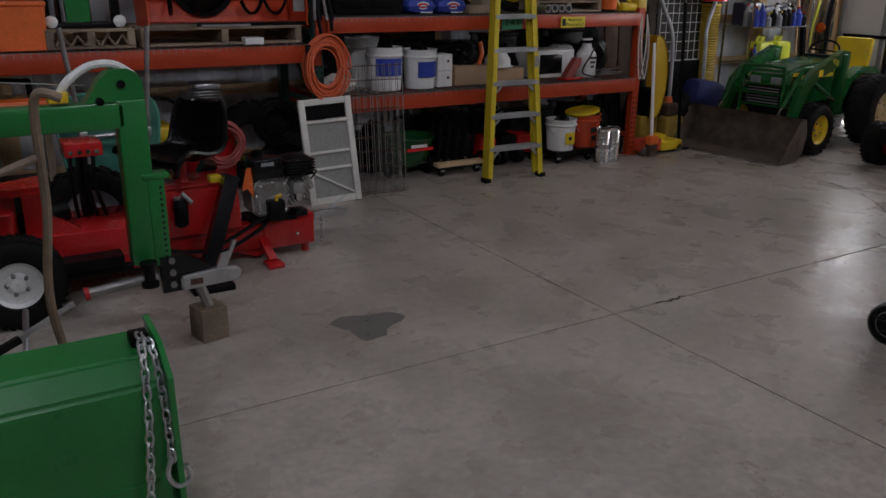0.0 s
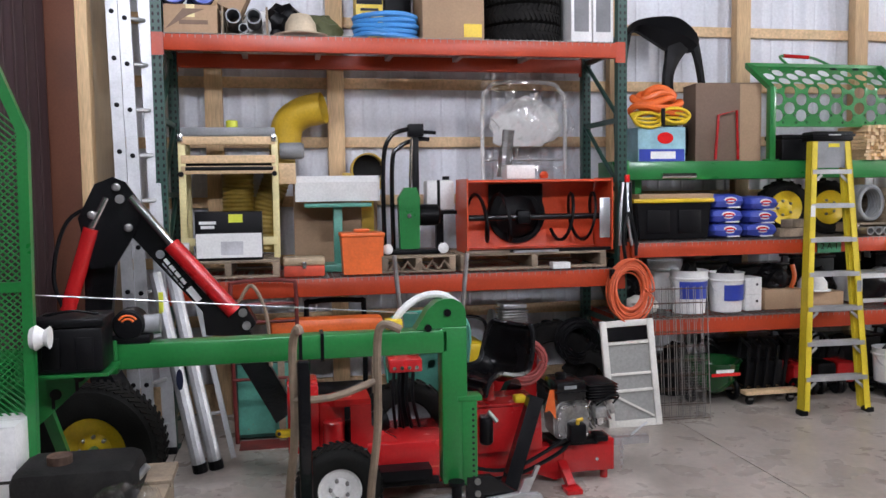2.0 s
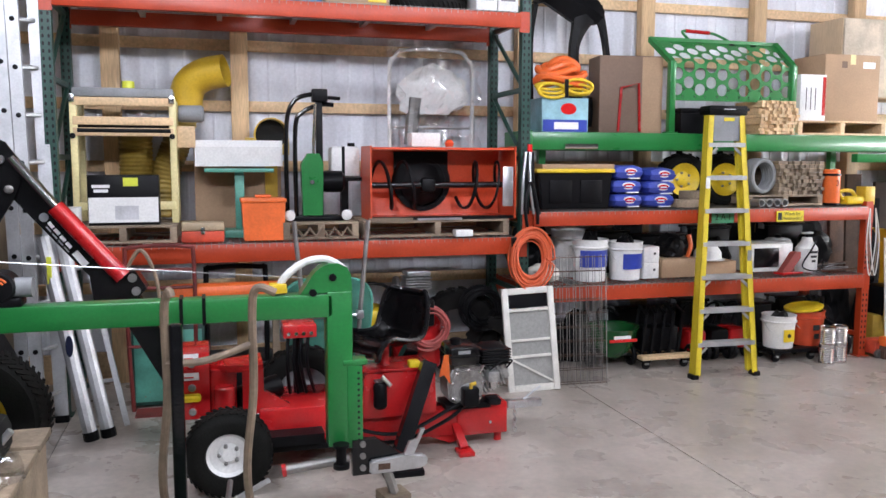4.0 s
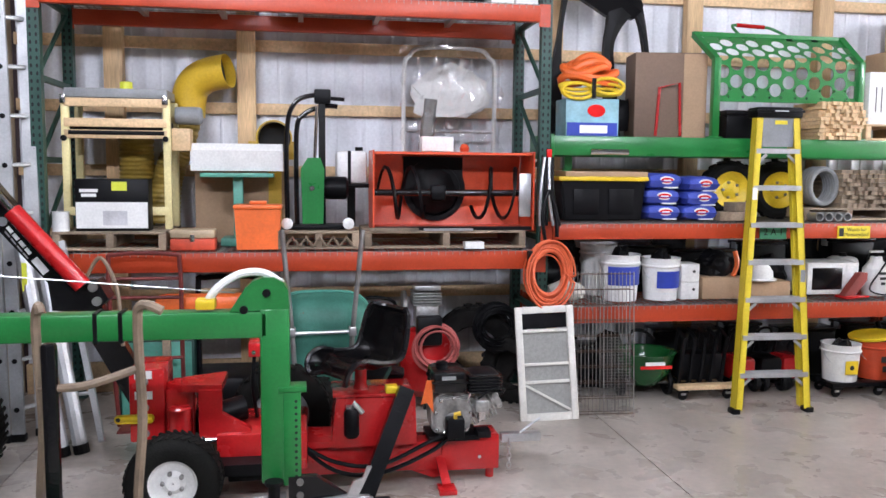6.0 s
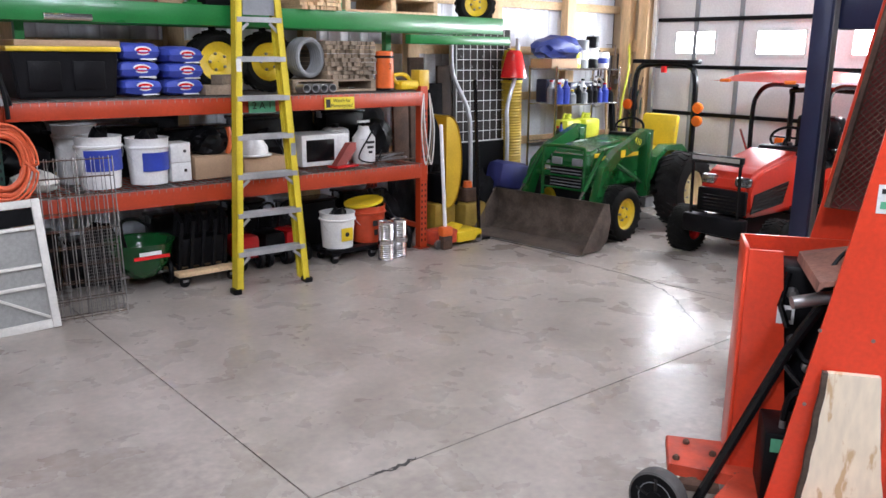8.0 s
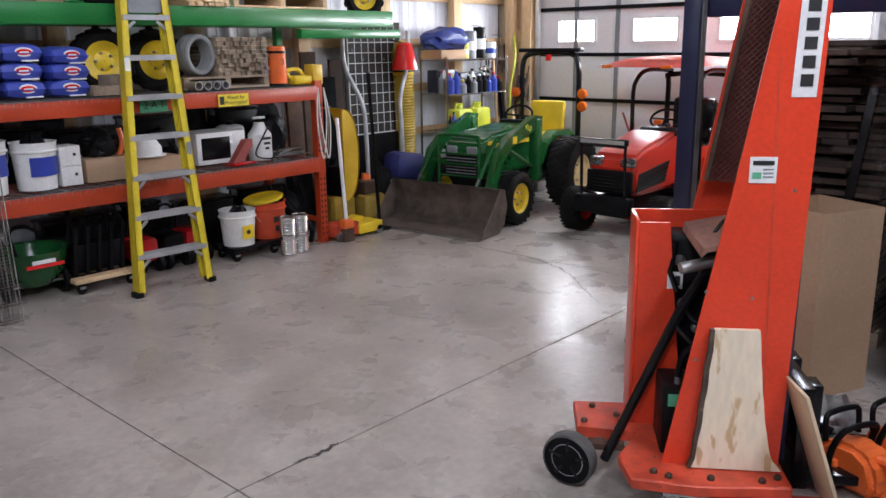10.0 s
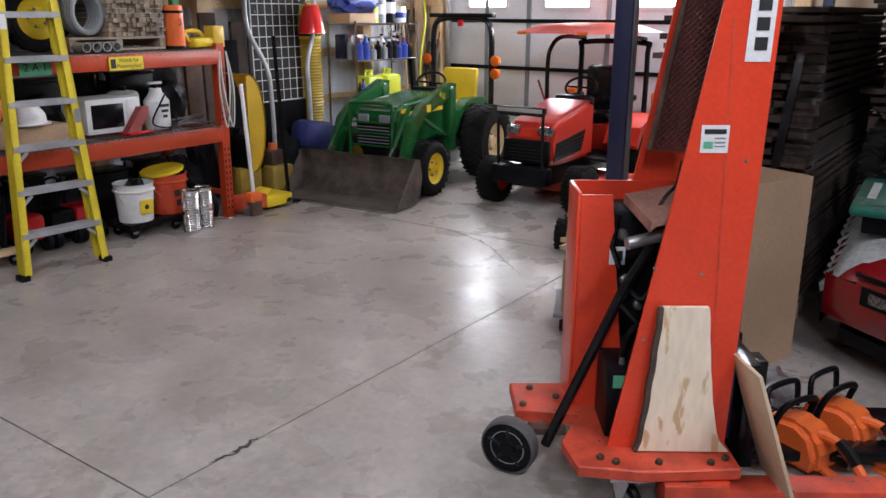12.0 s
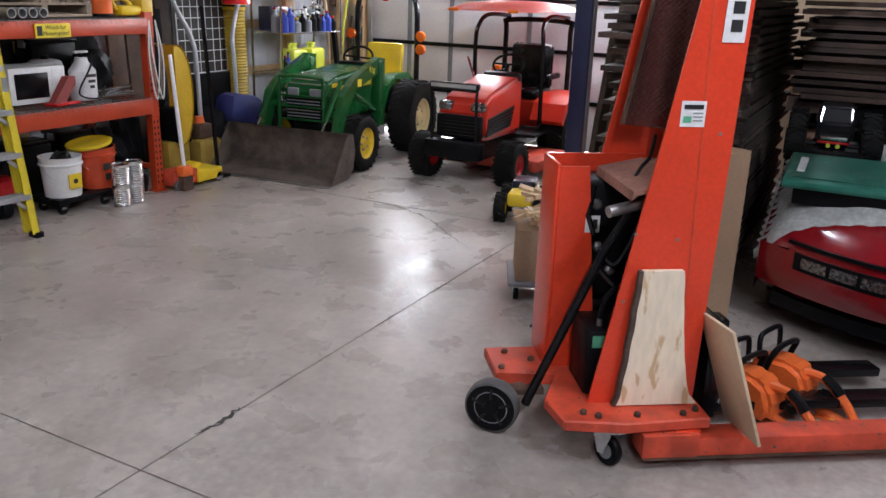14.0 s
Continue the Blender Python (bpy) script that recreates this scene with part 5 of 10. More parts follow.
    part("cover", bx(-0.22, 0.2, -0.3, 0.3, 0.1, 0.15, 0.02), GREEN_BAG, bag)
    part("cover_panel", bx(-0.17, 0.15, -0.25, 0.25, 0.15, 0.156, 0.004), GREEN_BAG, bag)
    part("label_sheet", bx(-0.1, 0.1, 0.2, 0.24, 0.157, 0.1585), WHITE, bag)
    fm, rows = bm_new(), []
    for i in range(17):
        rows.append([fm.verts.new((-0.225 + 0.026 * i, -0.3 + 0.0375 * j, 0.163 + 0.006 * math.sin(i * 1.3 + j * 0.8) + 0.004 * math.sin(j * 2.1 - i))) for j in range(17)])
    for a, c in zip(rows, rows[1:]):
        for j in range(16):
            fm.faces.new((a[j], a[j + 1], c[j + 1], c[j]))
    part("film", fm, FILM, bag, "crinkled clear film")
    for y in (0.96, 0.28):
        k = thing("toy_truck", "black and red radio-controlled toy truck", "toy truck", pose(4.0, y, 0.85, 0, -9, 4), "toy trucks")
        part("chassis", bx(-0.18, 0.18, -0.07, 0.07, 0.07, 0.11, 0.008), BLACK, k)
        for x in (-0.17, 0.17):
            part("axle", tb([(x, -0.2, 0.1), (x, 0.2, 0.1)], 0.014, 8), BLACK, k)
        bm = pl([(-0.22, 0.12), (-0.21, 0.17), (-0.09, 0.2), (-0.03, 0.28), (0.12, 0.28), (0.17, 0.2), (0.22, 0.19), (0.22, 0.12)], "y", -0.1, 0.1)
        bmesh.ops.bevel(bm, geom=bm.edges[:], offset=0.018, segments=2, affect="EDGES")
        bd = part("shell", bm, BLACK_GLOSS, k)
        part("windscreen", pl([(-0.092, 0.203), (-0.087, 0.209), (-0.035, 0.272), (-0.042, 0.272)], "y", -0.08, 0.08), BLACK, bd)
        for s in (-1, 1):
            part("pillar_trim", tb([(-0.095, s * 0.085, 0.2), (-0.035, s * 0.075, 0.282)], 0.008, 6), CHROME, bd)
        part("roof_trim", tb([(-0.035, -0.075, 0.283), (-0.035, 0.075, 0.283)], 0.008, 6), CHROME, bd)
        part("nose_grille", bx(-0.226, -0.216, -0.07, 0.07, 0.14, 0.165, 0.003), CHROME, bd)
        part("nose_stripe", bx(-0.226, -0.214, -0.085, 0.085, 0.122, 0.135, 0.002), RED, bd)
        part("front_bumper", bx(-0.27, -0.23, -0.16, 0.16, 0.05, 0.09, 0.01), BLACK, k)
        for s in (-1, 1):
            part("toy_lamp", lt([(0.014, 0), (0.01, 0.008)], 10, Matrix.Translation((-0.225, s * 0.025, 0.11)) @ Matrix.Rotation(radians(-90), 4, "Y")), LIME, bd)
            for x in (-0.17, 0.17):
                wheel(k, Matrix.Translation((x, s * 0.2, 0.1)) @ Matrix.Rotation(radians(90), 4, "Z"), 0.1, 0.11, 0.05, BLACK_GLOSS, 16, 0.008, name="toy_wheel", nuts=False)


car()

# ---- car lift post and runway, lumber, slabs and tall carton ----
lift = thing("car_lift", "navy steel car lift with posts and a raised runway", "car lift")
def lift_post(x, y):
    p = part("post", bx(x - 0.042, x + 0.042, y - 0.042, y + 0.042, 0.01, 2.6, 0.006), NAVY, lift)
    part("base_plate", bx(x - 0.13, x + 0.13, y - 0.13, y + 0.13, 0, 0.012, 0.002), NAVY, p)
    part("rack_bar", bx(x - 0.02, x + 0.02, y - 0.048, y - 0.0425, 0.1, 2.55), STEEL, p)
for x, y in ((2.55, 2.06), (6.9, 2.07), (6.9, -1.3), (2.53, -1.3)):
    lift_post(x, y)
for x in (2.64, 6.78):
    part("cross_beam", bx(x - 0.06, x + 0.06, -1.24, 2.02, 1.86, 2.0, 0.008), NAVY, lift)
for y in (1.0, -0.7):
    part("runway", bx(2.7, 6.72, y - 0.24, y + 0.24, 2.001, 2.07, 0.006), NAVY, lift)

g = random.Random(11)
pile = thing("lumber_stack", "tall stack of rough-sawn weathered boards with stickers", "lumber")
sh = {}
z = 0.1
for k in (0, 1, 2):
    part("bolster", bx(3.75 + k * 0.9, 3.85 + k * 0.9, 1.4, 2.28, 0, 0.1), OLDWOOD, pile)
while z < 1.72:
    y = 1.42
    th = g.choice((0.026, 0.03, 0.034))
    while y < 2.14:
        w = g.uniform(0.12, 0.24)
        x0 = 3.62 + g.uniform(-0.14, 0.16)
        part("board", bx(x0, x0 + 2.2 + g.uniform(-0.2, 0.2), y, min(y + w, 2.3), z, z + th - 0.002), DARKWOOD, pile, smooth=False)
        y += w + g.uniform(0.004, 0.025)
    z += th
    if g.random() < 0.6:
        for k in range(3):
            part("sticker", bx(3.78 + k * 0.85, 3.81 + k * 0.85, 1.43, 2.26, z, z + 0.018), OLDWOOD, pile, smooth=False)
        z += 0.018
wrap = thing("plastic_wrap", "torn clear plastic wrap hanging on the lumber", "plastic wrap")
bm = bm_new()
rows = []
for i in range(15):
    zz = 0.75 + 0.9 * i / 14
    rows.append([bm.verts.new((3.5 + 0.03 * math.sin(5 * j + i * 1.7) + g.uniform(-0.02, 0.02), 1.36 + 0.02 * j + g.uniform(-0.012, 0.012), zz)) for j in range(8)])
for a, b in zip(rows, rows[1:]):
    for j in range(7):
        bm.faces.new((a[j], a[j + 1], b[j + 1], b[j]))
part("sheet", bm, FILM, wrap)
top = thing("board_stack", "dark long boards stacked on the raised lift", "lumber")
z = 1.1
for k in (0, 1, 2):
    part("bearer", bx(4.6 + k * 0.8, 4.7 + k * 0.8, -1.6, 1.3, 1.0, 1.1), DARKWOOD, top)
for k in (0, 1, 2):
    part("trestle_leg", bx(4.6 + k * 0.8, 4.7 + k * 0.8, 1.16, 1.26, 0, 1.0), DARKWOOD, top)
    part("trestle_leg", bx(4.6 + k * 0.8, 4.7 + k * 0.8, -1.56, -1.46, 0, 1.0), DARKWOOD, top)
while z < 1.78:
    x = 4.55 + g.uniform(-0.05, 0.03)
    for q in range(5):
        w = g.uniform(0.25, 0.36)
        part("board", bx(x, x + w, -1.7 + g.uniform(0, 0.2), 1.28 + g.uniform(-0.1, 0.1), z, z + 0.03), DARKWOOD, top, smooth=False)
        x += w + 0.01
    z += 0.034 + (0.02 if g.random() < 0.5 else 0.0)
for k in range(6):
    x, y = 4.6 + 0.13 * k, 2.66 + 0.04 * (k % 2)
    hgt = (1.5, 1.7, 1.25, 1.8, 0.95, 1.6)[k]
    sl = thing("leaning_slab", "rough brown slab of timber leaning upright", "slab", pose(x, y, 0, 6 + k % 3, 0, g.uniform(-8, 8)), "leaning slabs")
    w = g.uniform(0.1, 0.17)
    pts = [(-w / 2 + 0.008 * math.sin(q * 2.2 + k), hgt * q / 9) for q in range(10)] + [(w / 2 + 0.01 * math.sin(q * 1.7 + k), hgt * q / 9) for q in range(9, -1, -1)]
    part("slab", pl(pts, "y", -0.02, 0.02), OLDWOOD, sl)
    part("bark_edge", pl([(p - 0.006, q) for p, q in pts[:10]] + [(p + 0.001, q) for p, q in pts[:10][::-1]], "y", -0.021, 0.021), BARK, sl)
tall = thing("tall_carton", "tall open brown cardboard box with a hand hole", "box", pose(3.04, 1.56, 0, 0, 0, -24))
for s in (-1, 1):
    part("side", bx(s * 0.2 - 0.003, s * 0.2 + 0.003, -0.2, 0.2, 0.0, 0.95), CARD, tall)
    part("side", bx(-0.197, 0.197, s * 0.2 - 0.003, s * 0.2 + 0.003, 0.0, 0.95), CARD, tall)
part("bottom", bx(-0.19, 0.19, -0.19, 0.19, 0.002, 0.008), CARD, tall)
part("hand_hole", bx(-0.205, -0.2035, -0.04, 0.04, 0.83, 0.855), INK, tall)
for s in (0.1, 0.15):
    part("arrow", bx(-0.205, -0.2035, s - 0.004, s + 0.004, 0.84, 0.9), INK, tall)
kin = thing("kindling_box", "cardboard box of split kindling on a grey furniture dolly", "box", pose(2.99, 2.34, 0, 0, 0, 25))
part("dolly", bx(-0.22, 0.22, -0.22, 0.22, 0.09, 0.115, 0.006), GREY, kin)
for x in (-0.17, 0.17):
    for y in (-0.17, 0.17):
        part("castor", lt([(0.035, -0.015), (0.04, 0), (0.035, 0.015)], 16, Matrix.Translation((x, y, 0.04)) @ Matrix.Rotation(radians(90), 4, "X")), BLACK, kin)
        part("castor_bracket", bx(x - 0.015, x + 0.015, y - 0.02, y + 0.02, 0.05, 0.09), GALV, kin)
part("carton", bx(-0.18, 0.18, -0.18, 0.18, 0.115, 0.42, 0.004), CARD, kin)
for k in range(26):
    part("stick", bx(-0.13, 0.13, -0.015, 0.015, -0.012, 0.012, 0.0, pose(g.uniform(-0.08, 0.08), g.uniform(-0.12, 0.12), 0.44 + g.uniform(0, 0.16), g.uniform(-25, 25), g.uniform(-35, 35), g.uniform(0, 180))), PINE, kin, smooth=False)
toy = thing("toy_mower", "yellow and black toy tractor with knobbly wheels", "toy", pose(4.45, 3.1, 0, 0, 0, 15))
part("body", bx(-0.22, 0.22, -0.1, 0.1, 0.13, 0.24, 0.03), YELLOW, toy)
part("hood", bx(-0.02, 0.2, -0.09, 0.09, 0.22, 0.3, 0.02), NAVY, toy)
for x in (-0.16, 0.18):
    for s in (-1, 1):
        wheel(toy, Matrix.Translation((x, s * 0.15, 0.11)) @ Matrix.Rotation(radians(90), 4, "Z"), 0.11, 0.09, 0.05, YELLOW, 14, 0.01, name="toy_wheel", nuts=False)
cb = thing("steel_jib", "dark steel bar leaning against the lumber", "steel bar")
part("bar", tb([(3.3, 1.62, 0.0), (3.52, 1.5, 1.5)], 0.03, 4), BLACK_GLOSS, cb)
sv = thing("wire_scrap", "heap of shiny tangled wire scrap in a bag", "scrap", pose(2.45, 1.25, 0))
part("heap", lump((0.16, 0.12), 0.2, 5), CASTING, sv)


# ---- towable red backhoe ----
def backhoe():
    t = thing("towable_backhoe", "red towable backhoe with black boom, seat and petrol engine", "backhoe")
    y = 4.75
    part("main_rail", bx(-1.76, -0.93, y - 0.09, y + 0.09, 0.08, 0.25, 0.008), RED, t)
    part("end_cap", bx(-0.94, -0.6, y - 0.1, y + 0.1, 0.07, 0.272, 0.01), RED, t)
    part("end_bolt", lt([(0.012, 0), (0.01, 0.01)], 10, Matrix.Translation((-0.72, y - 0.1, 0.15)) @ Matrix.Rotation(radians(90), 4, "X")), CHROME, t)
    part("rail_gusset", pl([(-1.14, 0.082), (-0.93, 0.1), (-0.93, 0.03), (-0.98, 0.02)], "y", y - 0.06, y + 0.06), RED, t)
    part("deck", bx(-2.18, -1.7, y - 0.23, y + 0.26, 0.17, 0.385, 0.015), RED, t)
    part("deck_seam", bx(-2.17, -1.71, y - 0.233, y - 0.2305, 0.225, 0.232), ORANGE_DUSTY, t)
    part("deck_step", bx(-2.12, -1.76, y - 0.26, y - 0.21, 0.13, 0.17, 0.01), BLACK, t)
    part("swivel_plate", pl([(-2.0, 4.58), (-1.5, 4.62), (-1.5, 4.88), (-2.0, 4.92)], "z", 0.255, 0.29), RED, t)
    bm = pl([(-1.57, 0.25), (-1.54, 0.545), (-1.1, 0.54), (-1.09, 0.25)], "y", y - 0.15, y + 0.16)
    bmesh.ops.bevel(bm, geom=bm.edges[:], offset=0.01, segments=2, affect="EDGES")
    tank = part("seat_box", bm, RED, t)
    part("box_lid", bx(-1.56, -1.11, y - 0.156, y + 0.166, 0.54, 0.556, 0.004), RED, tank)
    part("filter", lt([(0.03, 0), (0.042, 0.015), (0.042, 0.14), (0.03, 0.16)], 16, Matrix.Translation((-1.46, y - 0.2, 0.33))), BLACK, tank)
    part("filter_bracket", bx(-1.49, -1.43, y - 0.2, y - 0.15, 0.48, 0.5, 0.004), STEEL, tank)
    part("fitting", tb([(-1.46, y - 0.2, 0.49), (-1.45, y - 0.22, 0.53), (-1.4, y - 0.22, 0.47)], 0.014, 8), CASTING, tank)
    part("latch", bx(-1.27, -1.2, y - 0.17, y - 0.1, 0.556, 0.6, 0.01), YELLOW, tank, "yellow warning tag")
    for z, dy in ((0.24, 0.0), (0.3, 0.03)):
        part("hose", tb(curve([(-1.76, y - 0.16, 0.3), (-1.55, y - 0.19 - dy, z - 0.1), (-1.3, y - 0.18 - dy, z - 0.13), (-1.0, y - 0.16, z - 0.02), (-0.88, y - 0.1, 0.3)], 6), 0.012, 8), BLACK, tank)
    # seat: one moulded pan with ribbed cushions
    part("seat_post", lt([(0.05, 0.55), (0.035, 0.58), (0.035, 0.67)], 12, Matrix.Translation((-1.4, y - 0.02, 0))), RED, t)
    prof = curve([(-0.21, 0, 0.0), (-0.215, 0, 0.03), (-0.17, 0, 0.055), (-0.06, 0, 0.03), (0.05, 0, 0.025), (0.13, 0, 0.06), (0.17, 0, 0.15), (0.2, 0, 0.28), (0.215, 0, 0.33)], 5)
    bm, rows, nv = bm_new(), [], 16
    for i, p in enumerate(prof):
        u = i / (len(prof) - 1)
        d = (prof[min(i + 1, len(prof) - 1)] - prof[max(i - 1, 0)]).normalized()
        nrm = Vector((-d.z, 0, d.x))
        half = 0.21 * (1 - 0.3 * max(0, (u - 0.72) / 0.28) ** 2) * (1 - 0.22 * max(0, (0.2 - u) / 0.2) ** 2)
        row = []
        for j in range(nv + 1):
            v = 2 * j / nv - 1
            rib = 0.007 * math.sin(u * 44) * (1 - abs(v) ** 4) if abs(v) < 0.72 else 0
            row.append(bm.verts.new(p + Vector((0, half * v, 0)) + nrm * (0.065 * max(0, abs(v) - 0.55) ** 1.3 * 2.2 + rib)))
        rows.append(row)
    rim = [v.co.copy() for v in rows[0]] + [r[-1].co.copy() for r in rows[1:]] + [v.co.copy() for v in rows[-1][::-1]][1:] + [r[0].co.copy() for r in rows[1:-1][::-1]]
    for a, b in zip(rows, rows[1:]):
        for j in range(nv):
            bm.faces.new((a[j], a[j + 1], b[j + 1], b[j]))
    bmesh.ops.solidify(bm, geom=bm.faces[:], thickness=0.035)
    SM = pose(-1.37, y - 0.04, 0.67, 0, 0, 32)
    st = part("seat", bm, VINYL, t, "black vinyl pan seat")
    st.matrix_local = SM
    part("seat_piping", tb(rim, 0.016, 6, True), VINYL, st)
    # engine
    ex, ey = -0.88, y - 0.02
    crank = [(-0.115, -0.1), (-0.125, 0.03), (-0.09, 0.11), (0.0, 0.13), (0.1, 0.11), (0.125, 0.02), (0.1, -0.1), (0.03, -0.125), (-0.06, -0.125)]
    bm = pl([(ex + a, 0.405 + b) for a, b in crank], "y", ey - 0.08, ey + 0.13)
    bmesh.ops.bevel(bm, geom=bm.edges[:], offset=0.012, segments=2, affect="EDGES")
    eng = part("engine_block", bm, CASTING, t, "cast grey engine")
    bm = pl([(ex + a * 0.86, 0.405 + b * 0.86) for a, b in crank], "y", ey - 0.105, ey - 0.079)
    bmesh.ops.bevel(bm, geom=bm.edges[:], offset=0.008, segments=2, affect="EDGES")
    cov = part("side_cover", bm, CASTING, eng)
    for a, b in crank:
        part("cover_bolt", lt([(0.011, 0), (0.011, 0.01), (0.005, 0.014)], 8, Matrix.Translation((ex + a * 0.8, ey - 0.105, 0.405 + b * 0.8)) @ Matrix.Rotation(radians(90), 4, "X")), CHROME, cov)
    part("pump", bx(ex - 0.05, ex + 0.055, ey - 0.19, ey - 0.105, 0.29, 0.41, 0.014), BLACK, eng)
    part("pump_fitting", tb([(ex, ey - 0.17, 0.4), (ex, ey - 0.18, 0.435), (ex + 0.03, ey - 0.18, 0.44)], 0.013, 8), DUCT, eng)
    part("pump_flange", lt([(0.06, 0), (0.06, 0.012), (0.045, 0.018)], 18, Matrix.Translation((ex, ey - 0.105, 0.36)) @ Matrix.Rotation(radians(90), 4, "X")), STEEL, eng)
    part("mount", bx(ex - 0.14, ex + 0.16, ey - 0.1, ey + 0.12, 0.252, 0.282, 0.004), BLACK, eng)
    part("mount_block", bx(-0.74, -0.66, ey - 0.13, ey - 0.02, 0.272, 0.31, 0.006), BLACK, eng)
    for k in range(7):
        part("cooling_fin", bx(-0.075, 0.075, -0.085, 0.085, -0.004, 0.004, 0.002), CASTING, eng).matrix_local = Matrix.Translation((-0.775 + 0.021 * k, ey, 0.41 + 0.009 * k)) @ Matrix.Rotation(radians(66), 4, "Y")
    part("cylinder", tb([(-0.82, ey, 0.39), (-0.62, ey, 0.475)], 0.058, 14), CASTING, eng)
    part("valve_cover", bx(-0.02, 0.02, -0.06, 0.06, -0.06, 0.06, 0.014), CASTING, eng).matrix_local = Matrix.Translation((-0.615, ey, 0.478)) @ Matrix.Rotation(radians(-24), 4, "Y")
    part("carburettor", bx(-0.76, -0.68, ey - 0.16, ey - 0.08, 0.43, 0.5, 0.014), CASTING, eng)
    part("carb_bowl", lt([(0.026, 0), (0.03, 0.02), (0.03, 0.05)], 14, Matrix.Translation((-0.72, ey - 0.12, 0.385))), CHROME, eng)
    part("spark_lead", tb(curve([(-0.6, ey - 0.05, 0.49), (-0.58, ey - 0.1, 0.55), (-0.66, ey - 0.14, 0.56), (-0.74, ey - 0.12, 0.5)], 5), 0.006, 6), BLACK, eng)
    ft = part("fuel_tank", bx(-1.0, -0.8, ey - 0.13, ey + 0.13, 0.535, 0.665, 0.028), BLACK_GLOSS, eng)
    part("tank_seam", bx(-1.003, -0.797, ey - 0.133, ey + 0.133, 0.595, 0.603, 0.002), BLACK, ft)
    part("tank_label", bx(-0.95, -0.87, ey - 0.133, ey - 0.1305, 0.618, 0.64), GREY, ft)
    part("fuel_cap", lt([(0.035, 0.665), (0.037, 0.69), (0.025, 0.697)], 16, Matrix.Translation((-0.93, ey, 0))), BLACK, ft)
    mf = part("air_cleaner", bx(-0.785, -0.6, ey - 0.12, ey + 0.1, 0.515, 0.65, 0.045), BLACK, eng)
    for k in range(6):
        part("cleaner_rib", bx(-0.792, -0.594, ey - 0.127, ey + 0.106, 0.535 + k * 0.018, 0.543 + k * 0.018, 0.003), BLACK_GLOSS, mf)
    part("recoil_housing", lt([(0.11, 0), (0.11, 0.04), (0.08, 0.06), (0.002, 0.065)], 24, Matrix.Translation((ex, ey + 0.13, 0.42)) @ Matrix.Rotation(radians(-90), 4, "X")), BLACK_GLOSS, eng)
    part("choke_lever", tb([(-0.8, ey - 0.14, 0.51), (-0.79, ey - 0.16, 0.55)], 0.006, 6), CHROME, eng)
    part("safety_flag", pl([(-1.0, 0.61), (-1.03, 0.61), (-1.065, 0.47), (-1.03, 0.48), (-0.99, 0.42)], "y", ey - 0.09, ey - 0.084), ORANGE, t, "orange plastic flag")
    # hitch and chain
    hb = part("hitch_tube", bx(-0.57, -0.33, y - 0.03, y + 0.03, 0.2, 0.25, 0.004), GALV, t, "zinc-plated coupler")
    part("hitch_lever", tb([(-0.45, y, 0.25), (-0.38, y, 0.3), (-0.33, y, 0.33)], 0.008, 6), GALV, hb)
    for k in range(6):
        part("chain_link", tb([(-0.53 + 0.012 * math.cos(a) * (k % 2), y - 0.05 + 0.012 * math.cos(a) * (1 - k % 2), 0.21 - 0.028 * k + 0.02 * math.sin(a)) for a in [2 * math.pi * i / 10 for i in range(10)]], 0.0035, 5, True), GALV, hb)
    # outriggers
    for s in (-1, 1):
        part("outrigger", tb([(-1.16, y + s * 0.22, 0.6), (-1.4, y + s * 0.4, 0.06)], 0.06, 4), BLACK_GLOSS, t)
        part("outrigger_pad", bx(-1.5, -1.26, y + s * 0.42 - 0.09, y + s * 0.42 + 0.09, 0, 0.04, 0.008), BLACK, t)
    part("stand_foot", tb([(-0.95, y - 0.05, 0.16), (-0.93, y - 0.22, 0.03)], 0.035, 4), RED, t)
    part("stand_plate", bx(-0.98, -0.88, y - 0.29, y - 0.17, 0, 0.03, 0.006), RED, t)
    part("roller_foot", lt([(0.025, 0.0), (0.025, 0.085)], 12, Matrix.Translation((-0.64, y - 0.02, 0))), RED, t)
    # swing tower and boom
    tw = part("swing_tower", bx(-2.63, -2.45, y - 0.17, y + 0.13, 0.34, 0.74, 0.012), RED, t)
    part("tower_foot", bx(-2.45, -2.3, y - 0.15, y + 0.1, 0.34, 0.62, 0.012), RED, tw)
    part("pivot_barrel", lt([(0.055, 0.36), (0.06, 0.37), (0.06, 0.52), (0.05, 0.53)], 18, Matrix.Translation((-2.37, y - 0.17, 0))), RED, tw)
    part("swing_leg", pl([(-2.27, 0.33), (-2.27, 0.62), (-2.15, 0.62), (-2.15, 0.49), (-2.0, 0.4), (-2.0, 0.33)], "y", y - 0.2, y - 0.15), RED, tw)
    for z in (0.39, 0.53, 0.67):
        part("pivot_bolt", lt([(0.022, 0), (0.022, 0.014), (0.014, 0.02)], 10, Matrix.Translation((-2.55, y - 0.17, z)) @ Matrix.Rotation(radians(90), 4, "X")), STEEL, tw)
    for z in (0.6, 0.71):
        dc = part("decal", bx(-2.6, -2.51, y - 0.1735, y - 0.1705, z - 0.025, z + 0.018), WHITE, tw)
        part("print_bar", bx(-2.59, -2.54, y - 0.175, y - 0.1737, z - 0.012, z - 0.004), LENS_RED, dc)
    lk = part("lock_strap", bx(-2.7, -2.5, y - 0.205, y - 0.185, 0.455, 0.5, 0.018), YELLOW, tw, "yellow lock bar")
    part("strap_hole", lt([(0.012, 0), (0.011, 0.002)], 12, Matrix.Translation((-2.68, y - 0.2055, 0.478)) @ Matrix.Rotation(radians(90), 4, "X")), HOLE, lk)
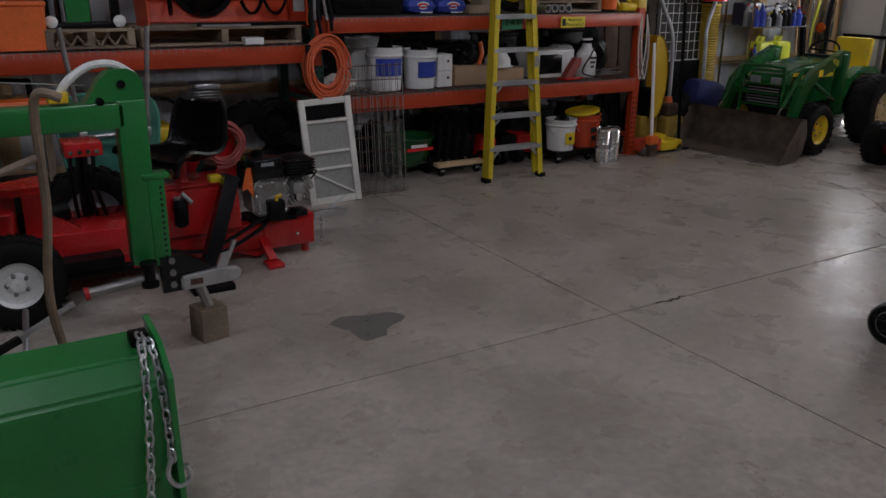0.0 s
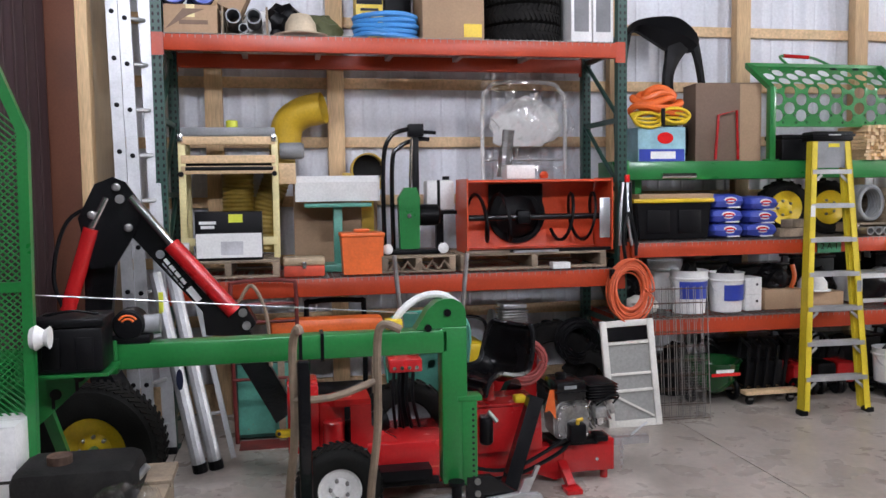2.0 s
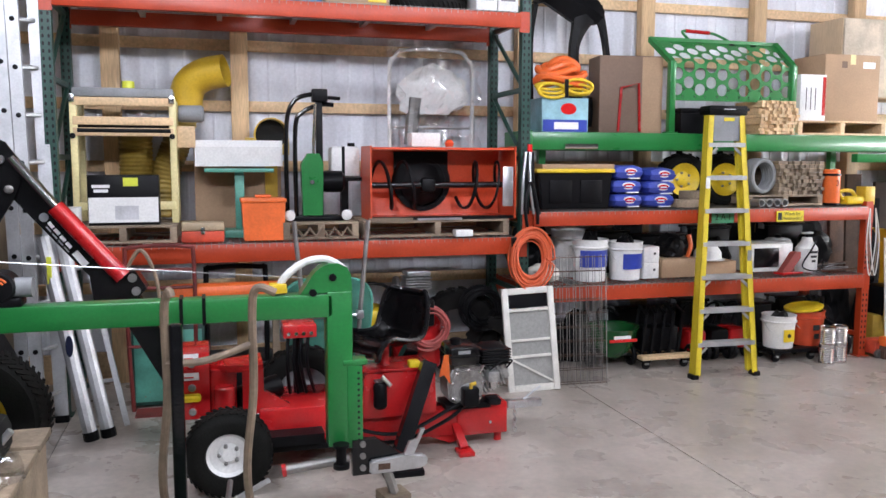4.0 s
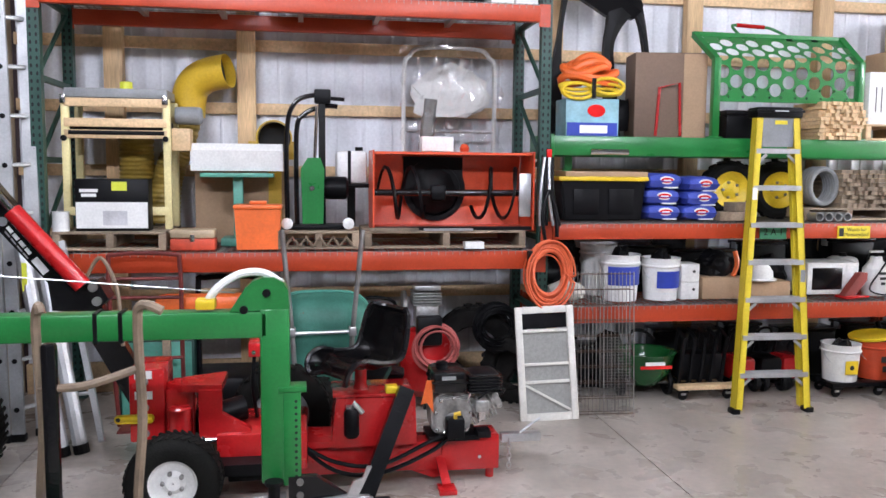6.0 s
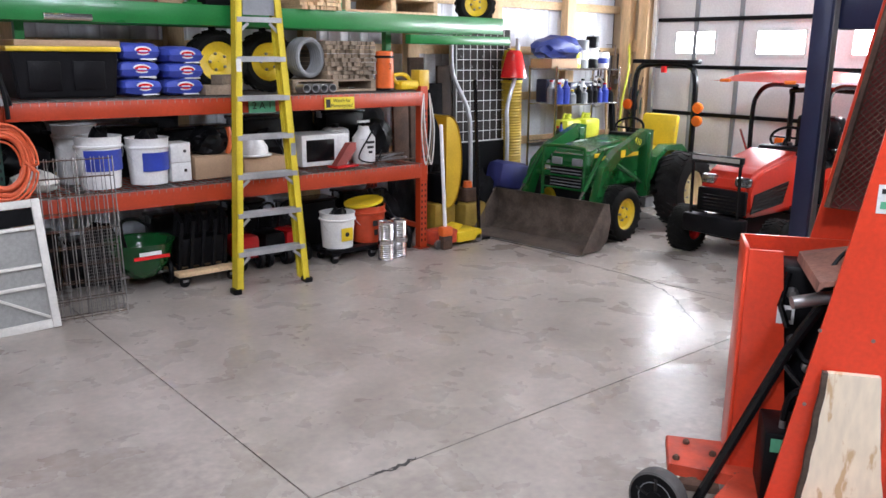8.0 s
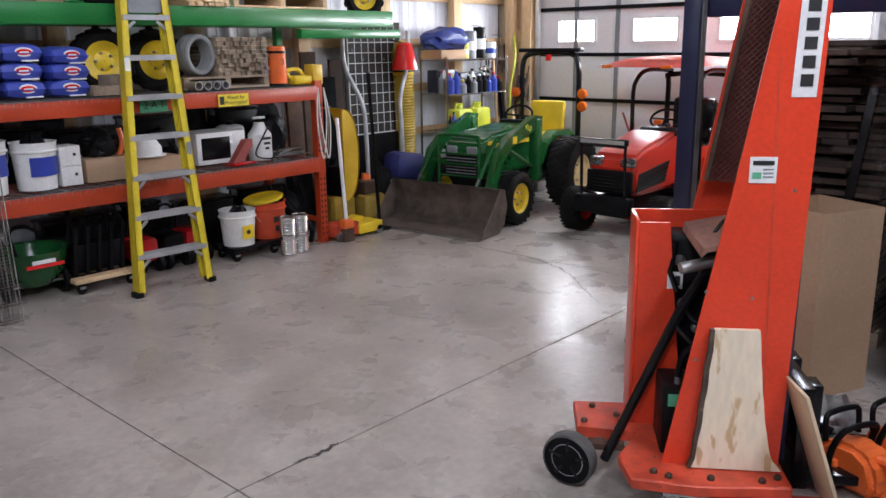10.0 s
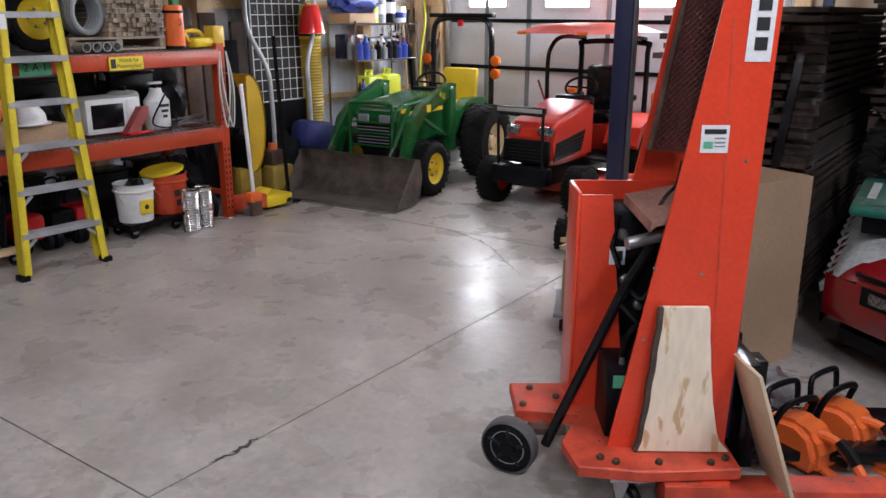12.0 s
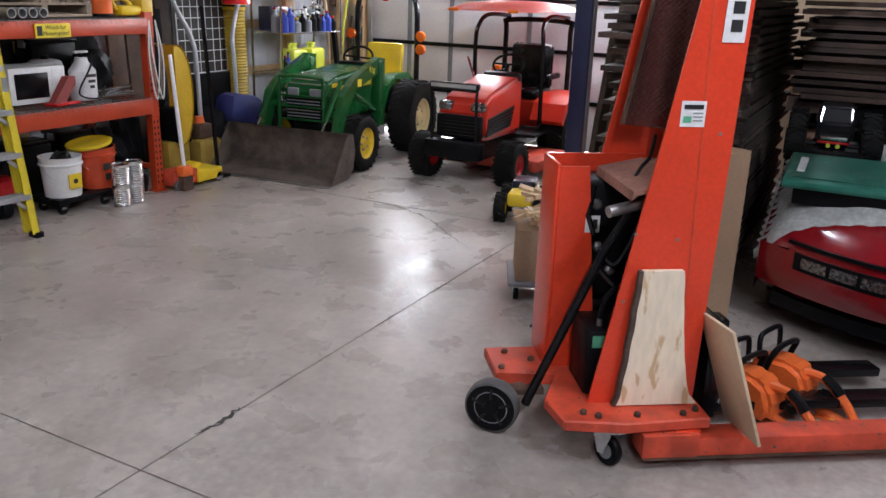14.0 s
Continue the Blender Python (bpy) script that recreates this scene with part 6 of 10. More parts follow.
    part("swing_arm", pl([(-2.45, y - 0.1), (-2.36, y - 0.17), (-2.15, y - 0.19), (-2.15, y + 0.12), (-2.36, y + 0.02)], "z", 0.605, 0.645), RED, tw)
    part("arm_pin", lt([(0.022, 0.645), (0.02, 0.665)], 12, Matrix.Translation((-2.39, y - 0.1, 0))), RED, tw)
    part("swing_cylinder", tb([(-2.48, y - 0.21, 0.35), (-2.18, y - 0.21, 0.35)], 0.014, 10), CHROME, tw)
    part("swing_body", tb([(-2.3, y - 0.08, 0.42), (-2.05, y + 0.02, 0.46)], 0.07, 14), BLACK, tw)
    bmx = pl([(-2.7, 0.42), (-2.58, 0.5), (-2.84, 1.0), (-3.5, 1.86), (-3.58, 1.9), (-3.66, 1.86), (-3.64, 1.76), (-3.02, 1.02)], "y", 4.98, 5.06)
    boom = part("boom", bmx, BLACK_GLOSS, t, "black steel boom")
    part("boom_knuckle", pl([(-3.12, 1.18), (-2.86, 1.17), (-2.8, 1.06), (-2.88, 0.98), (-3.1, 1.0)], "y", 4.94, 5.1), BLACK_GLOSS, boom)
    for x, z in ((-2.88, 1.13), (-2.86, 1.05), (-3.56, 1.83)):
        part("pin", lt([(0.026, 0), (0.026, 0.03)], 12, Matrix.Translation((x, 4.95, z)) @ Matrix.Rotation(radians(90), 4, "X")), STEEL, boom)
    DM = Matrix.Translation((-3.25, 4.977, 1.36)) @ Matrix.Rotation(radians(53), 4, "Y")
    dc = part("boom_decal", lt([(0.026, 0), (0.025, 0.002)], 18, DM @ Matrix.Translation((-0.17, 0, 0)) @ Matrix.Rotation(radians(90), 4, "X")), GREY, boom, "round maker mark and print")
    for k in range(4):
        part("decal_bar", bx(-0.022, 0.018, -0.002, 0.0, -0.014, 0.006), WHITE, dc).matrix_local = DM @ Matrix.Translation((-0.11 + 0.05 * k, 0, 0.006))
        part("decal_bar", bx(-0.02, 0.02, -0.002, 0.0, -0.012, -0.004), GREY, dc).matrix_local = DM @ Matrix.Translation((-0.1 + 0.05 * k, 0, -0.016))
    part("decal_plate", bx(-0.05, 0.05, -0.002, 0.0, -0.02, 0.02), WHITE, dc).matrix_local = DM @ Matrix.Translation((0.14, 0, 0))
    part("boom_cylinder", tb([(-3.28, 4.92, 1.56), (-2.93, 4.92, 1.14)], 0.05, 14), RED, boom, "red hydraulic cylinder")
    part("cylinder_rod", tb([(-3.5, 4.92, 1.84), (-3.28, 4.92, 1.56)], 0.022, 10), CHROME, boom)
    part("knuckle_plate", pl([(-3.53, 1.93), (-3.6, 1.96), (-3.7, 1.92), (-3.8, 1.72), (-3.74, 1.42), (-3.6, 1.44), (-3.5, 1.6), (-3.46, 1.7), (-3.47, 1.84)], "y", 4.95, 4.972), BLACK_GLOSS, boom)
    for x, z in ((-3.58, 1.9), (-3.72, 1.74), (-3.52, 1.66)):
        part("knuckle_bolt", lt([(0.024, 0), (0.024, 0.02), (0.014, 0.026)], 10, Matrix.Translation((x, 4.95, z)) @ Matrix.Rotation(radians(90), 4, "X")), STEEL, boom)
    part("dipper", pl([(-3.62, 1.9), (-3.5, 1.84), (-3.62, 1.5), (-3.7, 0.75), (-3.82, 0.75), (-3.8, 1.5)], "y", 5.07, 5.15), BLACK_GLOSS, boom)
    part("dipper_cylinder", tb([(-3.73, 4.96, 1.66), (-3.88, 4.96, 1.18)], 0.045, 14), RED, boom, "red hydraulic cylinder")
    part("cylinder_rod", tb([(-3.64, 4.96, 1.84), (-3.73, 4.96, 1.66)], 0.02, 10), CHROME, boom)
    part("boom_hose", tb(curve([(-3.66, 5.0, 1.82), (-3.86, 4.95, 1.7), (-3.94, 4.93, 1.4), (-3.9, 4.94, 1.2)], 6), 0.012, 6), BLACK, boom)
    part("boom_hose", tb(curve([(-2.9, 4.9, 1.2), (-2.82, 4.88, 1.3), (-2.74, 4.88, 1.12), (-2.72, 4.9, 0.8)], 6), 0.012, 6), HIDE, boom)
    dig = pl([(-3.78, 0.78), (-3.66, 0.78), (-3.52, 0.5), (-3.6, 0.22), (-3.9, 0.1), (-3.86, 0.3), (-3.74, 0.4)], "y", 4.98, 5.24)
    part("digging_bucket", dig, BLACK, boom)
    # valve bank and wheels
    vb = part("valve_bank", bx(-2.02, -1.82, y - 0.06, y + 0.14, 0.76, 0.84, 0.008), RED, t)
    for k in range(4):
        part("valve_hose", tb(curve([(-1.99 + 0.04 * k, y - 0.02, 0.76), (-2.0 + 0.04 * k, y - 0.04, 0.6), (-1.98 + 0.05 * k, y + 0.02, 0.4)], 5), 0.011, 6), BLACK, vb)
        part("valve_cap", lt([(0.012, 0), (0.012, 0.012)], 8, Matrix.Translation((-1.99 + 0.045 * k, y - 0.06, 0.79)) @ Matrix.Rotation(radians(90), 4, "X")), CHROME, vb)
    part("valve_post", bx(-1.95, -1.89, y + 0.08, y + 0.13, 0.36, 0.76), BLACK, t)
    YX = Matrix.Rotation(radians(90), 4, "Z")
    wheel(t, Matrix.Translation((-1.86, y + 0.42, 0.3)) @ YX, 0.3, 0.15, 0.17, GREY, 20, 0.008)
    wheel(t, Matrix.Translation((-2.36, y - 0.46, 0.235)) @ YX, 0.235, 0.16, 0.12, WHITE, 40, 0.004, tyre=RUBBER)
    part("axle", bx(-2.4, -1.82, y - 0.36, y + 0.36, 0.2, 0.26), BLACK, t)


backhoe()


# ---- green log arch trailer ----
def log_arch():
    t = thing("log_arch", "green steel log arch trailer with winch and tongue post", "trailer")
    y = 3.72
    part("beam", bx(-3.6, -1.86, y - 0.055, y + 0.055, 1.075, 1.19, 0.01), GREEN, t)
    part("post", bx(-1.895, -1.77, y - 0.055, y + 0.055, 0.43, 1.2, 0.01), GREEN, t)
    kn = pl([(-2.02, 1.19), (-1.99, 1.235), (-1.955, 1.29), (-1.92, 1.32), (-1.88, 1.335), (-1.835, 1.335), (-1.795, 1.315), (-1.775, 1.28), (-1.77, 1.2)], "y", y - 0.05, y + 0.05)
    kk = part("knee_plate", kn, GREEN, t)
    for x, z in ((-1.865, 1.27), (-1.96, 1.2)):
        part("bolt", lt([(0.018, 0), (0.018, 0.015)], 10, Matrix.Translation((x, y - 0.05, z)) @ Matrix.Rotation(radians(90), 4, "X")), BLACK, kk)
    sl = part("slide_plate", bx(-1.8, -1.725, y - 0.06, y + 0.03, 0.42, 0.84, 0.004), GREEN, t)
    for k in range(13):
        part("plate_hole", lt([(0.007, 0), (0.006, 0.003)], 8, Matrix.Translation((-1.745, y - 0.0605, 0.46 + 0.028 * k)) @ Matrix.Rotation(radians(90), 4, "X")), HOLE, sl)
    part("plate_lip", bx(-1.82, -1.7, y - 0.065, y + 0.035, 0.835, 0.86, 0.004), GREEN, sl)
    # coupler
    cp = part("coupler_bracket", pl([(-1.78, 0.28), (-1.78, 0.46), (-1.66, 0.46), (-1.52, 0.36), (-1.46, 0.29)], "y", y - 0.07, y - 0.03), BLACK_GLOSS, t)
    for z in (0.32, 0.38, 0.44):
        part("bolt", lt([(0.016, 0), (0.016, 0.014)], 8, Matrix.Translation((-1.73, y - 0.07, z)) @ Matrix.Rotation(radians(90), 4, "X")), STEEL, cp)
    bm = pl([(-1.7, 0.29), (-1.7, 0.36), (-1.52, 0.375), (-1.42, 0.37), (-1.4, 0.33), (-1.43, 0.3)], "y", y - 0.11, y - 0.071)
    bmesh.ops.bevel(bm, geom=bm.edges[:], offset=0.01, segments=2, affect="EDGES")
    cc = part("coupler", bm, GALV, t, "zinc-plated ball coupler")
    part("coupler_latch", pl([(-1.53, 0.37), (-1.48, 0.37), (-1.42, 0.5), (-1.44, 0.5), (-1.46, 0.45), (-1.5, 0.44)], "y", y - 0.1, y - 0.08), GALV, cc)
    part("coupler_label", bx(-1.66, -1.6, y - 0.113, y - 0.1105, 0.315, 0.345), RUST, cc)
    lg = part("jack_leg", tb([(-1.61, y - 0.06, 0.3), (-1.57, y - 0.06, 0.17)], 0.025, 6), STEEL, t)
    ro = part("fairlead", tb([(-2.1, y - 0.03, 0.33), (-1.79, y - 0.03, 0.36)], 0.024, 12), STEEL, t)
    part("fairlead_end", tb([(-2.12, y - 0.03, 0.328), (-2.1, y - 0.03, 0.33)], 0.032, 12), RED, ro)
    part("fairlead_spool", lt([(0.04, 0.34), (0.04, 0.36), (0.025, 0.365), (0.025, 0.44), (0.04, 0.445), (0.04, 0.46)], 16, Matrix.Translation((-1.84, y - 0.1, 0))), BLACK, ro)
    # grip bands on the beam
    for x in (-2.56, -2.46):
        part("band", bx(x - 0.008, x + 0.008, y - 0.062, y + 0.062, 1.068, 1.197), BLACK, t)
    # gusset with key holes
    gs = part("gusset", pl([(-4.0, 0.7), (-4.0, 1.19), (-3.4, 1.19), (-3.4, 1.12), (-3.86, 0.7)], "y", y - 0.07, y - 0.056), GREEN, t)
    for k in range(3):
        x, z = -3.52 - 0.1 * k, 1.06 - 0.075 * k
        part("key_hole", lt([(0.025, 0), (0.024, 0.003)], 14, Matrix.Translation((x, y - 0.0705, z)) @ Matrix.Rotation(radians(90), 4, "X")), HOLE, gs)
        part("key_slot", bx(x - 0.018, x - 0.004, y - 0.073, y - 0.0705, z - 0.065, z - 0.01), HOLE, gs)
    part("gusset_bracket", bx(-3.42, -3.36, y - 0.075, y + 0.06, 1.06, 1.21, 0.006), GREEN, t)
    wn = part("winch", lt([(0.062, -0.07), (0.07, -0.06), (0.07, 0.05), (0.06, 0.065), (0.002, 0.07)], 20, Matrix.Translation((-3.31, y, 1.275)) @ Matrix.Rotation(radians(90), 4, "X")), BLACK, t, "black electric winch")
    part("winch_base", bx(-3.4, -3.22, y - 0.055, y + 0.055, 1.191, 1.23, 0.006), BLACK, wn)
    for r_ in (0.03, 0.045):
        part("winch_mark", tb([(-3.31 + r_ * math.cos(a), y - 0.0705, 1.275 + r_ * math.sin(a)) for a in [0.6 + 1.9 * i / 10 for i in range(11)]], 0.005, 6), ORANGE, wn)
    part("winch_drum", tb([(-3.26, y, 1.27), (-3.18, y, 1.27)], 0.045, 14), GREY, wn)
    bx1 = part("battery_box", bx(-3.64, -3.37, y - 0.3, y - 0.08, 1.12, 1.31, 0.015), BLACK, t, "black battery box")
    for x in (-3.57, -3.44):
        part("box_rib", bx(x - 0.035, x + 0.035, y - 0.306, y - 0.299, 1.14, 1.27, 0.004), BLACK, bx1)
    part("box_lid", bx(-3.65, -3.36, y - 0.31, y - 0.072, 1.31, 1.35, 0.012), BLACK, bx1)
    part("box_strap", tb(curve([(-3.62, y - 0.2, 1.35), (-3.5, y - 0.22, 1.37), (-3.4, y - 0.2, 1.35)], 5), 0.006, 6), BLACK, bx1)
    part("box_tray", bx(-3.66, -3.35, y - 0.31, y - 0.06, 1.105, 1.119), GREEN, bx1)
    part("strut", tb([(-3.74, y + 0.02, 1.08), (-3.74, y + 0.6, 0.42)], 0.035, 4), GREEN, t)
    part("axle", tb([(-3.74, y + 0.6, 0.4), (-3.72, 5.0, 0.38)], 0.03, 8), GREEN, t)
    wheel(t, Matrix.Translation((-3.72, 4.85, 0.38)) @ Matrix.Rotation(radians(78), 4, "Z"), 0.38, 0.22, 0.2, YELLOW, 52, 0.005, holes=8)
    # cable
    part("winch_cable", tb([(-3.7, y - 0.02, 1.42), (-2.0, y, 1.265)], 0.003, 6), GALV, t)
    part("hook_strap", tb(curve([(-2.12, y, 1.22), (-2.07, y - 0.01, 1.29), (-1.98, y, 1.345), (-1.88, y, 1.35), (-1.8, y, 1.3)], 6), 0.018, 8), WHITE, t, "white hose over the cable")
    part("yellow_clamp", bx(-2.16, -2.08, y - 0.05, y + 0.03, 1.2, 1.245, 0.006), YELLOW, t)
    # mesh side frame
    fr = part("side_frame", tb([(-3.62, 3.3, 0.8), (-3.6, 3.3, 2.1), (-3.75, 3.3, 2.5)], 0.028, 4), GREEN, t)
    part("side_frame", tb([(-3.98, 3.3, 0.8), (-3.98, 3.3, 2.75)], 0.028, 4), GREEN, t)
    for z in (0.85, 1.5):
        part("frame_rail", bx(-3.98, -3.6, 3.285, 3.315, z - 0.02, z + 0.02), GREEN, t)
    wm = bm_new()
    for k in range(66):
        z = 0.86 + 0.026 * k
        for q in (-1, 1):
            a, b = Vector((-3.96, 3.3, z)), Vector((-3.62, 3.3, z + q * 0.3))
            if 0.84 < b.z < 2.12:
                tube(wm, [a, b], 0.004, 4)
    tagged(part("expanded_mesh", wm, GREEN, fr), kind="stuff")
    part("insulator", lt([(0.04, 0), (0.05, 0.02), (0.03, 0.05), (0.045, 0.07)], 14, Matrix.Translation((-3.6, 3.27, 1.3)) @ Matrix.Rotation(radians(90), 4, "Y")), WHITE, t)
    part("side_link", tb([(-3.8, 3.3, 1.1), (-3.8, y, 1.12)], 0.03, 4), GREEN, t)


log_arch()
blk = solo("support_block", bx(-0.07, 0.07, -0.07, 0.07, 0, 0.17, 0.006), OLDWOOD, "weathered wooden block under a trailer tongue", "block", m=pose(-1.57, 3.68, 0, 0, 0, 12))

# hand cart with bent wooden handles
hc = thing("hand_plough", "old push cultivator with bent brown handles and a black shaft", "cultivator")
for x, dx in ((-2.6, -0.03), (-2.27, 0.03)):
    part("handle", tb(curve([(x + 0.06 + dx, 3.02, 1.31), (x + 0.02, 3.03, 1.33), (x, 3.06, 1.24), (x, 3.1, 0.9), (x - 0.03, 3.15, 0.5), (x + 0.05, 3.2, 0.02)], 6), 0.017, 8), HIDE, hc)
part("cross_piece", tb(curve([(-2.6, 3.08, 1.04), (-2.45, 3.05, 1.05), (-2.27, 3.08, 1.1)], 5), 0.015, 8), HIDE, hc)
part("upright", bx(-2.585, -2.535, 3.04, 3.08, 0.0, 1.2, 0.012), BLACK_GLOSS, hc)
part("brace_bar", bx(-2.24, -2.2, 3.0, 3.03, 0.0, 0.3, 0.006), HIDE, hc)
part("draw_bar", tb([(-3.5, 2.95, 0.0), (-2.42, 3.3, 0.33)], 0.02, 4), BLACK_GLOSS, hc)
part("bar_strip", tb([(-2.42, 3.3, 0.335), (-2.2, 3.36, 0.42)], 0.012, 4), ALU, hc)
part("crank", tb([(-2.36, 3.9, 0.22), (-2.4, 3.6, 0.1), (-2.46, 3.5, 0.03)], 0.014, 8), GALV, hc)

# ---- green steel bin with chain ----
gb = thing("steel_bin", "green painted steel bin with a hanging chain", "bin")
bm = pl([(2.3, 0.03), (2.28, 0.13), (2.31, 0.5), (2.38, 0.575), (2.55, 0.6), (2.55, 0.03)], "x", -3.3, -2.07)
bmesh.ops.bevel(bm, geom=bm.edges[:], offset=0.012, segments=2, affect="EDGES")
body = part("body", bm, GREEN, gb)
part("side_flange", pl([(2.24, 0.0), (2.26, 0.53), (2.38, 0.61), (2.57, 0.63), (2.57, 0.0)], "x", -2.068, -2.05), GREEN, gb)
part("weld_bead", tb([(-3.25, 2.285, 0.17), (-2.07, 2.285, 0.17)], 0.006, 5), GREEN, body)
for k in range(6):
    part("bolt", lt([(0.012, 0), (0.012, 0.012)], 8, Matrix.Translation((-2.05, 2.34, 0.1 + 0.08 * k)) @ Matrix.Rotation(radians(90), 4, "Y")), BLACK, gb)
for k in range(9):
    part("vent_slot", bx(-2.5 + 0.03 * k, -2.485 + 0.03 * k, 2.27, 2.276, 0.07 + 0.02 * (k % 2), 0.1 + 0.02 * (k % 2)), HOLE, body)
part("chain_hook_eye", bx(-2.14, -2.08, 2.42, 2.48, 0.585, 0.63, 0.008), BLACK, gb)


def chain(parent, pts, pitch=0.034, r=0.0048):
    pts = curve(pts, 12)
    acc, k, last = 0.0, 0, pts[0]
    for p, q in zip(pts, pts[1:]):
        acc += (q - p).length
        if acc >= pitch:
            acc -= pitch
            d = (q - p).normalized()
            u = d.orthogonal().normalized()
            v = d.cross(u)
            s = u if k % 2 else v
            loop = [q + d * 0.024 * math.cos(a) + s * 0.013 * math.sin(a) for a in [2 * math.pi * i / 12 for i in range(12)]]
            part("chain_link", tb(loop, r, 6, True), GALV, parent)
            k += 1


chain(gb, [(-2.11, 2.45, 0.63), (-2.12, 2.35, 0.6), (-2.13, 2.29, 0.45), (-2.15, 2.25, 0.25), (-2.18, 2.22, 0.05), (-2.24, 2.2, 0.01)])
chain(gb, [(-2.1, 2.45, 0.63), (-2.085, 2.35, 0.58), (-2.08, 2.29, 0.42), (-2.08, 2.26, 0.26)])
part("grab_hook", tb(curve([(-2.08, 2.26, 0.26), (-2.1, 2.25, 0.2), (-2.07, 2.25, 0.15), (-2.03, 2.25, 0.17), (-2.04, 2.25, 0.22)], 5), 0.009, 8), GALV, gb)
bucket(-2.72, 2.12, 0, 0.13, 0.34, YELLOW, "yellow plastic pail beside the green bin", handle=False)
cr = thing("slat_crate", "weathered wooden crate behind the green bin", "crate")
for y_ in (2.72, 3.0, 3.28):
    part("slat", bx(-4.0, -3.1, y_, y_ + 0.24, 0.66, 0.69, 0.003), OLDWOOD, cr)
for x_ in (-3.98, -3.16):
    part("end_board", bx(x_, x_ + 0.04, 2.74, 3.5, 0, 0.659, 0.003), OLDWOOD, cr)
cn = thing("fuel_jug", "grimy black plastic fuel jug lying on the bin", "jug", pose(-3.4, 3.1, 0.692))
part("tank", bx(-0.22, 0.22, -0.15, 0.15, 0, 0.17, 0.05), DUSTY, cn)
part("cap", lt([(0.045, 0.165), (0.045, 0.2), (0.03, 0.205)], 14, Matrix.Translation((-0.06, -0.04, 0))), RUST, cn)
part("valve", lt([(0.014, 0), (0.014, 0.06)], 10, Matrix.Translation((0.21, -0.04, 0.09)) @ Matrix.Rotation(radians(40), 4, "Y")), GALV, cn)
pb = solo("plastic_bag", lump((0.13, 0.1), 0.14, 8), FILM, "crumpled clear plastic bag of bottles", "bag", m=pose(-3.2, 2.84, 0.692))
pb2 = solo("rag", lump((0.05, 0.05), 0.05, 3), WHITE, "small white rag inside a plastic bag", "rag", m=pose(-3.19, 2.83, 0.694))
carton(-3.86, -3.63, 3.12, 3.34, 0.692, 0.3, "white carton with black print standing on the bin", WHITE, False, marks=((0.1, 0.55, 0.07, 0.06, INK), (0.1, 0.3, 0.18, 0.012, INK)))
solo("wash_tub", lt([(0.2, 0), (0.24, 0.14), (0.25, 0.15), (0.22, 0.14), (0.18, 0.02)], 24), DUSTY, "dusty black rubber tub on the floor", "tub", m=pose(-3.5, 3.95, 0.0))


# ---- ladders in the corner ----
def rail_bar(p, q, w, d):
    """A channel rail between two points: a web with a lip along each edge."""
    p, q, bm = Vector(p), Vector(q), bm_new()
    for x0, x1, y0, y1 in ((-w / 2, w / 2, 0, 0.004), (-w / 2, -w / 2 + 0.005, 0.0041, d), (w / 2 - 0.005, w / 2, 0.0041, d)):
        skin(bm, [[bm.verts.new(e + Vector((a, b, 0))) for a, b in ((x0, y0), (x1, y0), (x1, y1), (x0, y1))] for e in (p, q)])
    return bm


def extension_ladder(x_low, x_high, y_low, y_high, height, label, far=None):
    """A ladder section that stands edge on: a near rail with the dark ends of its rungs, and a far rail behind."""
    t = thing("ladder", label, "ladder", None, "aluminium ladders")
    at = lambda k: Vector((x_low + (x_high - x_low) * k, y_low + (y_high - y_low) * k, 0.02 + (height - 0.02) * k))
    near = part("rail", rail_bar(at(0), at(1), 0.078, 0.03), ALU, t)
    part("foot", bx(x_low - 0.045, x_low + 0.045, y_low - 0.01, y_low + 0.05, 0, 0.05, 0.006), BLACK, near)
    n = int(height / 0.32)
    for k in range(n):
        p = at((k + 0.6) / n)
        part("rung_end", lt([(0.017, 0), (0.017, 0.006), (0.012, 0.008)], 12, Matrix.Translation(p) @ Matrix.Rotation(radians(90), 4, "X")), BLACK, near)
        if far is not None:
            part("rung", tb([p + Vector((0, 0.006, 0)), p + Vector(far) + Vector((0, 0, 0.01))], 0.015, 6), ALU, t)
    if far is not None:
        fr = part("rail", rail_bar(at(0) + Vector(far), at(1) + Vector(far), 0.085, 0.03), ALU, t)
        part("foot", bx(x_low + far[0] - 0.045, x_low + far[0] + 0.045, y_low + far[1] - 0.01, y_low + far[1] + 0.05, 0, 0.05, 0.006), BLACK, fr)
    return t


extension_ladder(-3.66, -3.775, 5.72, 6.0, 3.9, "tall aluminium extension ladder leaning in the corner")
extension_ladder(-3.575, -3.695, 5.74, 6.02, 3.85, "inner section of a tall aluminium extension ladder", (0.115, 0.12, 0))
lb = thing("folding_ladder", "folded telescoping aluminium ladder leaning with black feet", "ladder")
for k, (x, w) in enumerate(((-3.22, 0.045), (-3.12, 0.045), (-3.0, 0.025))):
    yb = 5.42 + 0.05 * k
    rl = part("rail", tb([(x, yb, 0.05), (x - 0.27, yb + 0.25, 1.32)], w, 10 if k < 2 else 4), ALU, lb)
    if k < 2:
        part("foot", tb([(x + 0.01, yb - 0.005, 0.0), (x, yb, 0.06)], w * 1.08, 10), BLACK, rl)
part("maker_oval", lt([(0.03, 0), (0.028, 0.003)], 16, Matrix.Translation((-3.33, 5.475, 0.62)) @ Matrix.Rotation(radians(90), 4, "X") @ Matrix.Diagonal((0.8, 2.4, 1, 1))), NAVY, lb)
part("safety_label", bx(-3.46, -3.43, 5.575, 5.58, 1.02, 1.2), LIME, lb)
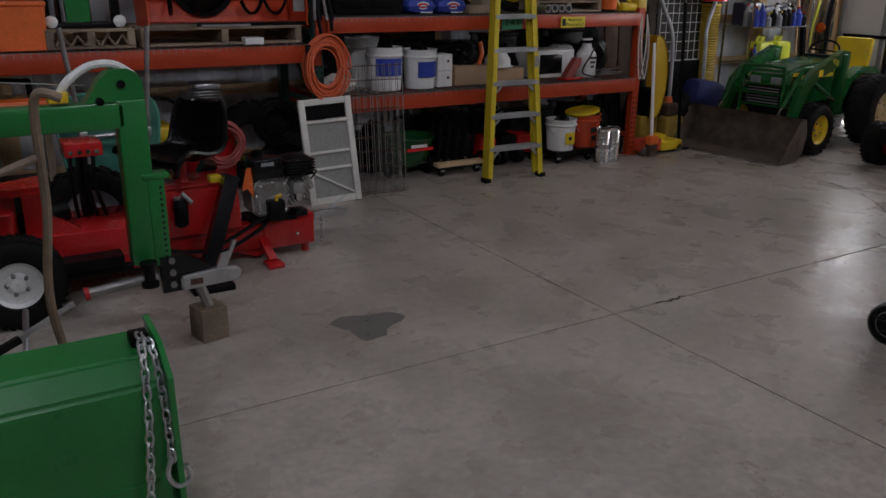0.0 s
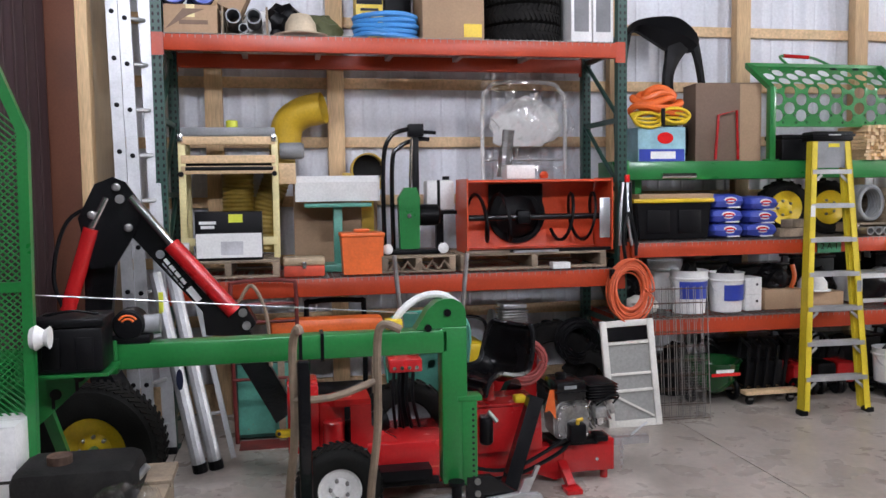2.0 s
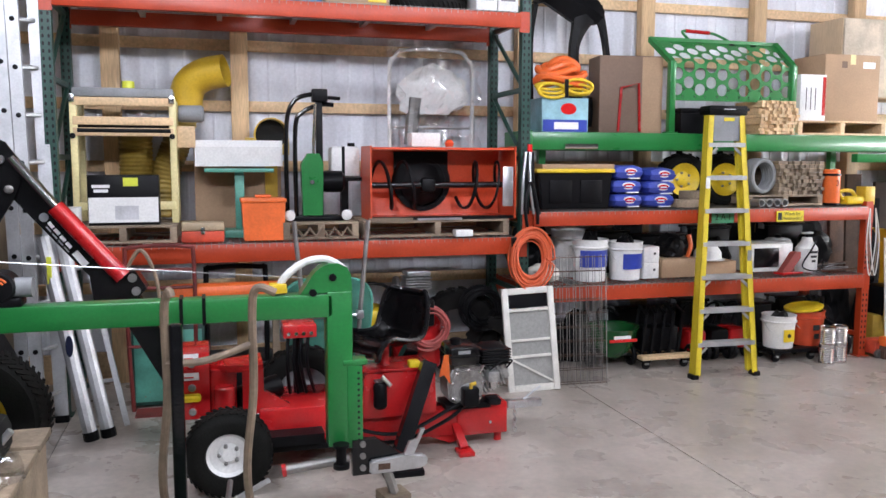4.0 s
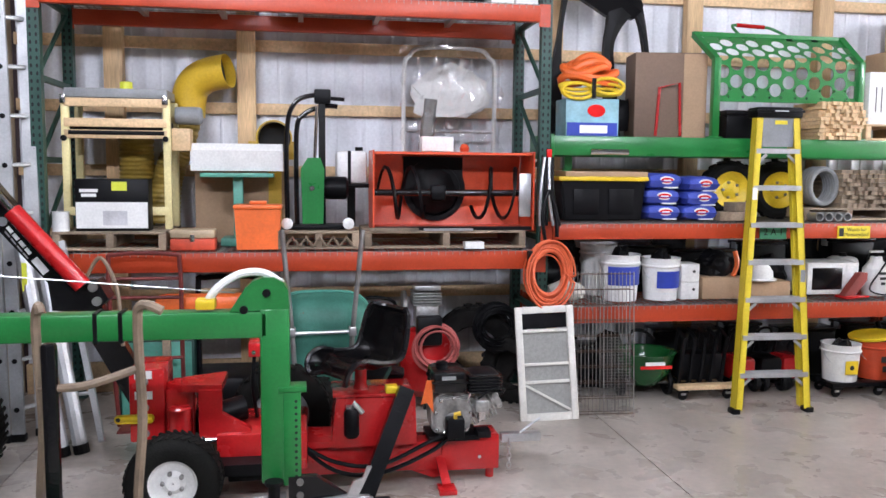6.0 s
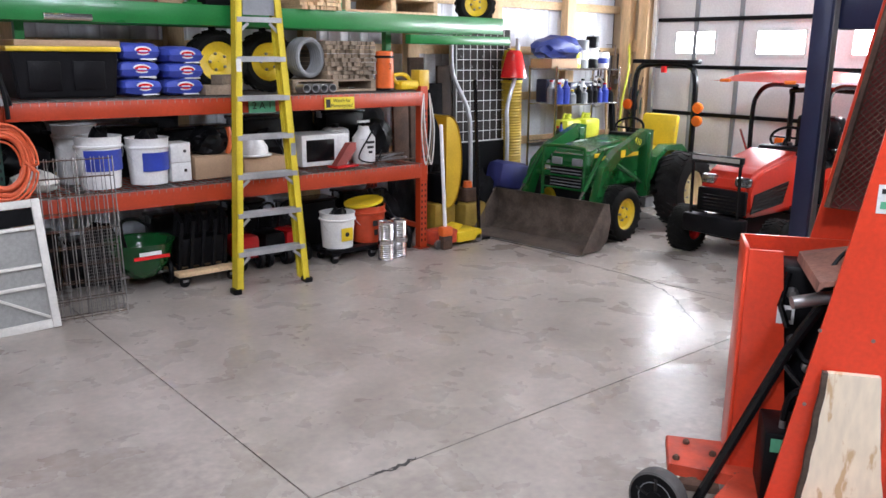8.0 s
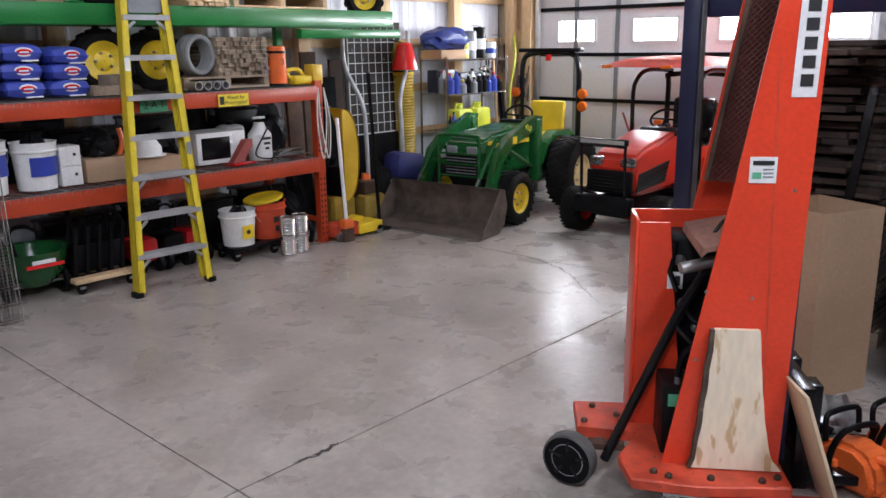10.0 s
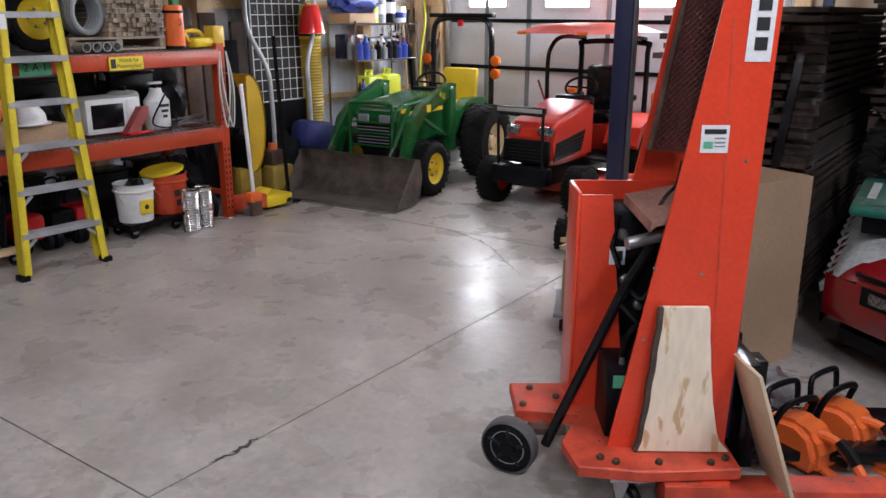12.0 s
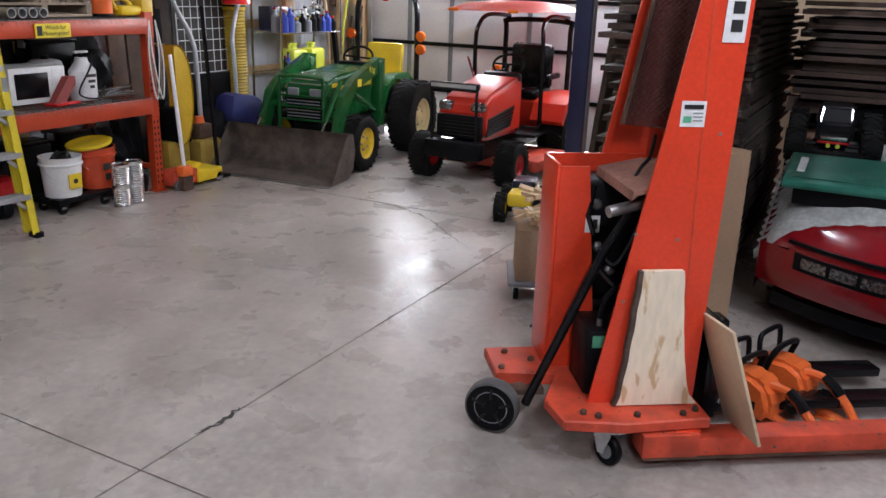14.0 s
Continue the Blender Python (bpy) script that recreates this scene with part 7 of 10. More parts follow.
for z in (0.35, 0.75, 1.1):
    part("rung", tb([(-3.12 - 0.21 * z, 5.5 + 0.2 * z, z), (-2.98 - 0.21 * z, 5.54 + 0.2 * z, z)], 0.014, 6), ALU, lb)

# ---- things on the floor under the left bay ----
wb = thing("wheelbarrow", "teal steel wheelbarrow stood on end with grey handles", "wheelbarrow")
bm = bm_new()


def tray_at(r, a):
    """A point of the pressed tray: r from the middle to the rim, a round it."""
    c, q = math.cos(a), math.sin(a)
    dx, dz = abs(c) ** 0.55 * (1 if c > 0 else -1), abs(q) ** 0.55 * (1 if q > 0 else -1)
    return Vector((-1.6 + 0.315 * r * dx * (1 + 0.14 * r * dz), 5.8 - 0.17 * (1 - r ** 5), 0.6 + 0.36 * r * dz))


rows = [[bm.verts.new(tray_at(0.08 + 0.92 * i / 9, 2 * math.pi * j / 40)) for j in range(40)] for i in range(10)]
skin(bm, rows, False, False)
bm.faces.new(rows[0])
bmesh.ops.solidify(bm, geom=bm.faces[:], thickness=0.006)
tray = part("tray", bm, TEAL, wb)
part("tray_rim", tb([tray_at(1.0, 2 * math.pi * j / 40) for j in range(40)], 0.012, 6, True), TEAL, tray)
for s, top_ in ((-1, -1.86), (1, -1.33)):
    x_ = -1.6 + s * 0.2
    part("handle", tb([(x_ - s * 0.03, 5.62, 0.2), (x_, 5.58, 0.72), (top_, 5.6, 1.4)], 0.017, 8), STEEL, wb)
    part("clamp", bx(x_ - 0.025, x_ + 0.025, 5.55, 5.62, 0.69, 0.75, 0.008), GALV, wb)
    part("leg", tb([(x_, 5.56, 0.3), (x_ - s * 0.06, 5.5, 0.02)], 0.016, 8), STEEL, wb)
part("cross_bar", tb([(-1.83, 5.57, 0.71), (-1.38, 5.57, 0.72)], 0.013, 8), GALV, wb)
wheel(wb, Matrix.Translation((-1.6, 5.6, 0.2)) @ Matrix.Rotation(radians(10), 4, "Z"), 0.2, 0.09, 0.1, GREY, 18, 0.006, nuts=False)

cmp_ = thing("air_compressor", "red upright air compressor with a coiled red hose", "compressor", pose(-0.8, 6.3, 0))
part("tank", lt([(0.14, 0.08), (0.2, 0.14), (0.205, 0.5), (0.16, 0.58), (0.03, 0.62)], 24), RED, cmp_)
for k in range(3):
    a = 2.1 * k + 0.4
    part("foot", tb([(0.16 * math.cos(a), 0.16 * math.sin(a), 0.12), (0.19 * math.cos(a), 0.19 * math.sin(a), 0.0)], 0.02, 6), BLACK, cmp_)
hd = part("pump_head", bx(-0.09, 0.09, -0.09, 0.09, 0.6, 0.78, 0.015), CASTING, cmp_)
for k in range(5):
    part("cooling_fin", bx(-0.11, 0.11, -0.11, 0.11, 0.78 + 0.022 * k, 0.788 + 0.022 * k, 0.002), CASTING, hd)
part("pump_top", bx(-0.1, 0.1, -0.1, 0.1, 0.89, 0.93, 0.01), GALV, hd)
part("flywheel", lt([(0.12, -0.015), (0.125, 0.0), (0.12, 0.015), (0.1, 0.01), (0.1, -0.01)], 24, Matrix.Translation((-0.17, 0, 0.76)) @ Matrix.Rotation(radians(90), 4, "Y")), STEEL, hd)
hs = part("hose_coil", coil(0.17, 0.008, 15, 3, 22, 0.04), mat("red_hose", (0.45, 0.1, 0.09), 0.5), cmp_, "coiled red air hose")
hs.location = (0.04, -0.24, 0.5)
part("regulator", bx(-0.1, 0.09, -0.26, -0.16, 0.5, 0.72, 0.02), BLACK, cmp_)

tp = thing("tyre_heap", "dusty big tyre with coils of black wire", "tyre", pose(-0.36, 6.42, 0))
part("big_tyre", tyre_mesh(bm_new(), 0.36, 0.24, 0.2, pose(0, 0.1, 0.36, 0, 0, 70), 22, 0.01), DUSTY, tp)
wc = part("wire_coil", coil(0.18, 0.006, 22, 5, 22, 0.06), BLACK, tp, "coil of black wire")
wc.location = (0.12, -0.16, 0.6)
solo("tyre", tyre_mesh(bm_new(), 0.26, 0.16, 0.15, pose(0, 0, 0.26, 0, 0, 40), 22, 0.008), DUSTY, "worn black tyre standing on the floor", "tyre", m=pose(-0.12, 6.25, 0))
ys = thing("yellow_generator", "yellow and black machine under the rack", "generator", pose(-1.2, 6.42, 0))
part("body", bx(-0.18, 0.18, -0.2, 0.2, 0.12, 0.42, 0.03), BLACK, ys)
part("cover", bx(-0.16, 0.16, -0.18, 0.18, 0.42, 0.62, 0.04), YELLOW, ys)
part("carry_bar", tb(curve([(-0.17, -0.15, 0.5), (-0.15, -0.15, 0.8), (0.15, -0.15, 0.8), (0.17, -0.15, 0.5)], 5), 0.014, 8), BLACK, ys)
for s in (-1, 1):
    part("skid", bx(s * 0.14 - 0.02, s * 0.14 + 0.02, -0.2, 0.2, 0, 0.12), BLACK, ys)
gc = thing("green_cabinet", "low dark green steel cabinet against the wall", "cabinet", pose(-2.75, 6.25, 0))
part("body", bx(-0.26, 0.26, -0.2, 0.2, 0.02, 0.62, 0.015), RACK_GREEN, gc)
part("door", bx(-0.24, 0.24, -0.208, -0.201, 0.05, 0.58, 0.004), TEAL, gc)
rt = thing("hand_truck", "red tubular hand truck leaning under the beam", "hand truck", pose(-2.78, 5.9, 0))
part("hoop", tb(curve([(-0.22, 0.1, 0.0), (-0.23, 0.0, 0.6), (-0.23, -0.04, 1.14), (-0.18, -0.05, 1.22), (0.18, -0.05, 1.22), (0.23, -0.04, 1.14), (0.23, 0.0, 0.6), (0.22, 0.1, 0.0)], 5), 0.015, 8), OLD_RED, rt)
for z in (0.5, 0.92, 1.05):
    part("cross_bar", tb([(-0.23, 0.0, z), (0.23, 0.0, z)], 0.012, 8), OLD_RED, rt)
part("toe_plate", bx(-0.2, 0.2, -0.08, 0.12, 0.0, 0.012), OLD_RED, rt)
osl = thing("orange_sled", "orange plastic sled tray leaning under the rack", "sled", pose(-2.32, 6.0, 0))
bm = bx(-0.42, 0.42, -0.06, 0.1, 0.78, 0.92, 0.04)
part("tray", bm, ORANGE, osl)
for s in (-0.35, 0.35):
    part("prop", bx(s - 0.025, s + 0.025, -0.03, 0.03, 0, 0.78), OLDWOOD, osl)
mw = thing("push_mower", "black push mower frame stored under the rack", "mower", pose(-2.25, 6.35, 0))
part("deck", bx(-0.3, 0.3, -0.25, 0.25, 0.08, 0.3, 0.05), BLACK, mw)
part("handle", tb(curve([(-0.22, -0.2, 0.25), (-0.22, -0.2, 0.95), (-0.17, -0.2, 1.02), (0.17, -0.2, 1.02), (0.22, -0.2, 0.95), (0.22, -0.2, 0.25)], 5), 0.02, 8), BLACK, mw)
for x in (-0.28, 0.28):
    for y in (-0.2, 0.2):
        wheel(mw, Matrix.Translation((x, y, 0.11)), 0.11, 0.06, 0.06, GREY, 12, 0.004, nuts=False)


# ---- old window sash and wire cage ----
ws = thing("window_sash", "old white wooden window sash with screens leaning on the rack", "window sash", pose(0.03, 5.71, 0.0, -9, -2.5, -4))
W, Hh = 0.43, 0.83
for x in (-W / 2, W / 2 - 0.05):
    part("stile", bx(x, x + 0.05, 0, 0.035, 0, Hh, 0.004), WHITE_WORN, ws)
for z, h in ((0, 0.055), (0.27, 0.022), (0.4, 0.02), (0.64, 0.025), (Hh - 0.05, 0.05)):
    part("rail", bx(-W / 2 + 0.051, W / 2 - 0.051, 0.002, 0.033, z, z + h, 0.003), WHITE_WORN, ws)
part("glass", bx(-W / 2 + 0.052, W / 2 - 0.052, 0.016, 0.02, 0.67, Hh - 0.052), BLACK_GLOSS, ws)
part("screen", bx(-W / 2 + 0.052, W / 2 - 0.052, 0.02, 0.023, 0.056, 0.638), mat("grey_screen", (0.33, 0.33, 0.31), 0.35, 0, 0.85, 40, 200, 0.2), ws, "grey insect screen")
part("diagonal_strip", tb([(-W / 2 + 0.055, 0.008, 0.26), (W / 2 - 0.055, 0.008, 0.07)], 0.011, 4), WHITE_WORN, ws)
cg = thing("wire_cage", "rusty welded wire tomato cage panels leaning together", "wire cage", pose(0.46, 5.78, 0.004, -5, 0, -3))
for y0 in (0, 0.09):
    for k in range(9):
        x = -0.23 + 0.0575 * k
        part("wire", tb([(x, y0, 0), (x + 0.004, y0 + 0.004, 1.06)], 0.0028 if k not in (0, 8, 4) else 0.0045, 5), STEEL, cg)
    for k in range(10):
        z = 0.01 + 0.115 * k
        part("wire", tb([(-0.23, y0, z), (0.23, y0, z)], 0.003, 5), RUST, cg)
fine = bm_new()
for k in range(26):
    tube(fine, [(0.0, 0.045, 0.02 + 0.022 * k), (0.23, 0.045, 0.02 + 0.022 * k)], 0.0014, 3)
    if k < 20:
        tube(fine, [(0.012 * k, 0.046, 0.02), (0.012 * k, 0.046, 0.57)], 0.0014, 3)
tagged(part("fine_mesh", fine, STEEL, cg), kind="stuff")


# ---- left bay, middle deck ----
def pallet(x0, x1, y0, y1, z, h=0.13, label="weathered wooden pallet on the wire deck", material=None):
    t = thing("pallet", label, "pallet", None, "pallets")
    material = material or OLDWOOD
    n = 4
    for k in range(3):
        xx = x0 + (x1 - x0 - 0.05) * k / 2
        part("stringer", bx(xx, xx + 0.05, y0, y1, z + 0.018, z + h - 0.018, 0.003), material, t)
    for k in range(n):
        yy = y0 + (y1 - y0 - 0.1) * k / (n - 1)
        part("top_board", bx(x0, x1, yy, yy + 0.1, z + h - 0.0175, z + h, 0.002), material, t)
    for k in range(2):
        yy = y0 + (y1 - y0 - 0.1) * k
        part("bottom_board", bx(x0, x1, yy, yy + 0.1, z, z + 0.0175, 0.002), material, t)
    return t


Z0 = LD + 0.007
pallet(-3.4, -2.66, 6.0, 6.7, Z0)
pallet(-1.9, -1.33, 6.0, 6.7, Z0, label="pale steel pallet with zigzag brackets", material=OLDWOOD)
bm = bm_new()
for k in range(5):
    x = -1.82 + 0.1 * k
    tube(bm, [(x - 0.04, 6.03, Z0 + 0.025), (x, 6.03, Z0 + 0.09), (x + 0.04, 6.03, Z0 + 0.025)], 0.009, 4)
zz = thing("angle_brackets", "row of zigzag steel angle brackets inside the pallet", "brackets")
for k in range(5):
    x = -1.8 + 0.095 * k
    part("bracket", tb([(x - 0.045, 5.99, Z0 + 0.025), (x, 5.99, Z0 + 0.09), (x + 0.045, 5.99, Z0 + 0.025)], 0.011, 4), HIDE, zz)
bm.free()
pallet(-1.29, -0.1, 6.0, 6.7, Z0)
PZ = Z0 + 0.13

pn = thing("thickness_planer", "cream and wood bench planer on a frame", "planer", pose(-3.02, 6.42, PZ))
for x in (-0.36, 0.32):
    for y in (-0.17, 0.17):
        part("leg", bx(x, x + 0.05, y - 0.025, y + 0.025, 0, 0.92, 0.006), CREAM, pn)
for z, m_ in ((0.1, CREAM), (0.86, PINE), (0.72, PINE), (0.64, PINE)):
    part("rail", bx(-0.34, 0.35, -0.2, -0.17, z, z + 0.06, 0.005), m_, pn)
part("head", bx(-0.33, 0.34, -0.165, 0.16, 0.66, 0.78, 0.02), BLACK, pn)
part("roller", tb([(-0.31, -0.19, 0.68), (0.33, -0.19, 0.68)], 0.018, 12), BLACK, pn)
part("top_board", bx(-0.34, 0.35, -0.18, 0.18, 0.925, 0.99, 0.006), GREY, pn)
part("side_block", bx(0.372, 0.5, -0.15, 0.0, 0.56, 0.72, 0.004), PINE, pn)
part("motor", lt([(0.06, 0), (0.065, 0.03), (0.065, 0.17), (0.05, 0.19)], 18, Matrix.Translation((0.38, 0.0, 0.82)) @ Matrix.Rotation(radians(90), 4, "Y")), GREY, pn)
part("yellow_cap", lt([(0.045, 0.99), (0.045, 1.06), (0.03, 1.065)], 16, Matrix.Translation((0.02, 0.1, 0))), LIME, pn)
for x in (-0.34, 0.34):
    part("clamp", bx(x - 0.02, x + 0.02, -0.215, -0.2, 0.88, 0.94, 0.004), CHROME, pn)
    part("knob", lt([(0.02, 0), (0.02, 0.02)], 10, Matrix.Translation((x, -0.2, 0.64)) @ Matrix.Rotation(radians(90), 4, "X")), BLACK, pn)
sb = carton(-3.26, -2.78, 6.06, 6.22, PZ, 0.36, "black and white retail box standing before the planer", BLACK, False)
part("white_panel", bx(-0.235, 0.235, -0.0835, -0.0805, 0.02, 0.2), WHITE, sb)
part("picture", bx(-0.06, 0.1, -0.0855, -0.0837, 0.04, 0.14, 0.0), mat("pale_print", (0.6, 0.6, 0.62), 0.5), sb)
bars("print_bars", sb, WHITE, Matrix.Translation((-0.15, -0.081, 0.29)), (1.0, 0.8), 0.12, 0.022, 0.01)
part("price_label", bx(0.0, 0.1, -0.083, -0.0805, 0.28, 0.34), LIME, sb)
solo("paint_tin", lt([(0.055, 0), (0.055, 0.13), (0.058, 0.135), (0.05, 0.135)], 18), WHITE, "small white paint tin on the pallet", "tin", m=pose(-3.36, 6.08, PZ))


def ribbed(pts, r, pitch, mat_, t, name="flex_hose"):
    pts = curve(pts, 10)
    n = sum((b - a).length for a, b in zip(pts, pts[1:]))
    out, rs, acc = [], [], 0.0
    k = 0
    for a, b in zip(pts, pts[1:]):
        L = (b - a).length
        m_ = max(1, int(L / (pitch / 2)))
        for i in range(m_):
            out.append(a.lerp(b, i / m_))
            rs.append(r * (1.0 if k % 2 else 0.93))
            k += 1
    out.append(pts[-1])
    rs.append(r)
    return part(name, tb(out, r, 20, False, rs), mat_, t)


du = thing("duct_hose", "yellow ribbed duct hose with a yellow metal elbow", "duct")
ribbed([(-2.78, 6.72, Z0 + 0.14), (-2.76, 6.74, 1.7), (-2.66, 6.76, 2.0), (-2.6, 6.76, 2.22)], 0.115, 0.03, mat("grimy_yellow_hose", (0.36, 0.25, 0.05), 0.5, 0, 0.6), du)
el = bm_new()
tube(el, curve([(-2.6, 6.76, 2.2), (-2.57, 6.74, 2.4), (-2.46, 6.7, 2.5), (-2.28, 6.64, 2.54)], 6), 0.13, 24, False)
bmesh.ops.delete(el, geom=[f for f in el.faces if len(f.verts) > 4], context="FACES")
bmesh.ops.solidify(el, geom=el.faces[:], thickness=0.005)
part("elbow", el, DUCT, du, "glossy yellow elbow")
part("opening", lt([(0.115, 0), (0.002, 0.001)], 24, Matrix.Translation((-2.32, 6.655, 2.535)) @ Matrix.Rotation(radians(80), 4, "Y")), HOLE, du)
ho = thing("duct_collar", "short yellow duct collar facing out", "duct", pose(-1.94, 6.6, Z0 + 0.8))
part("collar", lt([(0.125, -0.12), (0.125, 0.12), (0.135, 0.12), (0.135, 0.1), (0.13, 0.1), (0.13, -0.12)], 28, Matrix.Rotation(radians(90), 4, "X"), False), DUCT, ho)
part("dark_bore", lt([(0.124, 0), (0.002, 0.001)], 24, Matrix.Translation((0, 0.02, 0)) @ Matrix.Rotation(radians(90), 4, "X")), HOLE, ho)
part("flange", bx(-0.2, 0.15, 0.02, 0.03, -0.16, -0.02, 0.004), DUCT, ho)
part("stand", bx(-0.05, 0.05, 0.0, 0.1, -0.8, -0.14), DUCT, ho)
ch = thing("duct_coil", "second yellow ribbed duct hose standing behind the planer", "duct")
ribbed([(-2.98, 6.72, PZ), (-2.98, 6.73, 2.02)], 0.13, 0.03, mat("grimy_yellow_hose_b", (0.42, 0.29, 0.05), 0.5, 0, 0.6), ch)
carton(-2.54, -1.86, 6.62, 6.7, Z0, 0.73, "flat brown cardboard box standing upright behind the stand", tape=False)
lf = thing("shop_light", "white strip light fixture on a green pedestal", "light fixture", pose(-2.2, 6.4, Z0))
part("reflector", pl([(-0.07, 0.55), (-0.1, 0.7), (-0.05, 0.75), (0.05, 0.75), (0.1, 0.7), (0.07, 0.55)], "x", -0.32, 0.32), WHITE, lf)
part("end_cap", bx(-0.328, -0.321, -0.1, 0.1, 0.55, 0.75), WHITE, lf)
part("end_cap", bx(0.321, 0.328, -0.1, 0.1, 0.55, 0.75), WHITE, lf)
part("shelf_plate", bx(-0.26, 0.26, -0.12, 0.12, 0.505, 0.535, 0.004), TEAL, lf)
part("column", bx(-0.035, 0.035, -0.035, 0.035, 0.02, 0.504, 0.006), TEAL, lf)
part("foot", bx(-0.12, 0.12, -0.14, 0.14, 0, 0.06, 0.01), TEAL, lf)
tbx = thing("tool_box", "old red and beige metal tool box", "tool box", pose(-2.48, 6.06, Z0))
part("tray", bx(-0.15, 0.15, -0.08, 0.08, 0, 0.08, 0.008), ORANGE_DUSTY, tbx)
part("lid", bx(-0.152, 0.152, -0.082, 0.082, 0.082, 0.145, 0.015), mat("beige_enamel", (0.5, 0.38, 0.24), 0.45), tbx)
part("latch", bx(-0.015, 0.015, -0.09, -0.083, 0.06, 0.11, 0.002), CHROME, tbx)
ob_ = thing("orange_crate", "bright orange plastic box with lid", "box", pose(-2.04, 6.12, Z0))
part("tub", pl([(-0.145, 0), (-0.16, 0.28), (0.16, 0.28), (0.145, 0)], "y", -0.11, 0.11), ORANGE, ob_)
part("lid", bx(-0.168, 0.168, -0.118, 0.118, 0.281, 0.315, 0.01), ORANGE, ob_)
part("lid_grip", bx(-0.06, 0.06, -0.04, 0.04, 0.316, 0.34, 0.01), ORANGE, ob_)

gr = thing("tool_grinder", "green and black bench machine with a tall bent frame", "machine", pose(-1.64, 6.3, PZ))
part("base", bx(-0.22, 0.22, -0.15, 0.15, 0, 0.03, 0.004), BLACK, gr)
for dx, top_ in ((-0.2, 0.98), (-0.13, 0.9)):
    part("bent_frame", tb(curve([(dx, 0.0, 0.03), (dx, 0.0, 0.7), (dx + 0.06, 0.0, top_ - 0.06), (dx + 0.2, 0.0, top_), (dx + 0.3, 0.0, top_)], 6), 0.018, 8), BLACK_GLOSS, gr)
part("column", bx(0.03, 0.08, -0.03, 0.03, 0.03, 1.0, 0.004), BLACK, gr)
part("top_clamp", bx(0.0, 0.12, -0.05, 0.05, 0.92, 1.02, 0.01), BLACK, gr)
part("cross_handle", tb([(0.08, -0.02, 0.96), (0.22, -0.02, 0.95)], 0.014, 8), BLACK, gr)
part("green_body", pl([(-0.09, 0.04), (-0.1, 0.44), (-0.05, 0.52), (0.04, 0.52), (0.07, 0.44), (0.06, 0.04)], "y", -0.12, -0.03), GREEN, gr)
part("motor", lt([(0.08, 0), (0.085, 0.04), (0.085, 0.16), (0.06, 0.18)], 18, Matrix.Translation((0.07, 0.02, 0.3)) @ Matrix.Rotation(radians(90), 4, "Y")), BLACK, gr)
part("rod", tb([(0.0, -0.06, 0.5), (0.02, -0.06, 0.9)], 0.012, 8), CHROME, gr)
for x in (-0.2, 0.24):
    part("roller_end", lt([(0.04, 0), (0.042, 0.02), (0.025, 0.03)], 16, Matrix.Translation((x, -0.16, 0.045)) @ Matrix.Rotation(radians(90), 4, "X")), WHITE, gr)
part("bolt_head", lt([(0.02, 0), (0.018, 0.015)], 8, Matrix.Translation((-0.02, -0.125, 0.3)) @ Matrix.Rotation(radians(90), 4, "X")), CHROME, gr)
jg = thing("white_jug", "white plastic jug standing on a black bracket", "jug", pose(-1.36, 6.5, PZ))
part("bracket", bx(-0.14, 0.14, -0.1, 0.1, 0.3, 0.33, 0.004), BLACK, jg)
part("bracket_leg", bx(-0.03, 0.03, -0.03, 0.03, 0, 0.3), BLACK, jg)
part("body", bx(-0.12, 0.12, -0.08, 0.08, 0.331, 0.58, 0.03), WHITE, jg)
part("cap", lt([(0.03, 0.58), (0.03, 0.61)], 14, Matrix.Translation((0.06, 0, 0))), BLACK, jg)
part("strap", bx(-0.03, -0.005, -0.084, -0.081, 0.33, 0.58), BLACK, jg)

sn = thing("snow_blower_head", "orange snow blower housing with a black auger", "snow blower", pose(-0.63, 6.3, PZ))
bm = pl([(-0.26, 0.57), (0.1, 0.57), (0.16, 0.3), (0.12, 0.0), (-0.19, 0.0), (-0.19, 0.02), (0.1, 0.02), (0.145, 0.3), (0.09, 0.552), (-0.26, 0.552)], "x", -0.58, 0.58)
part("housing", bm, SNOW_RED, sn)
for x in (-0.6, 0.588):
    part("side_plate", pl([(-0.27, 0.0), (-0.27, 0.58), (0.12, 0.58), (0.17, 0.3), (0.13, 0.0)], "x", x, x + 0.012), SNOW_RED, sn)
part("scraper", bx(-0.58, 0.58, -0.27, -0.2, 0.0, 0.025), BLACK, sn)
part("impeller_ring", lt([(0.24, 0), (0.24, 0.03), (0.2, 0.03), (0.2, 0.0)], 30, Matrix.Translation((-0.1, 0.1, 0.29)) @ Matrix.Rotation(radians(90), 4, "X")), BLACK, sn)
part("impeller", lt([(0.2, 0.0), (0.1, 0.05), (0.002, 0.06)], 8, Matrix.Translation((-0.1, 0.09, 0.29)) @ Matrix.Rotation(radians(90), 4, "X")), BLACK, sn)
part("back_plate", bx(-0.34, 0.12, 0.075, 0.085, 0.3, 0.54), BLACK, sn)
part("auger_shaft", tb([(-0.59, -0.1, 0.27), (0.59, -0.1, 0.27)], 0.025, 12), BLACK_GLOSS, sn)
part("gear_box", bx(-0.16, -0.04, -0.15, -0.05, 0.21, 0.33, 0.03), BLACK, sn)
for x0, sgn in ((-0.54, 1), (0.54, -1)):
    pts = [(x0 + sgn * 0.36 * k / 40, -0.1 + 0.17 * math.cos(k * 0.3), 0.27 + 0.19 * math.sin(k * 0.3)) for k in range(41)]
    part("auger_ribbon", tb(pts, 0.014, 4), BLACK, sn)
part("skid_shoe", bx(0.48, 0.57, -0.285, -0.272, 0.1, 0.42, 0.006), GALV, sn)
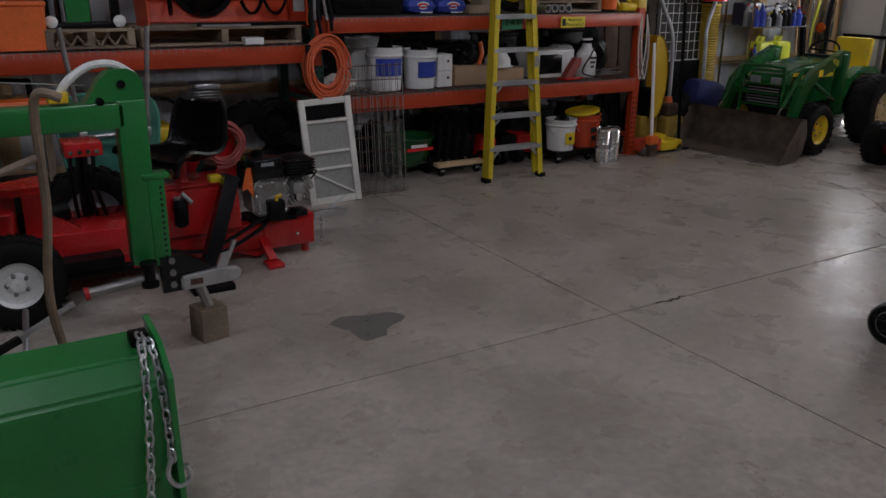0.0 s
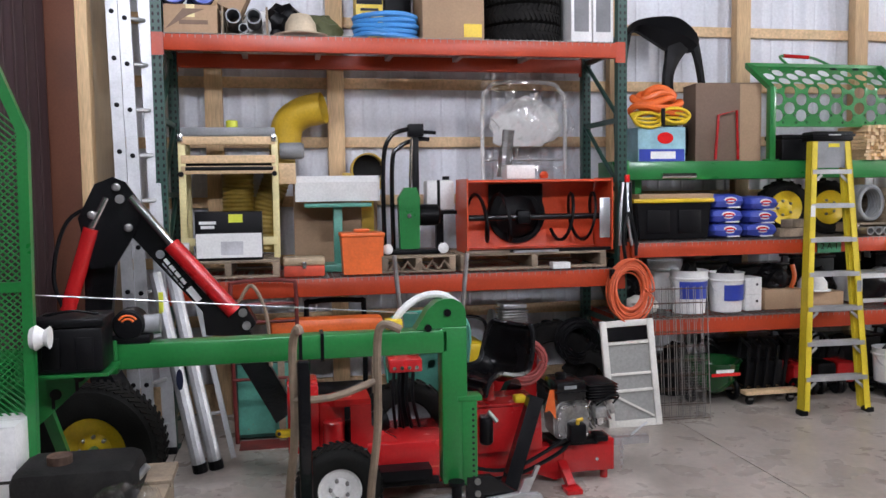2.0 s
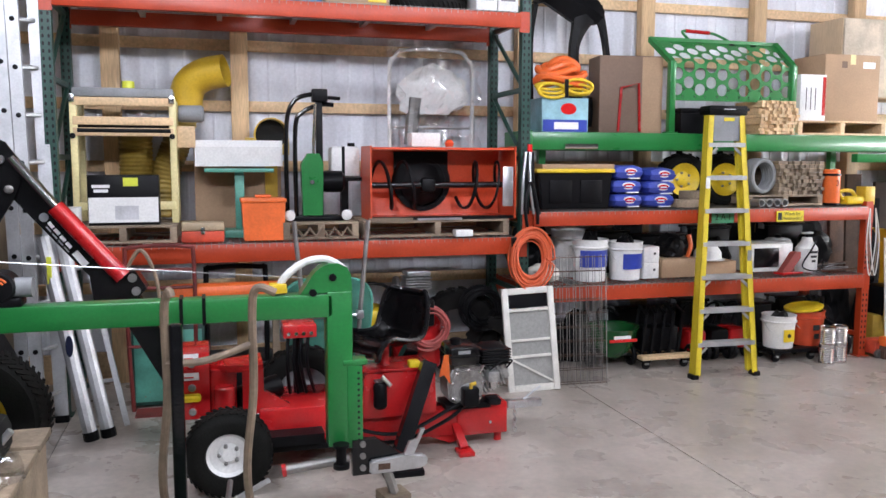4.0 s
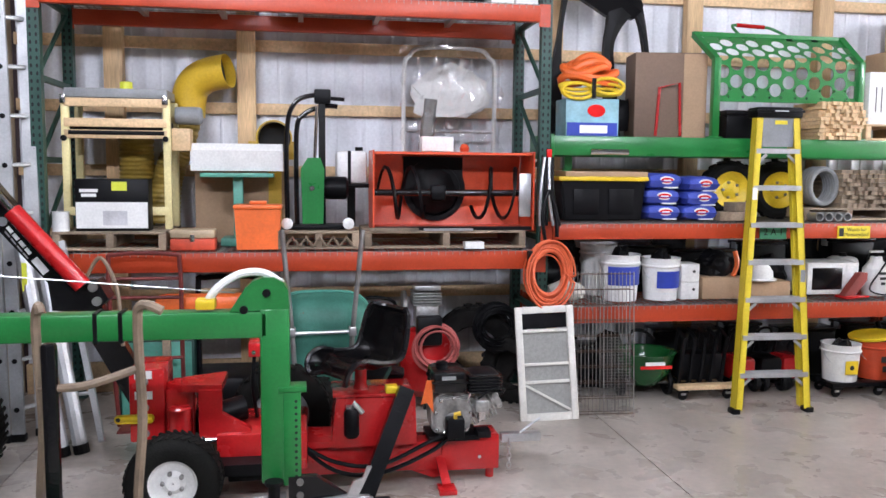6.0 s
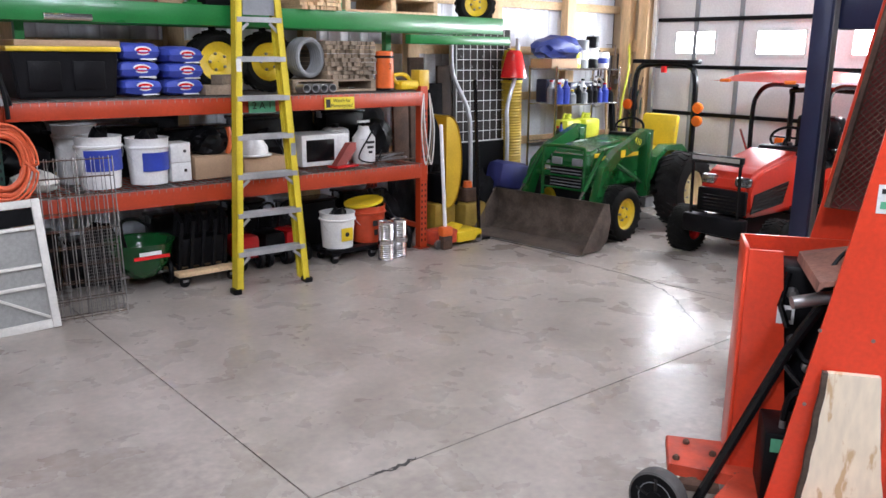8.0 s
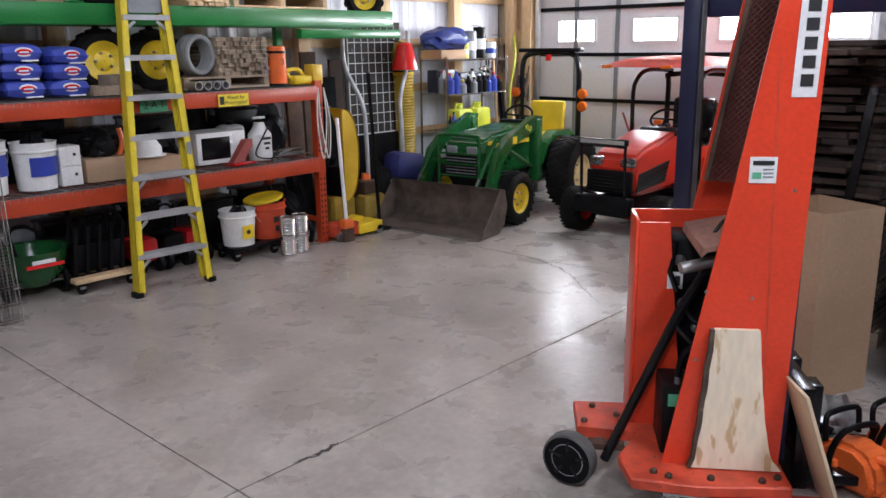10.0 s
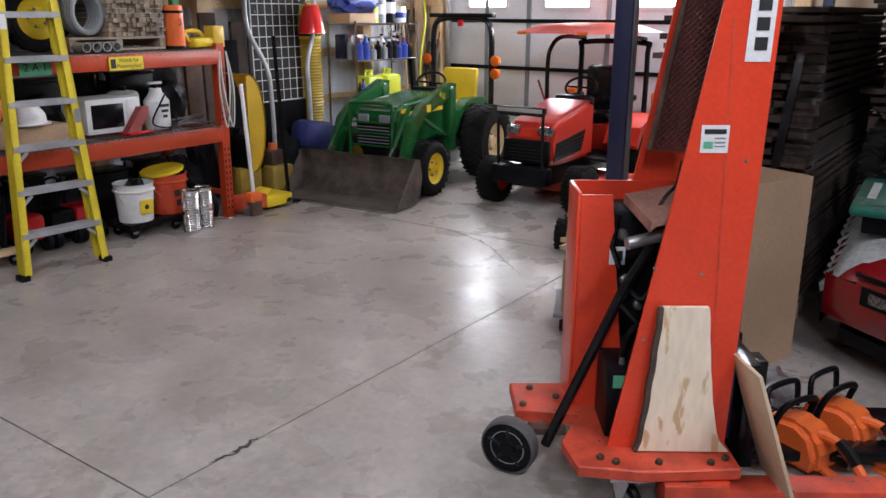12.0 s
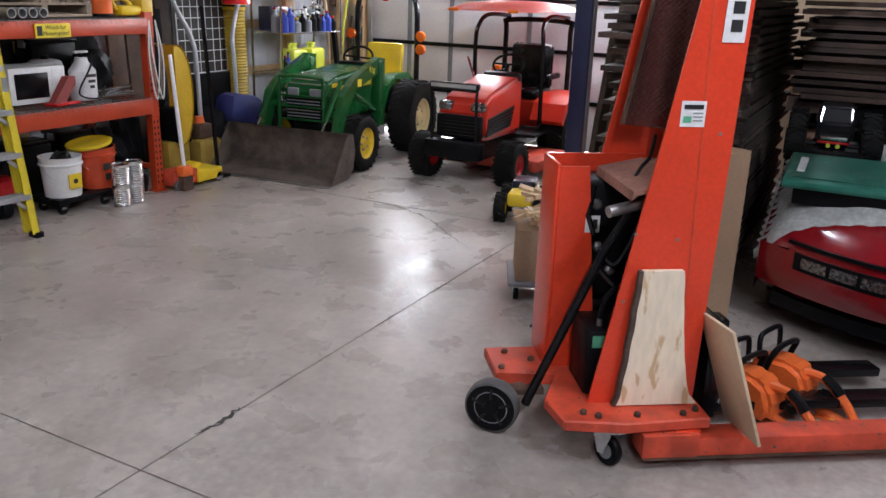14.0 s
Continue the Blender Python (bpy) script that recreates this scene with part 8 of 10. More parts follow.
wbx = solo("white_carton", bx(-0.12, 0.12, -0.08, 0.08, 0, 0.11, 0.004), WHITE, "small white carton on the snow blower housing", "box", m=pose(-0.72, 6.36, PZ + 0.581))
part("chute_knob", lt([(0.03, 0.581), (0.04, 0.61), (0.02, 0.64)], 14, Matrix.Translation((0.13, 0.06, 0))), SNOW_RED, sn)
for x0, x1, z1, mm, lab in ((-1.25, -0.9, 0.02, OLDWOOD, "loose wooden lath on the pallet"), (-0.86, -0.5, 0.015, GALV, "strip of galvanised steel on the pallet")):
    solo("loose_strip", bx(x0, x1, 5.99, 6.03, 0, z1), mm, lab, "strip", m=pose(0, 0, PZ + 0.001))
solo("small_white_box", bx(-0.07, 0.07, -0.05, 0.05, 0, 0.05, 0.003), WHITE, "small white box in the pallet", "box", m=pose(-0.5, 5.97, Z0 + 0.002))
fc = thing("folding_chair", "white tubular folding chair wrapped in clear plastic", "chair", pose(-0.56, 6.72, PZ))
part("back_frame", tb(curve([(-0.36, 0, 0.0), (-0.37, 0, 1.15), (-0.32, 0.0, 1.35), (-0.2, 0.0, 1.41), (0.2, 0.0, 1.41), (0.32, 0.0, 1.35), (0.37, 0, 1.15), (0.36, 0, 0.0)], 5), 0.017, 8), WHITE, fc)
part("seat", lump((0.3, 0.04), 0.4, 12), WHITE, fc, "crumpled white wrapping").location = (0.0, -0.06, 0.86)
part("cross_bar", tb([(-0.36, 0, 0.75), (0.36, 0, 0.75)], 0.012, 8), GALV, fc)
part("lamp_stem", tb([(-0.2, -0.05, 0.6), (-0.16, -0.06, 1.0)], 0.06, 10), STEEL, fc)
cover = bm_new()
rows = [[cover.verts.new((-0.4 + 0.04 * i + 0.02 * math.sin(j * 1.3), -0.13 - 0.018 * math.sin(i * 1.7 + j * 0.6) - 0.012 * math.sin(j * 2.3 - i), 0.55 + 0.045 * j + 0.012 * math.sin(i * 1.1))) for i in range(21)] for j in range(21)]
for i in range(20):
    for j in range(20):
        cover.faces.new((rows[j][i], rows[j][i + 1], rows[j + 1][i + 1], rows[j + 1][i]))
bmesh.ops.solidify(cover, geom=cover.faces[:], thickness=0.002)
part("plastic_cover", cover, FILM, fc, "clear crumpled plastic cover")

# ---- left bay, top deck ----
T0 = TD + 0.008
cx = carton(-3.42, -3.05, 6.02, 6.4, T0, 0.2, "brown canopy box with dark printed stripe on the top deck")
bars("print_bars", cx, CARD_DARK, Matrix.Translation((0.02, -0.191, 0.09)), (1.0,), 0.2, 0.03, 0.01)
part("stripe", pl([(-0.18, 0.02), (-0.05, 0.17), (0.1, 0.17), (-0.02, 0.12)], "y", -0.1925, -0.1905), CARD_DARK, cx)
for x in (-3.38, -3.18):
    cc = thing("camp_chair_bag", "blue folded camp chair in a bag", "bag", pose(x, 6.22, T0 + 0.202, 0, 0, 10), "blue bags")
    part("roll", tb([(0, -0.2, 0.09), (0, 0.2, 0.09)], 0.085, 14), BLUE, cc)
    part("strap", tb([(0.088 * math.cos(a), -0.1, 0.09 + 0.088 * math.sin(a)) for a in [2 * math.pi * i / 16 for i in range(16)]], 0.006, 5, True), BLACK, cc)
op = thing("open_carton", "tilted open brown box leaning on the top deck", "box", pose(-2.98, 6.3, T0 + 0.21, 0, 25, 0))
part("body", bx(-0.09, 0.09, -0.12, 0.12, 0.0, 0.3, 0.003), CARD, op)
pp = thing("pipe_box", "wooden box holding three grey pipe ends", "box", pose(-2.86, 6.2, T0))
for k, (x, z) in enumerate(((-0.08, 0.13), (0.065, 0.13), (-0.01, 0.045))):
    part("pipe", lt([(0.055 if k < 2 else 0.035, -0.17), (0.055 if k < 2 else 0.035, 0.17), (0.045 if k < 2 else 0.028, 0.17), (0.045 if k < 2 else 0.028, -0.17)], 20, Matrix.Translation((x, 0, z)) @ Matrix.Rotation(radians(90), 4, "X"), False), GREY, pp)
for q in ((-0.165, -0.15, 0, 0.2), (0.15, 0.165, 0, 0.2), (-0.149, 0.149, 0, 0.006)):
    part("side", bx(q[0], q[1], -0.16, 0.16, q[2], q[3]), OLDWOOD, pp)
part("back", bx(-0.149, 0.149, 0.145, 0.16, 0.007, 0.2), OLDWOOD, pp)
hh = thing("sun_hat", "wide-brimmed pale straw hat on the top deck", "hat", pose(-2.46, 6.1, T0))
part("crown", lt([(0.2, 0), (0.205, 0.008), (0.12, 0.03), (0.11, 0.1), (0.07, 0.16), (0.01, 0.175)], 28), mat("straw", (0.6, 0.5, 0.36), 0.8), hh)
for x, mm, h_, lab in ((-2.6, BLACK, 0.3, "heap of black bags"), (-2.3, mat("olive_cloth", (0.12, 0.13, 0.06), 0.9), 0.22, "olive green cloth heap"), (-2.75, WHITE, 0.24, "white plastic sheeting heap")):
    solo("crumpled_cloth", lump((0.16, 0.13), h_, x), mm, lab + " behind the hat", "cloth", m=pose(x, 6.4, T0))
dw = carton(-2.03, -1.82, 6.3, 6.55, T0, 0.52, "yellow and black power tool box on the top deck", YELLOW, False)
part("black_panel", bx(-0.1, 0.1, -0.128, -0.1255, 0.3, 0.42), BLACK, dw)
bars("print_bars", dw, INK, Matrix.Translation((0.0, -0.127, 0.27)), (1, 0.8, 0.9), 0.14, 0.02, 0.015)
hz = thing("hose_coil", "coil of bright blue garden hose lying flat", "hose", pose(-1.82, 6.18, T0))
g = random.Random(2)
for k in range(5):
    pts = [((0.24 - 0.012 * (k % 2)) * math.cos(a) + g.uniform(-0.006, 0.006), 0.17 * math.sin(a), 0.02 + 0.037 * k + 0.008 * math.sin(2 * a + k)) for a in [2 * math.pi * i / 28 for i in range(28)]]
    part("loop", tb(pts, 0.02, 8, True), HOSE_BLUE, hz)
bc = carton(-1.55, -1.07, 6.06, 6.5, T0, 0.62, "large plain brown carton with a yellow label")
part("yellow_label", bx(0.08, 0.22, -0.223, -0.2205, 0.02, 0.12), YELLOW, bc)
part("white_label", bx(-0.05, 0.1, -0.223, -0.2205, 0.42, 0.5), WHITE, bc)
carton(-1.79, -1.58, 6.42, 6.7, T0, 0.6, "dark box standing on the top deck", BLACK, False)
for k in range(4):
    ty = solo("stacked_tyre", tyre_mesh(bm_new(), 0.305, 0.148, 0.2, Matrix.Rotation(radians(90), 4, "Y"), 46, 0.012, 46), DUSTY, "used car tyre lying in a stack", "tyre", "stacked tyres", m=pose(-0.68, 6.36, T0 + 0.075 + 0.152 * k, 0, 0, 20 * k))
for x in (-0.29, -0.11):
    bb = carton(x - 0.085, x + 0.085, 6.04, 6.3, T0, 0.6, "tall white box with grey printed panel", WHITE, False)
    part("grey_panel", bx(-0.06, 0.06, -0.1325, -0.1305, 0.08, 0.45), mat("grey_print", (0.2, 0.2, 0.21), 0.5), bb)

# ---- hanging cord on the centre upright ----
oc = thing("extension_cord", "coiled orange extension cord hanging on a black strap", "cord", pose(0.05, 5.9, 1.06))
part("cord_coil", coil(0.175, 0.0075, 26, 7, 28, 0.05, squash=1.4), ORANGE_CORD, oc)
part("strap", tb(curve([(-0.03, 0.0, 0.24), (-0.05, 0, 0.42), (0.0, 0.02, 0.6), (0.05, 0, 0.42), (0.06, 0.0, 0.26)], 6), 0.014, 6), BLACK, oc)
part("plug", bx(-0.03, 0.03, -0.02, 0.02, -0.34, -0.27, 0.01), YELLOW, oc)
part("hook_chain", tb([(0.0, 0.02, 0.6), (0.0, 0.05, 0.86)], 0.012, 6), GALV, oc)
part("socket", bx(-0.16, -0.12, -0.03, 0.03, 0.08, 0.16, 0.01), BLACK, oc)
ck = thing("hanging_straps", "black straps and carabiners hanging on the upright", "strap", pose(0.05, 5.95, 1.9))
for k in range(4):
    part("strap", tb(curve([(0.02 * k - 0.03, 0, 0.0), (0.03 * k - 0.06, -0.02, -0.25), (0.05 * k - 0.06, -0.01, -0.5)], 5), 0.012, 6), BLACK if k % 2 else GALV, ck)
part("red_clip", bx(-0.02, 0.02, -0.02, 0.0, 0.0, 0.06, 0.006), LENS_RED, ck)

# ---- right bay: green trailer frame lying across, and what stands on it ----
R0 = RD + 0.007
gt = thing("trailer_frame", "long green sawmill trailer frame resting on the rack by its wheels", "trailer frame")
GZ0, GZ1 = 1.92, 2.07
part("near_beam", bx(0.14, 4.55, 6.15, 6.22, GZ0, GZ1, 0.008), GREEN, gt)
part("far_beam", bx(0.14, 4.55, 6.6, 6.67, GZ0, GZ1, 0.008), GREEN, gt)
for x in (0.2, 1.2, 2.3, 3.4, 4.45):
    part("cross_member", bx(x, x + 0.06, 6.222, 6.598, GZ0 + 0.02, GZ1 - 0.01, 0.006), GREEN, gt)
part("end_plate", bx(0.11, 0.138, 6.1, 6.7, GZ0 - 0.02, GZ1 + 0.01, 0.004), GREEN, gt)
part("lower_rail", bx(3.4, 4.62, 6.12, 6.2, 1.82, 1.9, 0.006), GREEN, gt)
part("screw_jack", tb([(0.42, 6.1, 1.95), (0.72, 6.1, 1.95)], 0.022, 10), CHROME, gt)
for x in (1.72, 2.15):
    wheel(gt, Matrix.Translation((x, 6.4, R0 + 0.235)) @ Matrix.Rotation(radians(85), 4, "Z"), 0.235, 0.14, 0.15, YELLOW, 18, 0.006)
    part("axle_arm", tb([(x, 6.4, R0 + 0.235), (x, 6.45, GZ0)], 0.03, 6), BLACK, gt)
wheel(gt, Matrix.Translation((4.42, 6.42, 2.2)) @ Matrix.Rotation(radians(60), 4, "Z"), 0.19, 0.12, 0.11, YELLOW, 16, 0.006, name="spare_wheel")
part("support_leg", bx(0.3, 0.36, 6.35, 6.41, R0, GZ0), GREEN, gt)
part("support_leg", bx(3.3, 3.36, 6.35, 6.41, R0, GZ0), GREEN, gt)
gate = thing("perforated_gate", "green steel gate panel with round holes and a red grip", "gate", pose(1.46, 6.19, GZ1 + 0.001))
W, BEND = 1.24, 0.62


def sheet_at(u, v):
    """A point of the folded sheet: u along it, v up it from its lower edge."""
    z = 0.31 + v
    return Vector((u, 0, z)) if z < BEND else Vector((u, (z - BEND) * 0.78, BEND + (z - BEND) * 0.63))


bm = bm_new()
cw, chh, hr, NC = 0.112, 0.136, 0.052, 11
SQ = [(-1, -1), (-0.5, -1), (0, -1), (0.5, -1), (1, -1), (1, -0.5), (1, 0), (1, 0.5), (1, 1), (0.5, 1), (0, 1), (-0.5, 1), (-1, 1), (-1, 0.5), (-1, 0), (-1, -0.5)]
TH = Vector((0, 0.005, 0))
for i in range(NC):
    u0, low = 0.004 + cw * (i + 0.5), 0.066 if i % 2 else 0.004
    for j in range(4):
        v0 = low + chh * (j + 0.5)
        po = [sheet_at(u0 + dx * cw / 2, v0 + dz * chh / 2) for dx, dz in SQ]
        pi = [sheet_at(u0 + dx / math.hypot(dx, dz) * hr, v0 + dz / math.hypot(dx, dz) * hr) for dx, dz in SQ]
        a, b = [bm.verts.new(p) for p in po], [bm.verts.new(p) for p in pi]
        c, d = [bm.verts.new(p + TH) for p in po], [bm.verts.new(p + TH) for p in pi]
        for k in range(16):
            q = (k + 1) % 16
            bm.faces.new((a[k], a[q], b[q], b[k]))
            bm.faces.new((c[q], c[k], d[k], d[q]))
            bm.faces.new((b[k], b[q], d[q], d[k]))
    for v0, v1 in ((0.0, low), (low + 4 * chh, 0.66)):
        if v1 - v0 > 0.001:
            pts = [sheet_at(u0 + a * cw / 2, v) for a, v in ((-1, v0), (1, v0), (1, v1), (-1, v1))]
            bm.faces.new([bm.verts.new(p) for p in pts])
            bm.faces.new([bm.verts.new(p + TH) for p in pts[::-1]])
bmesh.ops.remove_doubles(bm, verts=bm.verts, dist=0.0004)
part("perforated_sheet", bm, GREEN, gate)
for u in (0.0, W):
    f = part("frame", bx(u - 0.028, u + 0.028, -0.03, 0.03, 0.0, 0.62, 0.004), GREEN, gate)
    part("frame_arm", tb([sheet_at(u, 0.3), sheet_at(u, 0.66) + Vector((-0.06 if u == 0 else 0.0, 0, 0))], 0.032, 4), GREEN, f)
    part("foot_plate", bx(u - 0.06, u + 0.06, -0.033, 0.03, 0.0, 0.012, 0.002), GREEN, f)
part("top_rail", tb([sheet_at(-0.07, 0.67), sheet_at(W, 0.66)], 0.024, 4), GREEN, gate)
part("low_rail", bx(0.03, W - 0.03, -0.012, 0.012, 0.285, 0.315), GREEN, gate)
gp_ = [sheet_at(0.34, 0.69), sheet_at(0.33, 0.8), sheet_at(0.38, 0.84), sheet_at(0.62, 0.82), sheet_at(0.7, 0.77), sheet_at(0.76, 0.68)]
hdl = part("handle_bar", tb(curve(gp_, 5), 0.012, 8), GREEN, gate)
part("grip", tb([gp_[2], gp_[3]], 0.017, 8), RED, hdl, "red rubber grip")
bm = None
G1 = GZ1 + 0.001
sp = carton(0.24, 0.66, 6.16, 6.42, G1, 0.28, "light blue printed retail carton with a strap", mat("light_blue_print", (0.3, 0.55, 0.62), 0.5), False)
part("red_emblem", lt([(0.06, 0), (0.058, 0.002)], 20, Matrix.Translation((0.03, -0.131, 0.19)) @ Matrix.Rotation(radians(90), 4, "X") @ Matrix.Diagonal((1.2, 0.8, 1, 1))), LENS_RED, sp)
part("lower_band", bx(-0.2, 0.2, -0.1325, -0.1305, 0.0, 0.1), BLUE, sp)
part("white_blocks", bx(-0.1, 0.12, -0.134, -0.1327, 0.02, 0.08), WHITE, sp)
rp = thing("tow_ropes", "bundles of orange strap and yellow rope", "rope", pose(0.45, 6.22, G1 + 0.282))
for k in range(3):
    for s in (-1, 1):
        pts = [(s * (0.12 + 0.125 * math.cos(a)), -0.03 * k + 0.02 * math.sin(a), 0.075 + (0.028 + 0.016 * k) * math.sin(a) + 0.02 * s * (k - 1)) for a in [2 * math.pi * i / 22 for i in range(22)]]
        part("yellow_loop", tb(pts, 0.0135, 8, True), ROPE_Y, rp)
for k in range(5):
    pts = [((0.22 - 0.022 * k) * math.cos(a) + 0.03 * math.sin(k * 2.1), 0.06 + 0.07 * math.sin(a), 0.15 + 0.036 * k + 0.03 * math.sin(2 * a + k * 1.3)) for a in [2 * math.pi * i / 24 for i in range(24)]]
    part("orange_fold", tb(pts, 0.029, 8, True), ORANGE, rp)
part("tie", bx(-0.015, 0.015, -0.09, -0.07, 0.0, 0.15, 0.003), BLACK, rp)
bk = carton(0.92, 1.5, 6.4, 6.72, G1, 0.68, "tall dark printed furniture carton", CARD_DARK, False, rz=-8)
part("lighter_side", bx(0.1, 0.288, -0.1625, -0.1605, 0.0, 0.67), CARD, bk)
part("red_frame", tb([(-0.12, -0.18, 0.02), (-0.1, -0.19, 0.4), (0.06, -0.19, 0.44), (0.08, -0.18, 0.02)], 0.012, 6), RED, bk)
hd_ = thing("black_fender", "large black arched plastic fairing standing up", "mudguard", pose(0.78, 6.66, G1))


def ribbon(pts, y0, y1, bulge=0.0):
    """A bent band of plastic from rows of x, z and half width, with depth along y."""
    bm, rows = bm_new(), []
    c = curve([(p[0], 0, p[1]) for p in pts], 5)
    w = curve([(p[2], 0, 0) for p in pts], 5)
    for i, p in enumerate(c):
        d = (c[min(i + 1, len(c) - 1)] - c[max(i - 1, 0)]).normalized()
        nn = Vector((-d.z, 0, d.x)) * w[i].x
        b_ = Vector((0, bulge, 0))
        rows.append([bm.verts.new(q) for q in (p + nn + Vector((0, y0, 0)), p + Vector((0, y0, 0)) - b_, p - nn + Vector((0, y0, 0)), p - nn + Vector((0, y1, 0)), p + Vector((0, y1, 0)) - b_, p + nn + Vector((0, y1, 0)))])
    skin(bm, rows)
    return bm


hx, hz_ = 0.78, G1
part("crown_band", ribbon([(0.36 - hx, 3.2 - hz_, 0.02), (0.45 - hx, 3.26 - hz_, 0.05), (0.62 - hx, 3.24 - hz_, 0.11), (0.78 - hx, 3.2 - hz_, 0.15), (0.9 - hx, 3.16 - hz_, 0.12), (0.99 - hx, 3.1 - hz_, 0.07)], -0.03, 0.03, 0.05), BLACK, hd_)
part("outer_leg", ribbon([(0.96 - hx, 3.2 - hz_, 0.05), (1.03 - hx, 3.0 - hz_, 0.025), (1.085 - hx, 2.66 - hz_, 0.022), (1.08 - hx, 2.4 - hz_, 0.04), (1.05 - hx, 2.16 - hz_, 0.03), (1.04 - hx, 0.0, 0.03)], -0.03, 0.03, 0.01), BLACK, hd_)
part("inner_leg", ribbon([(0.84 - hx, 3.14 - hz_, 0.12), (0.78 - hx, 2.98 - hz_, 0.06), (0.74 - hx, 2.8 - hz_, 0.04), (0.76 - hx, 2.5 - hz_, 0.05), (0.8 - hx, 0.0, 0.06)], -0.04, 0.02, 0.02), BLACK, hd_)
part("far_leg", ribbon([(0.37 - hx, 3.2 - hz_, 0.02), (0.33 - hx, 2.9 - hz_, 0.016), (0.3 - hx, 2.5 - hz_, 0.05), (0.32 - hx, 0.0, 0.05)], -0.03, 0.03), BLACK, hd_)
part("apron", ribbon([(0.8 - hx, 0.3, 0.04), (0.92 - hx, 0.2, 0.14), (1.04 - hx, 0.24, 0.06)], -0.02, 0.02, 0.03), BLACK, hd_)
bt = thing("battery_case", "black plastic battery case with yellow cover box", "case", pose(1.72, 6.3, G1))
part("body", bx(-0.16, 0.16, -0.12, 0.12, 0, 0.18, 0.01), BLACK, bt)
part("lid", bx(-0.17, 0.17, -0.13, 0.13, 0.181, 0.22, 0.01), BLACK, bt)
solo("yellow_carton", bx(-0.12, 0.12, -0.1, 0.1, 0, 0.2, 0.004), mat("yellow_print", (0.6, 0.42, 0.1), 0.6), "yellow printed carton on the trailer frame", "box", m=pose(2.05, 6.32, G1))


def sticks(x0, x1, z0, h, label, seed, size=0.036, y0=6.12, y1=6.5, board=PINE):
    g = random.Random(seed)
    t = thing("stick_bundle", label, "lumber", None, "stick bundles")
    z = z0
    while z < z0 + h - size * 0.6:
        x = x0 + g.uniform(0, 0.01)
        while x < x1 - size * 0.7:
            w = size * g.uniform(0.8, 1.25)
            part("stick", bx(x, x + w - 0.003, y0 + g.uniform(-0.03, 0.03), y1, z, z + size - 0.003), board, t, smooth=False)
            x += w
        z += size
    return t


sticks(2.32, 2.72, G1, 0.3, "bundle of short pine sticks with ends showing", 3, 0.03)
wbx2 = carton(2.8, 3.08, 6.2, 6.45, G1 + 0.13, 0.42, "white box with a line drawing and red edge", WHITE, False)
part("red_edge", bx(0.1, 0.135, -0.1275, -0.1255, 0.05, 0.4), RED, wbx2)
for k in range(3):
    part("drawing_line", bx(-0.08 + 0.05 * k, -0.072 + 0.05 * k, -0.1275, -0.1255, 0.1, 0.3), INK, wbx2)
carton(3.1, 3.72, 6.25, 6.68, G1 + 0.13, 0.62, "large brown carton on a small pallet", marks=((-0.15, 0.85, 0.06, 0.06, CARD_DARK), (0.3, 0.85, 0.14, 0.06, WHITE)))
pallet(2.76, 3.74, 6.16, 6.7, G1, label="small pallet on the trailer frame", material=PINE)
cab = thing("wall_cabinet", "pale plywood cabinet hung high on the wall", "cabinet", pose(4.02, 6.6, 2.44))
part("carcass", bx(-0.62, 0.62, -0.2, 0.24, 0, 0.75, 0.004), PLY, cab)
part("door", bx(-0.61, 0.61, -0.222, -0.202, 0.01, 0.74, 0.004), mat("pale_plywood", (0.62, 0.53, 0.4), 0.6), cab)

# right bay, upper deck
to = thing("storage_tote", "black storage tote with a yellow lid and a board on top", "tote", pose(0.54, 6.32, R0))
bm = pl([(-0.31, 0), (-0.34, 0.3), (0.34, 0.3), (0.31, 0)], "y", -0.2, 0.2)
bmesh.ops.bevel(bm, geom=bm.edges[:], offset=0.012, segments=2, affect="EDGES")
part("tub", bm, BLACK, to)
part("lid", bx(-0.36, 0.36, -0.215, 0.215, 0.301, 0.335, 0.01), YELLOW, to)
for s in (-0.14, 0.14):
    part("moulded_panel", bx(s - 0.1, s + 0.1, -0.209, -0.2, 0.05, 0.24, 0.004), BLACK, to)
part("cardboard", bx(-0.3, 0.36, -0.19, 0.19, 0.336, 0.375, 0.002), CARD, to)


